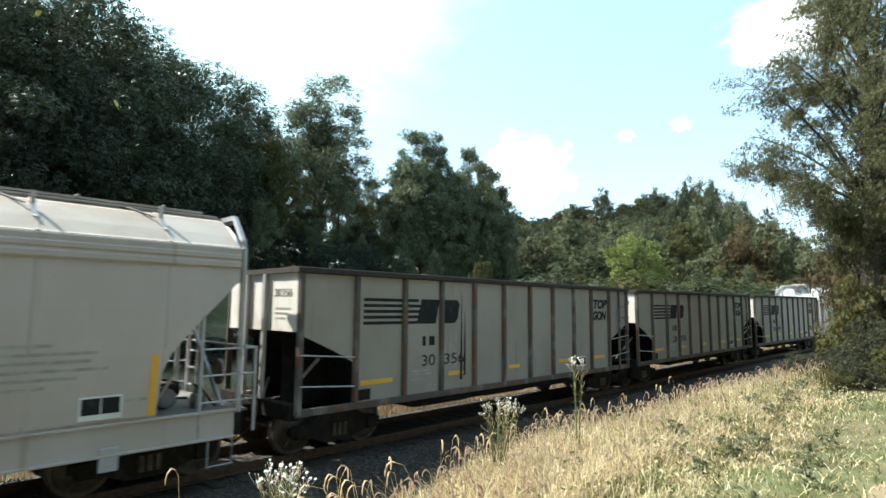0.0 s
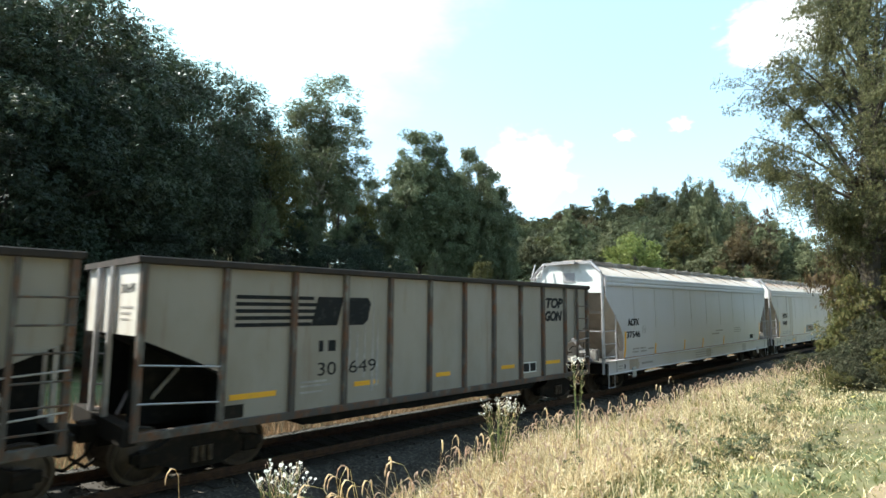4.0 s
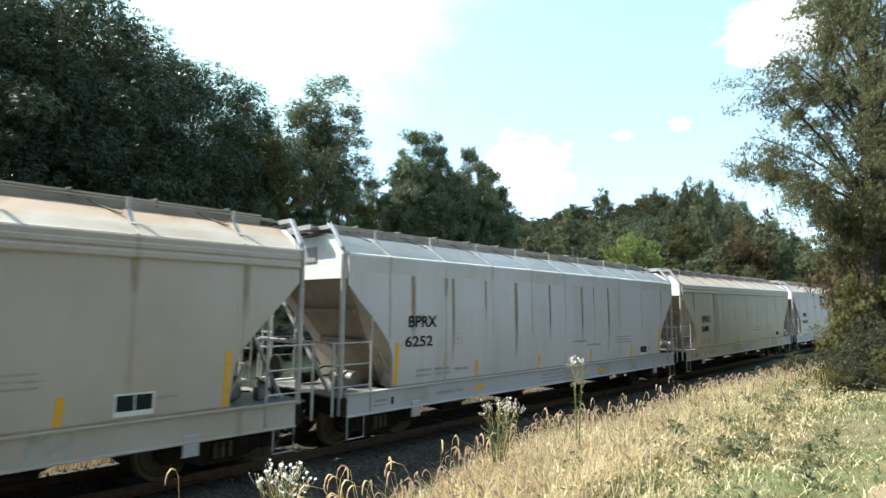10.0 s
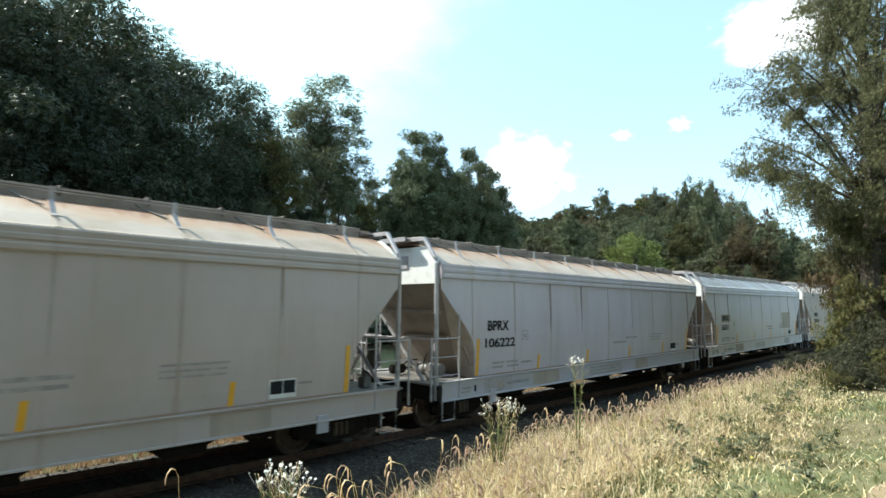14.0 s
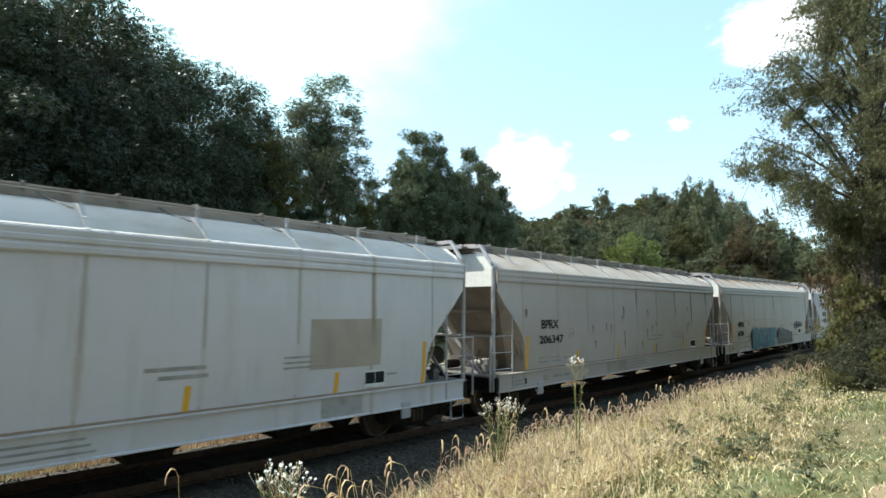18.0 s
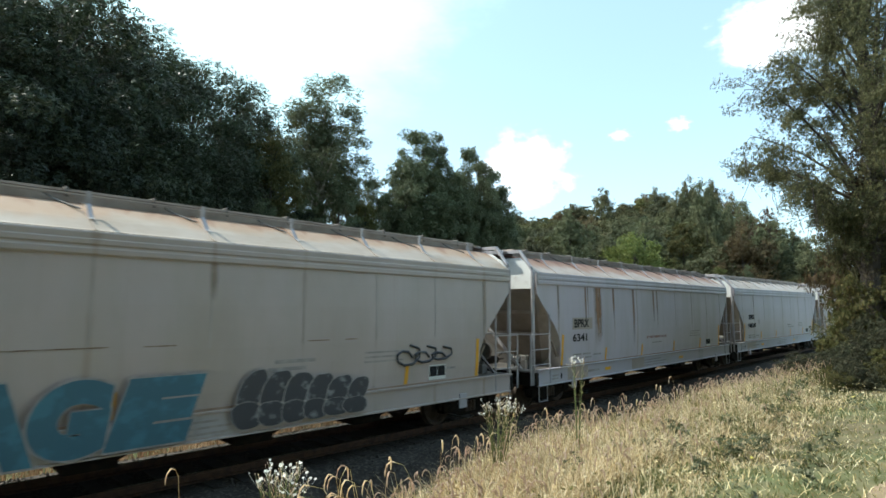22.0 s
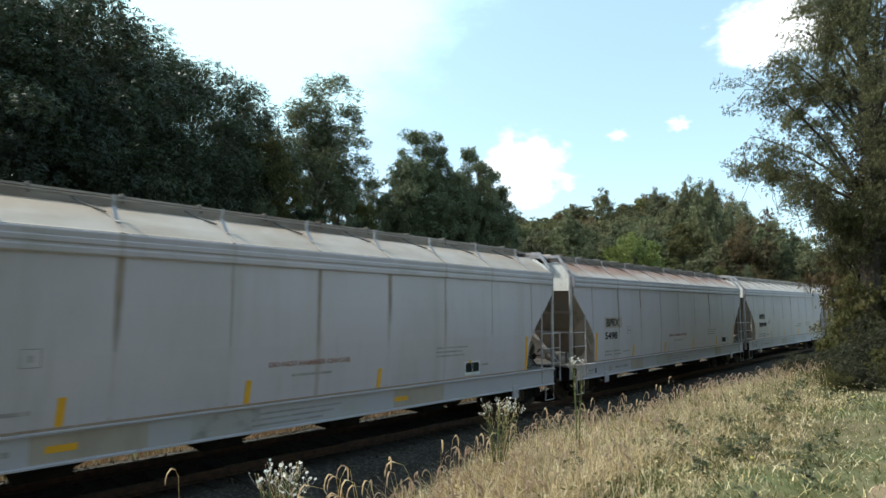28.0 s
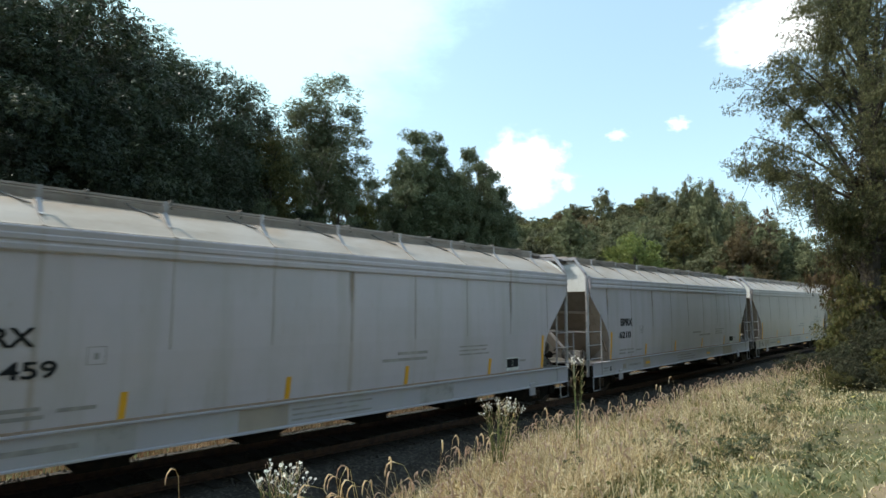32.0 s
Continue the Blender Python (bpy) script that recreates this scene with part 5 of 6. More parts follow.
def wood(rng, height, low, rx, clumps, base=0.32, lean=0.0, limbs=14):
    s = Shape()
    pts, rad = [], []
    for k in range(8):
        t = k / 7
        pts.append((lean * t * t * height + 0.25 * math.sin(3 * t + rx), 0.25 * math.sin(4 * t + height), -0.3 + t * height * 0.86))
        rad.append(base * (1 - t) ** 0.8 + 0.04)
    rad[0] *= 1.35
    s.tube(pts, rad, 8)
    for k in rng.choice(len(clumps), min(limbs, len(clumps)), replace=False):
        c = Vector(clumps[k])
        t = min(0.9, max(0.18, (c.z - 0.35 * math.hypot(c.x, c.y)) / height))
        i = min(6, int(t * 7))
        a = Vector(pts[i]).lerp(Vector(pts[i + 1]), t * 7 - i)
        m = a.lerp(c, 0.5) + Vector((0, 0, 0.08 * height * rng.random()))
        r0 = rad[i] * 0.5
        s.tube([a, a.lerp(m, 0.6), m, c], [r0, r0 * 0.75, r0 * 0.5, 0.025], 5)
    return s


def make_tree(name, seed, height, low, rx, n, per, size, material, bark=BARK, shape=1.0, ragged=0.3, hollow=0.45, droop=0.2, clump=0.22, base=0.32, limbs=14, lean=0.0):
    rng = np.random.default_rng(seed)
    c = crown_clumps(rng, n, height, low, rx, shape, ragged, hollow)
    r = rx * clump * rng.uniform(0.7, 1.4, n)
    c[:, 2] *= height / (c[:, 2] + 0.6 * r).max()
    q = leaf_quads(rng, c, r, per, size, np.array([0, 0, (height + low) / 2]), droop)
    tree = new(name)
    part("trunk", wood(rng, height, low, rx, c, base, lean, limbs), bark, tree, smooth=True)
    part("crown", indexed_mesh("crown", q, TRIO, material), material, tree)
    return tree, height


USED = set()


def plant_tree(proto, x, y, top, wide=1.0, turn=0.0, sink=0.2):
    """Set a tree or a copy of it at (x, y), its top at that height."""
    tree, h = proto
    z = float(ground(x, y)) - sink
    k = (top - z) / h
    m = Matrix.Translation((x, y, z)) @ Matrix.Rotation(turn, 4, "Z") @ Matrix.Diagonal((k * wide, k * wide, k, 1))
    if tree.name in USED:
        ob = copy_thing(tree, m)
    else:
        USED.add(tree.name)
        ob = tree
        ob.matrix_basis = m
    return ob


def build_woods():
    rng = random.Random(5)
    F = [make_tree("tree", 20 + i, 20, 2.0, 5.2, 100, 125, 0.36, LEAF_SKYLIT if i < 2 else LEAF_SHADED, shape=0.5 + 0.15 * i, ragged=0.25, hollow=0.65, clump=0.25) for i in range(4)]
    M = [make_tree("tree", 30 + i, 18, 1.5, 4.6, 120, 70, 0.4, (LEAF_MID, LEAF_OLIVE, LEAF_MID)[i], shape=0.8, ragged=0.35, clump=0.21) for i in range(3)]
    D = [make_tree("tree", 60 + i, 16, 1.0, 5.2, 56, 42, 0.85, m, ragged=0.3, clump=0.28, limbs=6) for i, m in enumerate((LEAF_RIDGE, LEAF_RIDGE_DARK, LEAF_OLIVE, LEAF_BROWN, LEAF_RIDGE))]
    lab = "broad dark green forest tree, light or shade in its colour, some added unseen"
    # the near wooded slope, and at y < 0 unseen trees added to block skylight: x, y, top, width
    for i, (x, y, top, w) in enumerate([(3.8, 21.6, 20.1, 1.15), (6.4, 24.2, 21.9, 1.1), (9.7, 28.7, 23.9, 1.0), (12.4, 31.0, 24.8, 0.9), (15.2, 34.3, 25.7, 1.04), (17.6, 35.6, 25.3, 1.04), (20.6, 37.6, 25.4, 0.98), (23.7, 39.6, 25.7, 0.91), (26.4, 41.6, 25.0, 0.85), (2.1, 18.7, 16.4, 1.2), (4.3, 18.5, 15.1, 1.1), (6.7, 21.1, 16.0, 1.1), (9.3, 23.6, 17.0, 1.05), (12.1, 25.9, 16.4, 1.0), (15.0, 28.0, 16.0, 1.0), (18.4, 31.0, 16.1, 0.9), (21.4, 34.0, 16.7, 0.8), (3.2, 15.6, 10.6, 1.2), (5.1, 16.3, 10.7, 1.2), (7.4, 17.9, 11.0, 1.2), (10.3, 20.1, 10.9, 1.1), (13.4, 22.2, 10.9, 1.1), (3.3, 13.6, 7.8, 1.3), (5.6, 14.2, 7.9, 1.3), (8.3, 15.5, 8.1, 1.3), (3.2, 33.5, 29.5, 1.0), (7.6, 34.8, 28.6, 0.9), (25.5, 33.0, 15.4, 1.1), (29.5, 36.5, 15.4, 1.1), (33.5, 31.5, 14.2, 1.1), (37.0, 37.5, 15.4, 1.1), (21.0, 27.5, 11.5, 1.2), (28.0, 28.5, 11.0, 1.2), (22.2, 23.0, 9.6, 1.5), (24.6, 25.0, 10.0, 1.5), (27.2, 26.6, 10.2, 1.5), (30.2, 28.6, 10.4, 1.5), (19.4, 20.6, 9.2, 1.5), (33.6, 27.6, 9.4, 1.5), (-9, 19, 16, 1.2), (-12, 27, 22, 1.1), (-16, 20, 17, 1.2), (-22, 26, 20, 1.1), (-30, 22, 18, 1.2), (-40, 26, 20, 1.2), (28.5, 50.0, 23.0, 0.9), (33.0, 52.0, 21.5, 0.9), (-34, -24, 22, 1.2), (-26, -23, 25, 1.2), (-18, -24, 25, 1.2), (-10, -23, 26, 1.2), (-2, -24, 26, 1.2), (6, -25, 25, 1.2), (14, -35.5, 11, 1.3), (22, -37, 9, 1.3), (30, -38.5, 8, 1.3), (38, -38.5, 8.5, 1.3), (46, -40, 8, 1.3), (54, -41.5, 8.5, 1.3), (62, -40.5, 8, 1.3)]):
        # tall trees take the leaf with painted skylight, lower ones the shaded leaf
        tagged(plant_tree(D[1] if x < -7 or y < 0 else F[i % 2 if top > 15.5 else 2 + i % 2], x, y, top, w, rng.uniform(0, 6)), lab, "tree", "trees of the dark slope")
    # the lighter trees behind the line, from the slope to the valley
    for i, (k, x, y, top, w) in enumerate([(1, 24.4, 34.7, 20.3, 0.8), (0, 27.9, 38.5, 20.5, 0.7), (0, 21.3, 29.6, 13.9, 1.0), (2, 35.4, 39.7, 18.3, 0.8), (1, 41.6, 42.6, 20.0, 0.8), (0, 28.1, 32.6, 13.1, 1.0), (2, 33.9, 33.4, 13.2, 1.0), (0, 46.4, 43.9, 18.8, 0.9), (2, 39.9, 33.6, 12.5, 1.1), (0, 53.3, 40.2, 18.2, 1.0), (2, 57.9, 38.1, 16.7, 0.9), (0, 66.7, 39.9, 15.5, 0.9), (0, 43.8, 32.7, 10.9, 1.1), (1, 50.3, 31.6, 10.8, 1.1), (0, 74.1, 36.3, 12.4, 1.0), (1, 64.0, 26.0, 9.8, 0.9), (0, 56.7, 26.3, 8.6, 1.0), (1, 77.9, 20.2, 12.3, 0.8), (1, 81.9, 15.1, 12.2, 0.8), (0, 86.7, 12.9, 11.9, 0.8), (0, 68.0, 18.0, 8.5, 0.8), (2, 76.7, 11.5, 8.8, 0.9), (0, 107.0, 14.1, 13.2, 0.8), (1, 117.7, 12.2, 13.4, 0.8), (2, 43.5, 48.5, 17.5, 0.9), (0, 39.0, 50.0, 19.5, 0.9), (2, 47.5, 50.0, 19.0, 0.9), (0, 36.0, 44.0, 16.0, 0.9), (2, 57.0, 50.5, 20.0, 0.9), (0, 70.0, 48.0, 20.5, 0.9), (2, 78.0, 50.0, 19.0, 0.9), (0, 86.0, 52.0, 20.0, 0.9), (1, 95, 56, 20, 0.9), (2, 92.0, 36.0, 15.0, 1.0), (0, 104, 44, 17, 1.0), (2, 115, 38, 16, 1.0), (0, 118, 26, 14, 1.0), (1, 125, 18, 13, 1.0)]):
        tagged(plant_tree(M[k], x, y, top, w, rng.uniform(0, 6)), "leafy green tree beside the railway, some leaves turning", "tree", "trees behind the railway")
    tall = make_tree("sycamore_tree", 41, 24, 6.0, 4.3, 230, 110, 0.3, LEAF_MID, PALE_BARK, shape=0.5, ragged=0.36, hollow=0.1, clump=0.24, base=0.35, limbs=40)
    tagged(plant_tree(tall, 33.9, 40.7, 29.1, 1.3, 0.4), "tall open sycamore with pale limbs behind the railway", "tree")
    rnd = make_tree("broad_tree", 43, 22, 2.0, 6.0, 280, 90, 0.42, LEAF_MID, shape=0.9, ragged=0.25, clump=0.17, hollow=0.35)
    for x, y, top, w, t in ((51.4, 43.4, 27.3, 0.85, 0.9), (59.4, 42.4, 26.4, 0.75, 2.3), (63.4, 40.8, 23.8, 0.75, 4.0), (40.9, 45.6, 19.6, 0.95, 1.2), (45.0, 45.0, 19.7, 0.95, 5.2), (31.4, 40.0, 15.8, 0.95, 3.1), (52.8, 42.0, 25.3, 0.85, 0.3), (59.4, 39.4, 23.8, 0.7, 1.7), (62.6, 38.6, 20.8, 0.7, 2.9), (48.2, 42.9, 23.1, 0.7, 3.7), (55.3, 40.3, 21.8, 0.9, 4.4)):
        tagged(plant_tree(rnd, x, y, top, w, t), "broad rounded green tree behind the railway", "tree", "round trees")
    br = make_tree("maple_tree", 45, 11, 1.5, 4.2, 120, 70, 0.4, LEAF_BRIGHT, shape=0.7, ragged=0.25, clump=0.2, base=0.2)
    tagged(plant_tree(br, 68.0, 20.5, 12.9, 1.0, 0.3), "small rounded light green tree beside the railway", "tree")
    # the far ridge: its skyline as bearing and elevation in degrees from the meadow
    for k, x, y, top in [(3, 120.9, 20.5, 23.4), (0, 129.3, 27.6, 27.4), (1, 124.9, 16.6, 20.7), (0, 113.7, 27.1, 22.7), (2, 102.9, 27.6, 18.9), (1, 103.2, 32.4, 19.4), (4, 100.6, 37.9, 19.7), (1, 101.1, 43.6, 19.7), (0, 100.9, 50.0, 19.7), (2, 99.4, 56.0, 19.3), (1, 98.3, 61.1, 19.9), (3, 96.2, 16.2, 14.7), (0, 101.9, 14.1, 14.1), (4, 95.0, 20.1, 14.4), (1, 102.7, 10.7, 13.0), (0, 98.4, 6.9, 11.1), (2, 89.7, 28.2, 14.1), (0, 87.0, 33.9, 14.3), (1, 84.8, 38.0, 14.2), (4, 82.5, 41.7, 13.7), (0, 80.4, 44.9, 13.5), (1, 76.8, 46.5, 13.1), (1, 78.7, 50.5, 15.8)]:
        h = top - float(ground(x, y))
        tagged(plant_tree(D[k], x, y, top, min(1.5, 14 / h), rng.uniform(0, 6)), "woodland tree at the foot of the ridge", "tree", "trees of the far ridge")
    # out-of-view trees, added so that the far wagons mirror something dark
    for x, y, top in ((68, -13.5, 16), (77, -13, 18), (86, -13, 18), (96, -13, 18), (106, -13, 18)):
        tagged(plant_tree(D[1], x, y, top, 1.1, rng.uniform(0, 6)), "unseen meadow-side tree added to darken the far wagons", "tree", "trees on the meadow side")
    # the edge of the wood behind the near track, the wood's shade put into its leaf colour
    U = make_tree("tree", 71, 16, 0.6, 5.2, 70, 28, 1.0, LEAF_SHADED, ragged=0.3, clump=0.26, limbs=6)
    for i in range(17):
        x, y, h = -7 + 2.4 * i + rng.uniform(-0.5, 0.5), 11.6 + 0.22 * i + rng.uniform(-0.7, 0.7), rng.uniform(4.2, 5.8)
        tagged(plant_tree(U, x, y, float(ground(x, y)) + h, 1.7 * 5 / h, rng.uniform(0, 6)), "leafy young tree with the wood's shade in its colour", "tree", "young trees at the wood's edge")
    # low growth along the foot of the trees
    for i in range(46):
        x = 33 + 1.9 * i + rng.uniform(-0.8, 0.8)
        y = float(np.interp(x, TP[:, 0], TP[:, 1])) + rng.uniform(11.0, 15.0)
        h = rng.uniform(4.0, 6.5)
        tagged(plant_tree(D[rng.choice((1, 1, 2, 1))], x, y, float(ground(x, y)) + h, 1.9 * 5.5 / h, rng.uniform(0, 6)), "low leafy thicket tree beyond the track", "tree", "thicket beyond the track")
    line = [(51.3, 9.3), (54.3, 9.1), (58.3, 10.2), (61.6, 11.5), (63.5, 10.6), (67.2, 11.7), (70.2, 11.8), (73.3, 10.7), (75.1, 9.3), (77.4, 7.9), (78.8, 5.9), (81.2, 4.8)]
    for i in range(150):
        b = rng.uniform(line[0][0], line[-1][0])
        e = float(np.interp(b, [p[0] for p in line], [p[1] for p in line]))
        t = 1.0 if i % 3 == 0 else rng.uniform(0.35, 0.95)
        r = 125 + 100 * t + rng.uniform(-12, 12)
        x, y, top = r * math.sin(radians(b)), -11.2 + r * math.cos(radians(b)), 3 + r * math.tan(radians((e - 0.5) * (0.35 + 0.65 * t)))
        if float(off_track(x, y)[0]) < 14:
            continue
        h = top - float(ground(x, y))
        h = min(max(h, 7.5), 17.0) + rng.uniform(-1.5, 1.5)
        top = h + float(ground(x, y))
        kind = 3 if 73.5 < b < 76.5 and t < 0.8 else rng.choice((0, 1, 1, 2, 4, 3, 2, 1, 0, 4))
        tagged(plant_tree(D[kind], x, y, top, rng.uniform(0.85, 1.15) * 14 / h, rng.uniform(0, 6)), "distant woodland tree on the ridge", "tree", "trees of the far ridge")


def build_right_tree():
    """The big drooping locust beside the path, and the undergrowth at its foot."""
    rng = np.random.default_rng(77)
    h = 17.5
    tree = new("locust_tree")
    w, c, r = Shape(), [], []
    stem = [Vector((0.25 * math.sin(0.5 * z) + 0.02 * z, 0.2 * math.sin(0.4 * z + 1), z - 0.3)) for z in np.linspace(0, h - 1, 12)]
    w.tube(stem, [0.34 * (1 - k / 13) ** 0.9 + 0.03 for k in range(12)], 8)
    for k in range(46):
        z = 5.2 + 11.3 * ((k + rng.random()) / 46)
        reach = float(np.interp(z, [5.2, 6.8, 8.2, 10.5, 12.5, 14.5, 17], [1.2, 3.2, 4.9, 4.2, 2.9, 2.0, 1.0])) * rng.uniform(0.75, 1.08)
        b = 2.4 * k + rng.uniform(-0.4, 0.4)
        out, across = Vector((math.cos(b), math.sin(b), 0)), Vector((-math.sin(b), math.cos(b), 0))
        low = z * rng.uniform(0.6, 0.82)
        f = low / (h - 1) * 11
        root, tip = stem[min(11, int(f))], out * reach + Vector((0, 0, z + rng.uniform(-0.6, 0.6)))
        limb = [root.lerp(tip, t) + across * (0.35 * math.sin(3 * t + k) * t) + Vector((0, 0, (tip.z - root.z) * 0.45 * (t - t ** 2.4))) for t in (0.0, 0.2, 0.4, 0.6, 0.8, 1.0)]
        w.tube(limb, [0.075, 0.06, 0.046, 0.032, 0.02, 0.008], 5)
        # twigs with feathery sprays that droop towards their ends
        for q in range(17):
            t = rng.uniform(0.3, 0.999)
            i0 = min(4, int(t * 5))
            p = limb[i0].lerp(limb[i0 + 1], t * 5 - i0)
            side = out * rng.uniform(-0.3, 0.9) + across * rng.uniform(-1, 1) + Vector((0, 0, rng.uniform(-0.2, 0.5)))
            ln = rng.uniform(0.5, 1.4)
            twig = [p, p + side * ln * 0.5 + Vector((0, 0, 0.12)), p + side * ln - Vector((0, 0, rng.uniform(0.1, 0.6)))]
            w.tube(twig, [0.016, 0.011, 0.006], 4)
            for u in (0.5, 1.0):
                c.append(tuple(twig[0].lerp(twig[2], u) + Vector((0, 0, 0.08 * (1 - u)))))
                r.append(rng.uniform(0.26, 0.5))
    c, r = np.array(c), np.array(r)
    q = leaf_quads(rng, c, r, 54, 0.125, np.array([0, 0, 10.0]), 0.65, 0.7)
    part("trunk", w, BARK, tree, smooth=True)
    part("crown", indexed_mesh("crown", q, TRIO, LEAF_LOCUST), LEAF_LOCUST, tree, "drooping olive green foliage")
    # the brown vine that climbs the trunk
    g = np.stack([rng.normal(size=150) * 0.55 + 0.3, rng.normal(size=150) * 0.55, rng.uniform(1.0, 9.5, 150)], -1)
    q = leaf_quads(rng, g, rng.uniform(0.25, 0.5, 150), 46, 0.13, np.array([0, 0, 5.0]), 0.6, 0.8)
    part("climbing_vine", indexed_mesh("climbing_vine", q, TRIO, LEAF_VINE), LEAF_VINE, tree, "brown climbing vine leaves")
    # vines that hang under the limbs
    v = Shape()
    for k in range(240):
        p = c[rng.integers(len(c))]
        if p[2] > 9:
            continue
        ln = rng.uniform(0.8, 2.4)
        v.tube([(p[0], p[1], p[2]), (p[0] + rng.normal() * 0.15, p[1] + rng.normal() * 0.15, p[2] - ln * 0.6), (p[0] + rng.normal() * 0.2, p[1] + rng.normal() * 0.2, p[2] - ln)], 0.009, 4)
    part("hanging_vines", v, BARK, tree, "thin hanging brown vines")
    x, y = 25.4, -8.5
    tree.matrix_basis = Matrix.Translation((x, y, float(ground(x, y)) - 0.2)) @ Matrix.Rotation(0.6, 4, "Z")
    tagged(tree, "tall drooping locust tree with hanging vines beside the path", "tree")
    bush = []
    for i, m in enumerate((LEAF_OLIVE, LEAF_BACKLIT, LEAF_BROWN)):
        cc = crown_clumps(rng, 60, 3.6, 0.2, 1.7, 0.6, 0.4, 0.2)
        qq = leaf_quads(rng, cc, rng.uniform(0.3, 0.6, 60), 44, 0.25, np.array([0, 0, 1.5]), 0.4)
        ob = new("shrub")
        s = Shape()
        for k in range(7):
            e = cc[k * 7]
            s.tube([(0.1 * k - 0.3, 0, -0.2), (e[0] * 0.5, e[1] * 0.5, e[2] * 0.6), tuple(e)], [0.04, 0.025, 0.01], 5)
        part("branchwork", s, BARK, ob)
        part("foliage", indexed_mesh("foliage", qq, TRIO, m), m, ob)
        bush.append((ob, 3.6))
    rr = random.Random(9)
    for i, (k, x, y, top, w) in enumerate([(0, 24.5, -8.1, 4.3, 0.75), (0, 26.5, -7.8, 5.4, 0.6), (2, 28.0, -7.6, 7.2, 0.5), (0, 29.5, -7.5, 7.6, 0.5), (1, 27.0, -8.8, 5.5, 0.8), (0, 31.5, -7.2, 6.2, 0.6), (1, 23.6, -8.3, 2.6, 1.0), (2, 30.0, -9.0, 8.0, 0.7), (0, 34.0, -6.9, 5.6, 0.7), (0, 33.0, -9.5, 8.0, 0.9), (1, 23.6, -7.6, 1.45, 1.1), (0, 40, -6.2, 6, 0.8), (0, 25.2, -7.2, 1.5, 1.0), (1, 28.5, -6.6, 1.45, 1.2), (0, 22.2, -8.9, 1.7, 1.0), (0, 37.0, -8.0, 7.0, 0.9), (1, 32.0, -6.2, 1.5, 1.2)]):
        tagged(plant_tree(bush[k], x, y, top, w, rr.uniform(0, 6), 0.1), "tangled shady shrub under the tree", "shrub", "shrubs at the tree's foot")
    # low scrub that runs out from the tree into the meadow; the first two runs are added to darken shaded grass
    for i in range(18):
        x, y = 15.6 + 0.28 * i + rr.uniform(-0.3, 0.3), rr.uniform(-9.4, -7.9)
        tall = rr.uniform(0.3, 0.55) + 0.02 * i
        tagged(plant_tree(bush[i % 2], x, y, float(ground(x, y)) + tall, 0.75 / tall, rr.uniform(0, 6), 0.1), "low tangled brown and green scrub, some added to darken the meadow", "shrub", "low scrub")
    for i in range(16):
        x, y = 18.3 + 0.3 * i + rr.uniform(-0.3, 0.3), rr.uniform(-9.3, -8.0)
        tall = rr.uniform(0.35, 0.7) + 0.06 * i
        tagged(plant_tree(bush[i % 2], x, y, float(ground(x, y)) + tall, 0.9 / tall, rr.uniform(0, 6), 0.1), "low tangled brown and green scrub, some added to darken the meadow", "shrub", "low scrub")
    for i in range(22):
        x = 19.3 + 0.33 * i + rr.uniform(-0.3, 0.3)
        y = rr.uniform(-8.7, -6.0) if x > 21 else rr.uniform(-7.9, -6.1)
        tall = rr.uniform(0.25, 0.45) + 0.04 * (x - 19.3)
        tagged(plant_tree(bush[(1, 0, 1, 1)[i % 4]], x, y, float(ground(x, y)) + tall, 1.3 * (1.2 if tall > 0.9 else 0.8) / tall, rr.uniform(0, 6), 0.1), "low tangled brown and green scrub, some added to darken the meadow", "shrub", "low scrub")


build_woods()
build_right_tree()


# ---- meadow ----
def blades(rng, x, y, height, width, lean):
    """Bent blades of grass standing at x, y."""
    n = len(x)
    z = ground(x, y) - 0.02
    a = rng.uniform(0, 2 * np.pi, n)
    side = np.stack([np.cos(a), np.sin(a), 0 * a], -1)
    b = a + np.pi / 2 + rng.normal(size=n) * 0.3
    bend = np.stack([np.cos(b), np.sin(b), 0 * a], -1) * (height * lean * rng.uniform(0.2, 1.6, n))[:, None]
    p = np.stack([x, y, z], -1)
    up = np.stack([0 * a, 0 * a, height], -1)
    w = (width * rng.uniform(0.6, 1.3, n))[:, None] * side
    m = p + up * 0.55 + bend * 0.35
    t = p + up * rng.uniform(0.75, 1.0, (n, 1)) + bend
    return np.stack([p - w, p + w, m + w * 0.7, m - w * 0.7, t], 1)


BLADE = [(0, 1, 2), (0, 2, 3), (3, 2, 4)]


def brink(x):
    """The edge towards the track up to which the meadow grows thick."""
    return np.interp(x, [1, 3.2, 4.0, 4.9, 5.9, 7.9, 10, 13, 17, 22, 40], [-7.8, -6.95, -6.65, -6.35, -6.05, -5.85, -5.7, -5.65, -5.75, -6.4, -6.6])


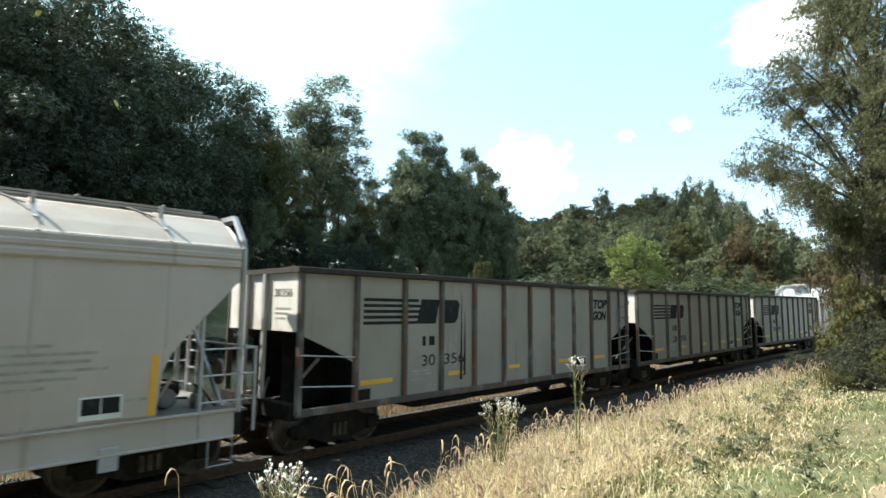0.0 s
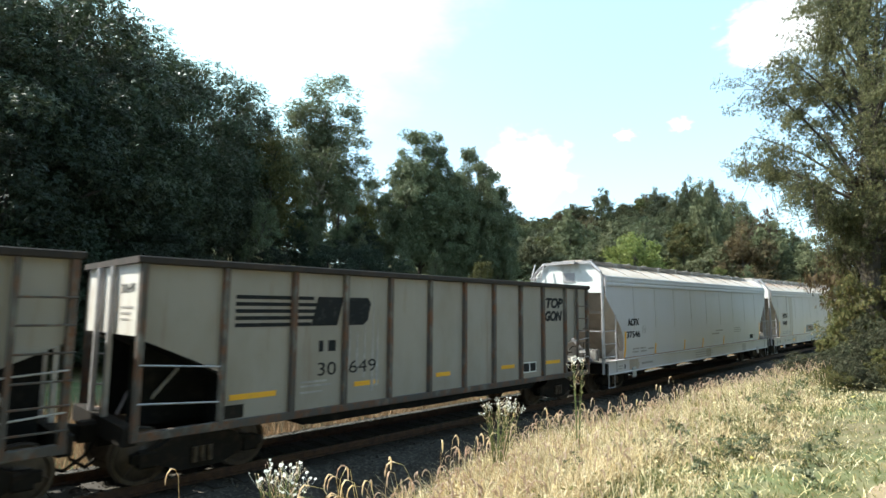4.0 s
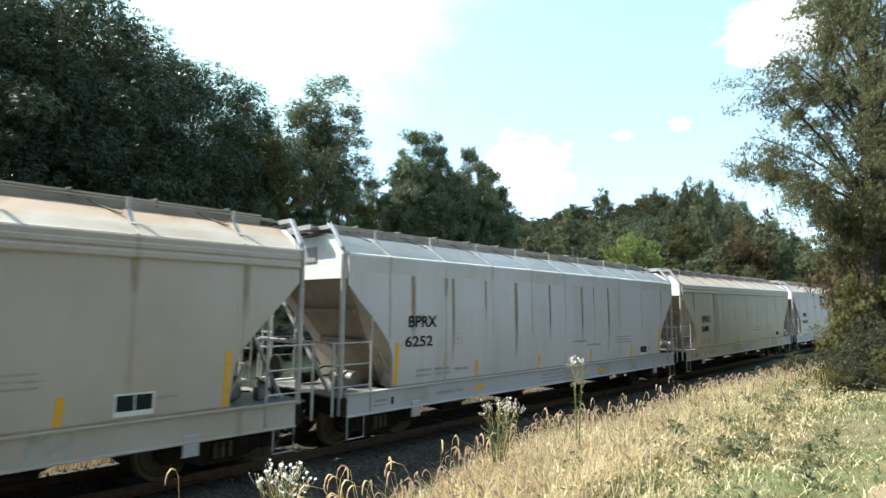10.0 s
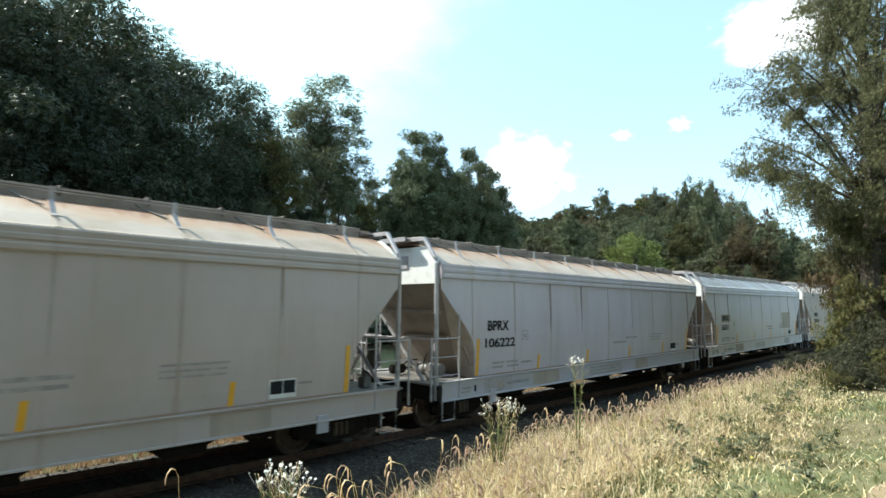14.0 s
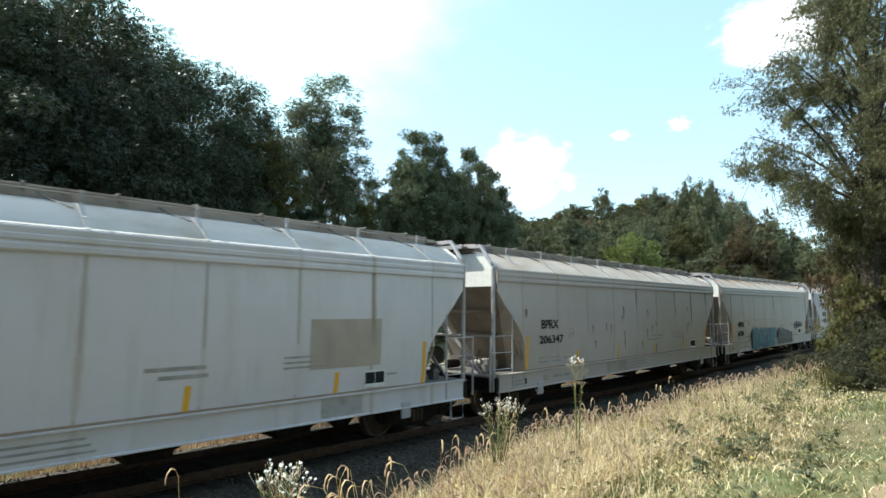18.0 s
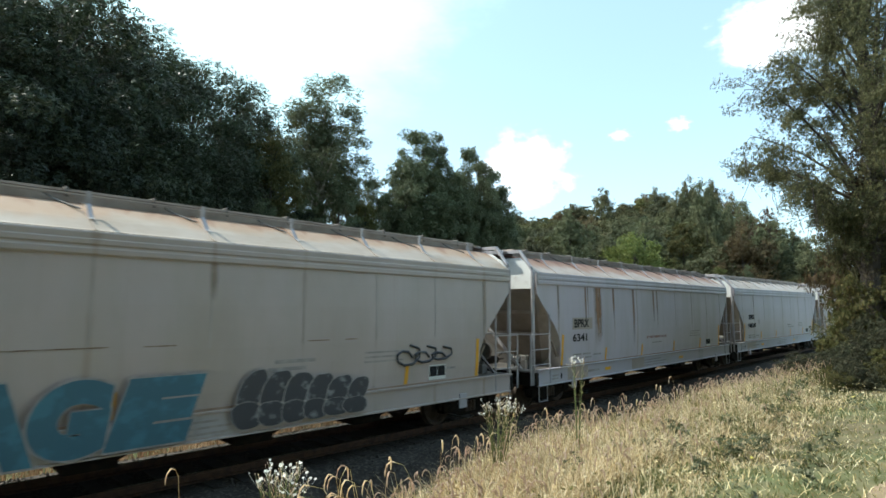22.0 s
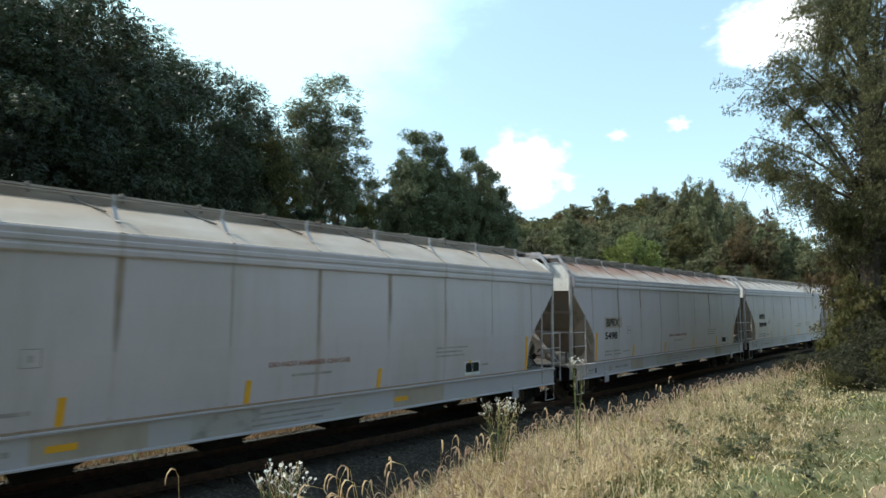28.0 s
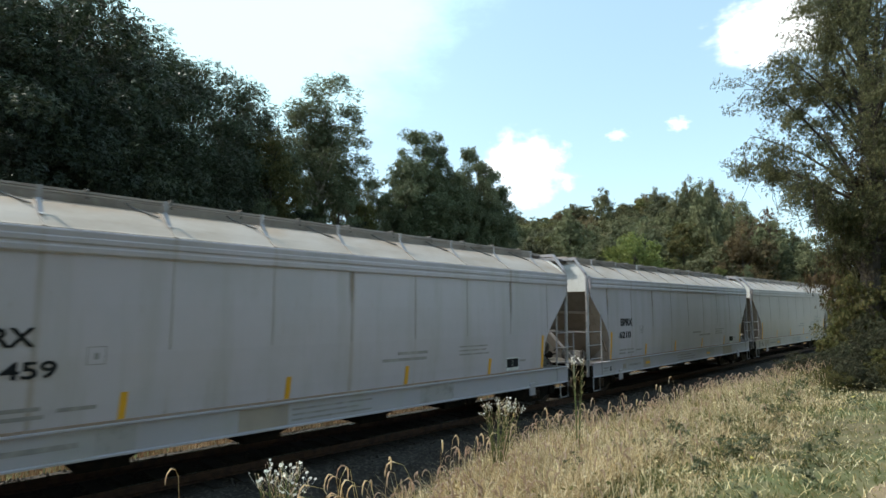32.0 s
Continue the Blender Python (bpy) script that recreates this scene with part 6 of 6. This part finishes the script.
def build_grass():
    rng = np.random.default_rng(3)

    def field(n, x0, x1, d0, d1, power=1.6):
        x = x0 + (x1 - x0) * rng.random(n) ** power
        d = rng.uniform(d0, d1, n)
        cy = np.interp(x, TP[:, 0], TP[:, 1])
        y = cy + d
        keep = (np.hypot(x, y + 11.2) > 2.6) & ((y > 0) | (y < brink(x) + rng.normal(size=n) * 0.12) | (d0 > -4.9))
        return x[keep], y[keep]

    def patchy(x, y, cut, scale=0.6, seed=0.0):
        v = np.array([noise.noise((a * scale, b * scale, seed)) for a, b in zip(x, y)])
        return v > cut

    def tufts(n, per, x0, x1, d0, d1, spread, power=1.6):
        """Blades that grow in tufts and lean outward from the tuft's heart."""
        cx, cy = field(n, x0, x1, d0, d1, power)
        size = rng.uniform(0.5, 1.5, len(cx))
        k = np.repeat(np.arange(len(cx)), per)
        off = rng.normal(size=(len(k), 2)) * spread * size[k][:, None]
        return cx[k] + off[:, 0], cy[k] + off[:, 1], size[k], k

    for n, per, tall, mat_, name, label, d0, d1 in ((2300, 26, 0.4, STRAW, "dry_grass", "tall sunlit straw-coloured dry grass on the bank", -9.2, -5.0), (1700, 26, 0.36, GREENBLADE, "green_grass", "green grass growing between the dry stalks", -10.2, -5.0)):
        x, y, size, k = tufts(n, per, 1.0, 36, d0, d1, 0.075)
        if mat_ is STRAW:
            thin = np.repeat(rng.random(len(x) // per), per) < np.interp(x, [8, 15], [1.0, 0.5])
            thin[-(len(x) % per or per):] = True
            x, y, size = x[thin], y[thin], size[thin]
        d, _ = off_track(x, y)
        lump = 1 + 0.6 * np.array([noise.noise((a * 0.9, b * 0.9, 2.0)) for a, b in zip(x, y)])
        h = rng.uniform(0.45, 1.0, len(x)) * tall * (0.6 + 0.4 * size) * lump * np.interp(d, [-10.2, -9.2, -8.2, -7, -5], [0.2, 0.3, 0.7, 1.0, 0.8])
        tagged(new(name, indexed_mesh(name, blades(rng, x, y, h, 0.0055, 0.95), BLADE, mat_)), label, "grass", kind="stuff")
    # the thick near edge of the bank
    x, y, size, k = tufts(620, 24, 2.2, 7.0, -8.3, -6.1, 0.07, 1.0)
    h = rng.uniform(0.4, 1.0, len(x)) * 0.4 * (0.6 + 0.4 * size)
    tagged(new("dry_grass", indexed_mesh("edge_grass", blades(rng, x, y, h, 0.0045, 1.0), BLADE, STRAW)), "thick straw-coloured dry grass at the bank's edge", "grass", kind="stuff")
    # fine low growth under the tufts
    x, y = field(60000, 1.0, 40, -12.0, -5.0)
    d, _ = off_track(x, y)
    h = rng.uniform(0.06, 0.26, len(x)) * np.interp(d, [-12, -9.6, -8, -5], [0.35, 0.4, 0.9, 1.0])
    k = rng.random(len(x)) < 0.5
    tagged(new("dry_grass", indexed_mesh("low_dry_grass", blades(rng, x[k], y[k], h[k], 0.007, 1.2), BLADE, STRAW)), "matted dry grass close to the ground", "grass", kind="stuff")
    k = ~k
    tagged(new("green_grass", indexed_mesh("low_green_grass", blades(rng, x[k], y[k], h[k], 0.008, 1.2), BLADE, GREENBLADE)), "short green grass close to the ground", "grass", kind="stuff")
    # short trodden grass all round the standing place
    x, y = rng.uniform(-14, 14, 16000), rng.uniform(-20, -7.2, 16000)
    keep = (np.abs(y + 10.7) > 0.5) & ((x < 2.5) | (y < -11.3))
    x, y = x[keep], y[keep]
    tagged(new("short_grass", indexed_mesh("short_grass", blades(rng, x, y, rng.uniform(0.04, 0.14, len(x)), 0.007, 1.0), BLADE, GREENBLADE)), "short trodden green meadow grass", "grass", kind="stuff")
    # broad weed leaves among the grass
    n = 7000
    x, y = field(n, 1.5, 34, -9.4, -5.0)
    p = np.stack([x, y, ground(x, y) + rng.uniform(0.05, 0.3, len(x))], -1)
    q = leaf_quads(rng, p, np.full(len(p), 0.03), 1, 0.04, np.array([0, 0, -50.0]), 0.1)
    tagged(new("weed_leaves", indexed_mesh("weed_leaves", q[::2], SPRIG, GREENBLADE)), "small green and yellowing weed leaves in the grass", "weeds", kind="stuff")
    tagged(new("dead_leaves", indexed_mesh("dead_leaves", q[1::2], SPRIG, STRAW)), "small dead straw-coloured leaves in the grass", "weeds", kind="stuff")
    x, y = field(52000, -8, 75, 2.9, 8.5, 1.5)
    tagged(new("dry_grass", indexed_mesh("far_dry_grass", blades(rng, x, y, rng.uniform(0.3, 0.75, len(x)), 0.012, 0.5), BLADE, TAN)), "sunlit dry grass beyond the track", "grass", kind="stuff")
    x, y = field(6000, 2.0, 40, -4.8, -3.5, 1.2)
    tagged(new("bank_grass", indexed_mesh("bank_grass", blades(rng, x, y, rng.uniform(0.15, 0.4, len(x)), 0.006, 0.7), BLADE, GREENBLADE)), "sparse weedy grass beside the ballast", "grass", kind="stuff")


def foxtail_shape(s, rng, x, y, height, reach, heading, head=0.085, thick=0.0075):
    """One bent stalk with its nodding bristly head; returns the head's own shape apart."""
    z = float(ground(x, y))
    dx, dy = math.cos(heading), math.sin(heading)
    pts = [Vector((x, y, z)), Vector((x + dx * reach * 0.15, y + dy * reach * 0.15, z + height * 0.6)), Vector((x + dx * reach * 0.55, y + dy * reach * 0.55, z + height * 0.95)), Vector((x + dx * reach * 0.85, y + dy * reach * 0.85, z + height))]
    s.tube(pts, [0.003, 0.0025, 0.002, 0.0018], 3)
    a = pts[-1]
    hp = [a, a + Vector((dx * head * 0.4, dy * head * 0.4, head * 0.12)), a + Vector((dx * head * 0.72, dy * head * 0.72, -head * 0.15)), a + Vector((dx * head * 0.86, dy * head * 0.86, -head * 0.6)), a + Vector((dx * head * 0.85, dy * head * 0.85, -head))]
    h = Shape().tube(hp, [thick * 0.45, thick * 0.9, thick, thick * 0.85, thick * 0.3], 5)
    return h


def build_foxtails():
    rng = random.Random(21)
    # those that stand out against the dark track: x, y, height, reach, heading in degrees
    singles = [(1.56, -7.3, 1.05, 0.1, 200)]
    for k in range(16):
        x = rng.uniform(2.2, 3.6)
        singles.append((x, -6.75 - 0.55 * (3.6 - x) - rng.uniform(0.0, 0.45), rng.uniform(0.55, 0.85), rng.uniform(0.15, 0.4), rng.choice((150, 170, 190, 210, 20)) + rng.uniform(-15, 15)))
    for k in range(34):
        x = 2.7 + 0.33 * k + rng.uniform(-0.12, 0.12)
        singles.append((x, float(brink(x)) + rng.uniform(-0.25, 0.22), rng.uniform(0.4, 0.78), rng.uniform(0.1, 0.32), rng.choice((10, 25, 160, 195, 350)) + rng.uniform(-15, 15)))
    for x, y, h, reach, head in singles:
        s = Shape()
        big = 0.08 if h > 1 else 0.1 if x < 3.6 else 0.14
        hd = foxtail_shape(s, rng, x, y, h, reach, radians(head), big, big * 0.08)
        ob = part("foxtail_grass", s, STRAW, None)
        part("seed_head", hd, SEED, ob, "nodding beige bristly seed head")
        tagged(ob, "dry foxtail grass stalk with a nodding seed head", "foxtail grass", "foxtails on the bank")
    st, hd = Shape(), Shape()
    for k in range(1500):
        x = 2.6 + 20 * rng.random() ** 1.5
        y = float(brink(x)) - 0.05 - abs(rng.gauss(0, 1.4))
        if math.hypot(x, y + 11.2) < 3.2 or y < -9:
            continue
        q = foxtail_shape(st, rng, x, y, rng.uniform(0.24, 0.5), rng.uniform(0.05, 0.2), rng.uniform(0, 6.28), rng.uniform(0.05, 0.1), 0.0075)
        hd.add(q.v, q.f)
    tagged(part("foxtail_stalks", st, STRAW), "dry foxtail stalks in the bank grass", "foxtail grass", kind="stuff")
    tagged(part("foxtail_heads", hd, SEED), "beige foxtail seed heads in the bank grass", "foxtail grass", kind="stuff")


def aster(x, y, top, spread, heads, seed, stems=9, lean=0.0):
    """A wild aster: upright stems, narrow leaves, and small white heads in a loose cluster."""
    rng = random.Random(seed)
    z = float(ground(x, y))
    plant = new("wild_aster")
    tips = []
    for k in range(stems):
        a, r = rng.uniform(0, 6.28), spread * math.sqrt(rng.random())
        tip = Vector((x + r * math.cos(a), y + r * math.sin(a), top - rng.uniform(0.02, 0.12) - 0.25 * r))
        foot = Vector((x + 0.08 * r * math.cos(a), y + 0.08 * r * math.sin(a), z))
        midp = foot.lerp(tip, 0.55) - Vector((0.1 * r * math.cos(a), 0.1 * r * math.sin(a), 0))
        s = Shape().tube([foot, midp, tip], [0.005, 0.004, 0.0025], 5)
        part("stem", s, STEM, plant)
        tips.append((midp, tip))
        buds = Shape()
        for j in range(5):
            p = midp.lerp(tip, 0.45 + 0.13 * j) + Vector((rng.gauss(0, 0.03), rng.gauss(0, 0.03), 0.02))
            buds.tube([midp.lerp(tip, 0.35 + 0.13 * j), p, p + Vector((0, 0, 0.014))], [0.0012, 0.0015, 0.0045], 5)
        part("buds", buds, SEED, plant, "small beige buds")
        lf = Shape()
        for j in range(9):
            p = foot.lerp(tip, 0.18 + 0.08 * j)
            b = rng.uniform(0, 6.28)
            e = p + Vector((math.cos(b) * 0.085, math.sin(b) * 0.085, 0.03))
            w = Vector((-math.sin(b), math.cos(b), 0)) * 0.008
            m = p.lerp(e, 0.5)
            lf.add([p, m + w, e, m - w], [(0, 1, 2, 3)])
        part("leaves", lf, GREENBLADE, plant)
    for k in range(heads):
        midp, tip = rng.choice(tips)
        p = tip + Vector((rng.gauss(0, 0.035), rng.gauss(0, 0.035), rng.gauss(0, 0.035)))
        h = Shape()
        n = Vector((rng.gauss(0, 0.5), rng.gauss(0, 0.5), 1)).normalized()
        u = n.orthogonal().normalized()
        v = n.cross(u)
        R = rng.uniform(0.013, 0.019)
        for j in range(9):
            b = 2 * math.pi * j / 9
            d, t = u * math.cos(b) + v * math.sin(b), (u * -math.sin(b) + v * math.cos(b)) * R * 0.28
            h.add([p, p + d * R * 0.6 + t, p + d * R + n * 0.002, p + d * R * 0.6 - t], [(0, 1, 2, 3)])
        h.tube([p - n * 0.009, p + n * 0.002], [0.003, 0.004], 6)
        h.tube([tip - Vector((0, 0, 0.06)), p - n * 0.009], 0.0013, 4)
        part("flower_head", h, PETAL, plant, "small white flower head")
    tagged(plant, "wild aster with small white flower heads on the bank", "wildflower", "asters on the bank")


def build_path():
    """The trodden strip along the meadow, and low weeds beside it."""
    s = Shape()
    rng = random.Random(6)
    rows = []
    for k in range(76):
        x = -7.7 + 0.45 * k
        mid = -10.7 + 0.12 * math.sin(x * 0.6)
        half = 0.42 + 0.1 * math.sin(x * 1.3 + 1) + 0.05 * rng.random()
        row = []
        for j in range(7):
            y = mid + half * (j / 3 - 1)
            row.append((x, y, float(ground(x, y)) + (0.022 if 0 < j < 6 else -0.01)))
        rows.append(row)
    v = [p for r in rows for p in r]
    s.add(v, [(i * 7 + j, i * 7 + 7 + j, i * 7 + 8 + j, i * 7 + 1 + j) for i in range(75) for j in range(6)])
    tagged(part("path", s, DIRT, None, smooth=True), "trodden reddish bare soil path through the meadow", "path", kind="structure")
    g = np.random.default_rng(12)
    cx, cy = g.uniform(3.5, 24, 60), g.uniform(-10.2, -7.4, 60)
    keep = np.hypot(cx, cy + 11.2) > 3.2
    cx, cy = cx[keep], cy[keep]
    c = np.stack([cx, cy, ground(cx, cy) + 0.16], -1)
    q = leaf_quads(g, c, g.uniform(0.12, 0.24, len(c)), 40, 0.06, np.array([8.0, -9.0, -20.0]), 0.1)
    tagged(new("weed_clumps", indexed_mesh("weed_clumps", q, SPRIG, LEAF_MID)), "low dark green broad-leaved weeds in the meadow", "weeds", kind="stuff")


build_path()
build_grass()
build_foxtails()
aster(2.52, -6.88, 1.72, 0.24, 64, 1, 22)
aster(5.47, -6.82, 1.95, 0.3, 60, 2, 22)
aster(6.44, -7.35, 2.42, 0.09, 14, 3, 5)


def fallen_leaves():
    rng = random.Random(14)
    me = Shape().add([(-0.04, 0, 0.006), (-0.01, 0.024, 0), (0.02, 0.019, 0.003), (0.045, 0, 0.01), (0.02, -0.019, 0.003), (-0.01, -0.024, 0), (0, 0, -0.006)], [(0, 1, 6), (1, 2, 6), (2, 3, 6), (3, 4, 6), (4, 5, 6), (5, 0, 6)]).tube([(-0.04, 0, 0.006), (-0.07, 0.004, 0.01)], 0.0015, 4).mesh("fallen_leaf")
    for x, y in ((9.4, -9.35), (9.9, -9.5), (10.6, -9.6), (8.9, -9.7), (11.6, -9.3), (12.4, -9.5), (6.4, -8.7), (9.0, -8.2), (7.4, -9.1), (13.6, -9.2)):
        ob = part("fallen_leaf", me, FALLEN, place=Matrix.Translation((x, y, float(ground(x, y)) + 0.05)) @ pose(0, 0, 0, rng.uniform(-20, 20), rng.uniform(-20, 20), rng.uniform(0, 360)))
        tagged(ob, "yellow fallen leaf lying on the short grass", "leaf", "fallen leaves")


fallen_leaves()

# ---- clouds ----
def cloud_mat(seed, thick=1.0):
    m = bpy.data.materials.new("cloud")
    m.use_nodes = True
    nt = m.node_tree
    n, l = nt.nodes, nt.links
    n.remove(n["Principled BSDF"])
    co = n.new("ShaderNodeTexCoord")
    noi = n.new("ShaderNodeTexNoise")
    noi.inputs["Scale"].default_value, noi.inputs["Detail"].default_value, noi.inputs["Roughness"].default_value = 2.2, 8, 0.55
    off = n.new("ShaderNodeVectorMath")
    off.inputs[1].default_value = (seed, seed * 0.37, 0)
    l.new(co.outputs["Object"], off.inputs[0])
    l.new(off.outputs["Vector"], noi.inputs["Vector"])
    ln = n.new("ShaderNodeVectorMath")
    ln.operation = "LENGTH"
    l.new(co.outputs["Object"], ln.inputs[0])
    s1 = n.new("ShaderNodeMath")
    s1.operation = "MULTIPLY_ADD"
    s1.inputs[1].default_value, s1.inputs[2].default_value = -0.8, 0.58
    l.new(ln.outputs["Value"], s1.inputs[0])
    s2 = n.new("ShaderNodeMath")
    l.new(noi.outputs["Fac"], s2.inputs[0])
    l.new(s1.outputs["Value"], s2.inputs[1])
    rg = n.new("ShaderNodeMapRange")
    rg.interpolation_type = "SMOOTHSTEP"
    rg.inputs["From Min"].default_value, rg.inputs["From Max"].default_value = 0.38, 0.84
    l.new(s2.outputs["Value"], rg.inputs["Value"])
    rg.inputs["To Max"].default_value = thick
    em, tr, mx = n.new("ShaderNodeEmission"), n.new("ShaderNodeBsdfTransparent"), n.new("ShaderNodeMixShader")
    em.inputs["Color"].default_value, em.inputs["Strength"].default_value = (0.97, 0.985, 1.0, 1), 1.25
    l.new(rg.outputs["Result"], mx.inputs["Fac"])
    l.new(tr.outputs["BSDF"], mx.inputs[1])
    l.new(em.outputs["Emission"], mx.inputs[2])
    l.new(mx.outputs["Shader"], n["Material Output"].inputs["Surface"])
    return m


CLOUDS = []


def cloud(centre, drift, w, h, seed, thick=1.0):
    g = Shape()
    g.add([(-1, -1, 0), (1, -1, 0), (1, 1, 0), (-1, 1, 0)], [(0, 1, 2, 3)])
    me = g.mesh("cloud")
    ob = part("cloud", me, cloud_mat(seed, thick))
    ob.scale = (w, h, 1)
    ob.visible_shadow = False
    tagged(ob, "soft white cumulus cloud drifting in the sky", "cloud", "clouds", "structure")
    CLOUDS.append((ob, Vector(centre), Vector(drift)))


def thin_cloud():
    """A thin cloud high overhead on the sun's side: its soft shade lies on the ridge first and drifts up the valley to the meadow."""
    m = bpy.data.materials.new("thin cloud")
    m.use_nodes = True
    n, l = m.node_tree.nodes, m.node_tree.links
    n.remove(n["Principled BSDF"])
    co, ln, noi = n.new("ShaderNodeTexCoord"), n.new("ShaderNodeVectorMath"), n.new("ShaderNodeTexNoise")
    ln.operation = "LENGTH"
    noi.inputs["Scale"].default_value, noi.inputs["Detail"].default_value = 3.0, 4
    l.new(co.outputs["Object"], ln.inputs[0])
    l.new(co.outputs["Object"], noi.inputs["Vector"])
    q = n.new("ShaderNodeMath")
    q.operation = "MULTIPLY_ADD"
    q.inputs[1].default_value = 0.3
    l.new(noi.outputs["Fac"], q.inputs[0])
    l.new(ln.outputs["Value"], q.inputs[2])
    rg = n.new("ShaderNodeMapRange")
    rg.interpolation_type = "SMOOTHSTEP"
    rg.inputs["From Min"].default_value, rg.inputs["From Max"].default_value = 1.0, 0.35
    rg.inputs["To Max"].default_value = 0.5
    l.new(q.outputs["Value"], rg.inputs["Value"])
    tr, wh, mx = n.new("ShaderNodeBsdfTransparent"), n.new("ShaderNodeBsdfTranslucent"), n.new("ShaderNodeMixShader")
    wh.inputs["Color"].default_value = (0.9, 0.9, 0.9, 1)
    l.new(rg.outputs["Result"], mx.inputs["Fac"])
    l.new(tr.outputs["BSDF"], mx.inputs[1])
    l.new(wh.outputs["BSDF"], mx.inputs[2])
    l.new(mx.outputs["Shader"], n["Material Output"].inputs["Surface"])
    ob = part("cloud", Shape().add([(-1, -1, 0), (1, -1, 0), (1, 1, 0), (-1, 1, 0)], [(0, 1, 2, 3)]).mesh("thin_cloud"), m)
    ob.scale = (190, 190, 1)
    return tagged(ob, "thin white cloud drifting before the sun", "cloud", "clouds", "structure")


THIN_CLOUD = thin_cloud()


def drift_clouds():
    walk(THIN_CLOUD, [(t, look(Vector((235 - 7.0 * t, 95 - 3.0 * t, 0)) + SUN_DIR * 700, Vector((235 - 7.0 * t, 95 - 3.0 * t, 0)))) for t in (0.0, 16.0, 32.0)])
    for ob, c, d in CLOUDS:
        walk(ob, [(t, look(c + d * t, EYE)) for t in (0.0, 16.0, 32.0)])

cloud((2405, 450, 1095), (-0.363, 1.546, 0.408), 310, 185, 1.0)
cloud((1949, 1390, 608), (-0.179, 0.247, 0.008), 260, 200, 4.0)
cloud((2246, 833, 758), (-0.093, 0.245, 0.107), 60, 40, 7.0, 0.35)
cloud((2164, 1028, 733), (-0.498, 1.018, 0.102), 60, 36, 9.0, 0.3)


# leaves that come down past the train: times and places on the way
FALLS = [
    [(0, 0.59, -7.04, 4.82), (0.2, 0.62, -7.04, 4.42), (0.5, 0.65, -7.05, 3.86), (0.8, 0.55, -7.03, 3.33)],
    [(0, 1.14, -6.74, 4.46), (0.2, 1.17, -6.75, 4.29), (0.5, 1.06, -6.72, 3.73), (1.2, 0.82, -6.67, 2.68)],
    [(2.0, 1.22, -6.97, 4.17), (2.2, 1.36, -7.01, 3.95), (2.5, 1.29, -6.99, 3.52), (2.8, 1.35, -7.01, 3.02), (3.0, 1.39, -7.02, 2.77), (3.5, 1.67, -7.13, 2.06)],
    [(2.5, 0.78, -7.07, 3.89), (2.8, 0.66, -7.05, 3.46)],
    [(5.8, 4.12, -9.38, 5.27), (6.0, 4.22, -9.62, 4.71), (6.2, 4.29, -9.85, 4.18)],
]
LEAVES = []


def falling_leaf(way):
    s = Shape()
    s.add([(-0.028, 0, 0.004), (-0.008, 0.016, 0), (0.012, 0.013, 0.002), (0.03, 0, 0.006), (0.012, -0.013, 0.002), (-0.008, -0.016, 0), (0, 0, -0.004)], [(0, 1, 6), (1, 2, 6), (2, 3, 6), (3, 4, 6), (4, 5, 6), (5, 0, 6)])
    s.tube([(-0.028, 0, 0.004), (-0.05, 0.003, 0.008)], 0.0012, 4)
    dark = way[0][0] > 5
    ob = part("falling_leaf", s, LEAF_SILHOUETTE if dark else FALLEN)
    tagged(ob, "small leaf fluttering down, its silhouette put into the colour" if dark else "small yellow autumn leaf fluttering down", "leaf", "falling leaves", "structure")
    LEAVES.append((ob, way))


for way in FALLS:
    falling_leaf(way)


def drop_leaves():
    rng = random.Random(8)
    for ob, way in LEAVES:
        (t0, *a), (t1, *b) = way[0], way[-1]
        v = (Vector(b) - Vector(a)) / (t1 - t0)
        end = float(ground(b[0], b[1])) + 0.3
        t2 = t1 + (b[2] - end) / max(0.3, -v.z)
        pts = [(t, Vector(p)) for t, *p in way]
        if t0 > 0:
            pts.insert(0, (0.0, Vector(a) + Vector((0, 0, min(9.0, -v.z * t0)))))
        last = Vector((*(Vector(b) + v * (t2 - t1)).xy, end))
        pts += [(t2, last), (32.0, last)]
        rows, turn = [], [rng.uniform(0, 360) for _ in range(3)]
        for k, (t, p) in enumerate(pts):
            if k < len(pts) - 1:
                turn = [r + rng.uniform(-50, 50) for r in turn]
            rows.append((t, Matrix.Translation(p) @ pose(0, 0, 0, *turn)))
        walk(ob, rows)


motions()
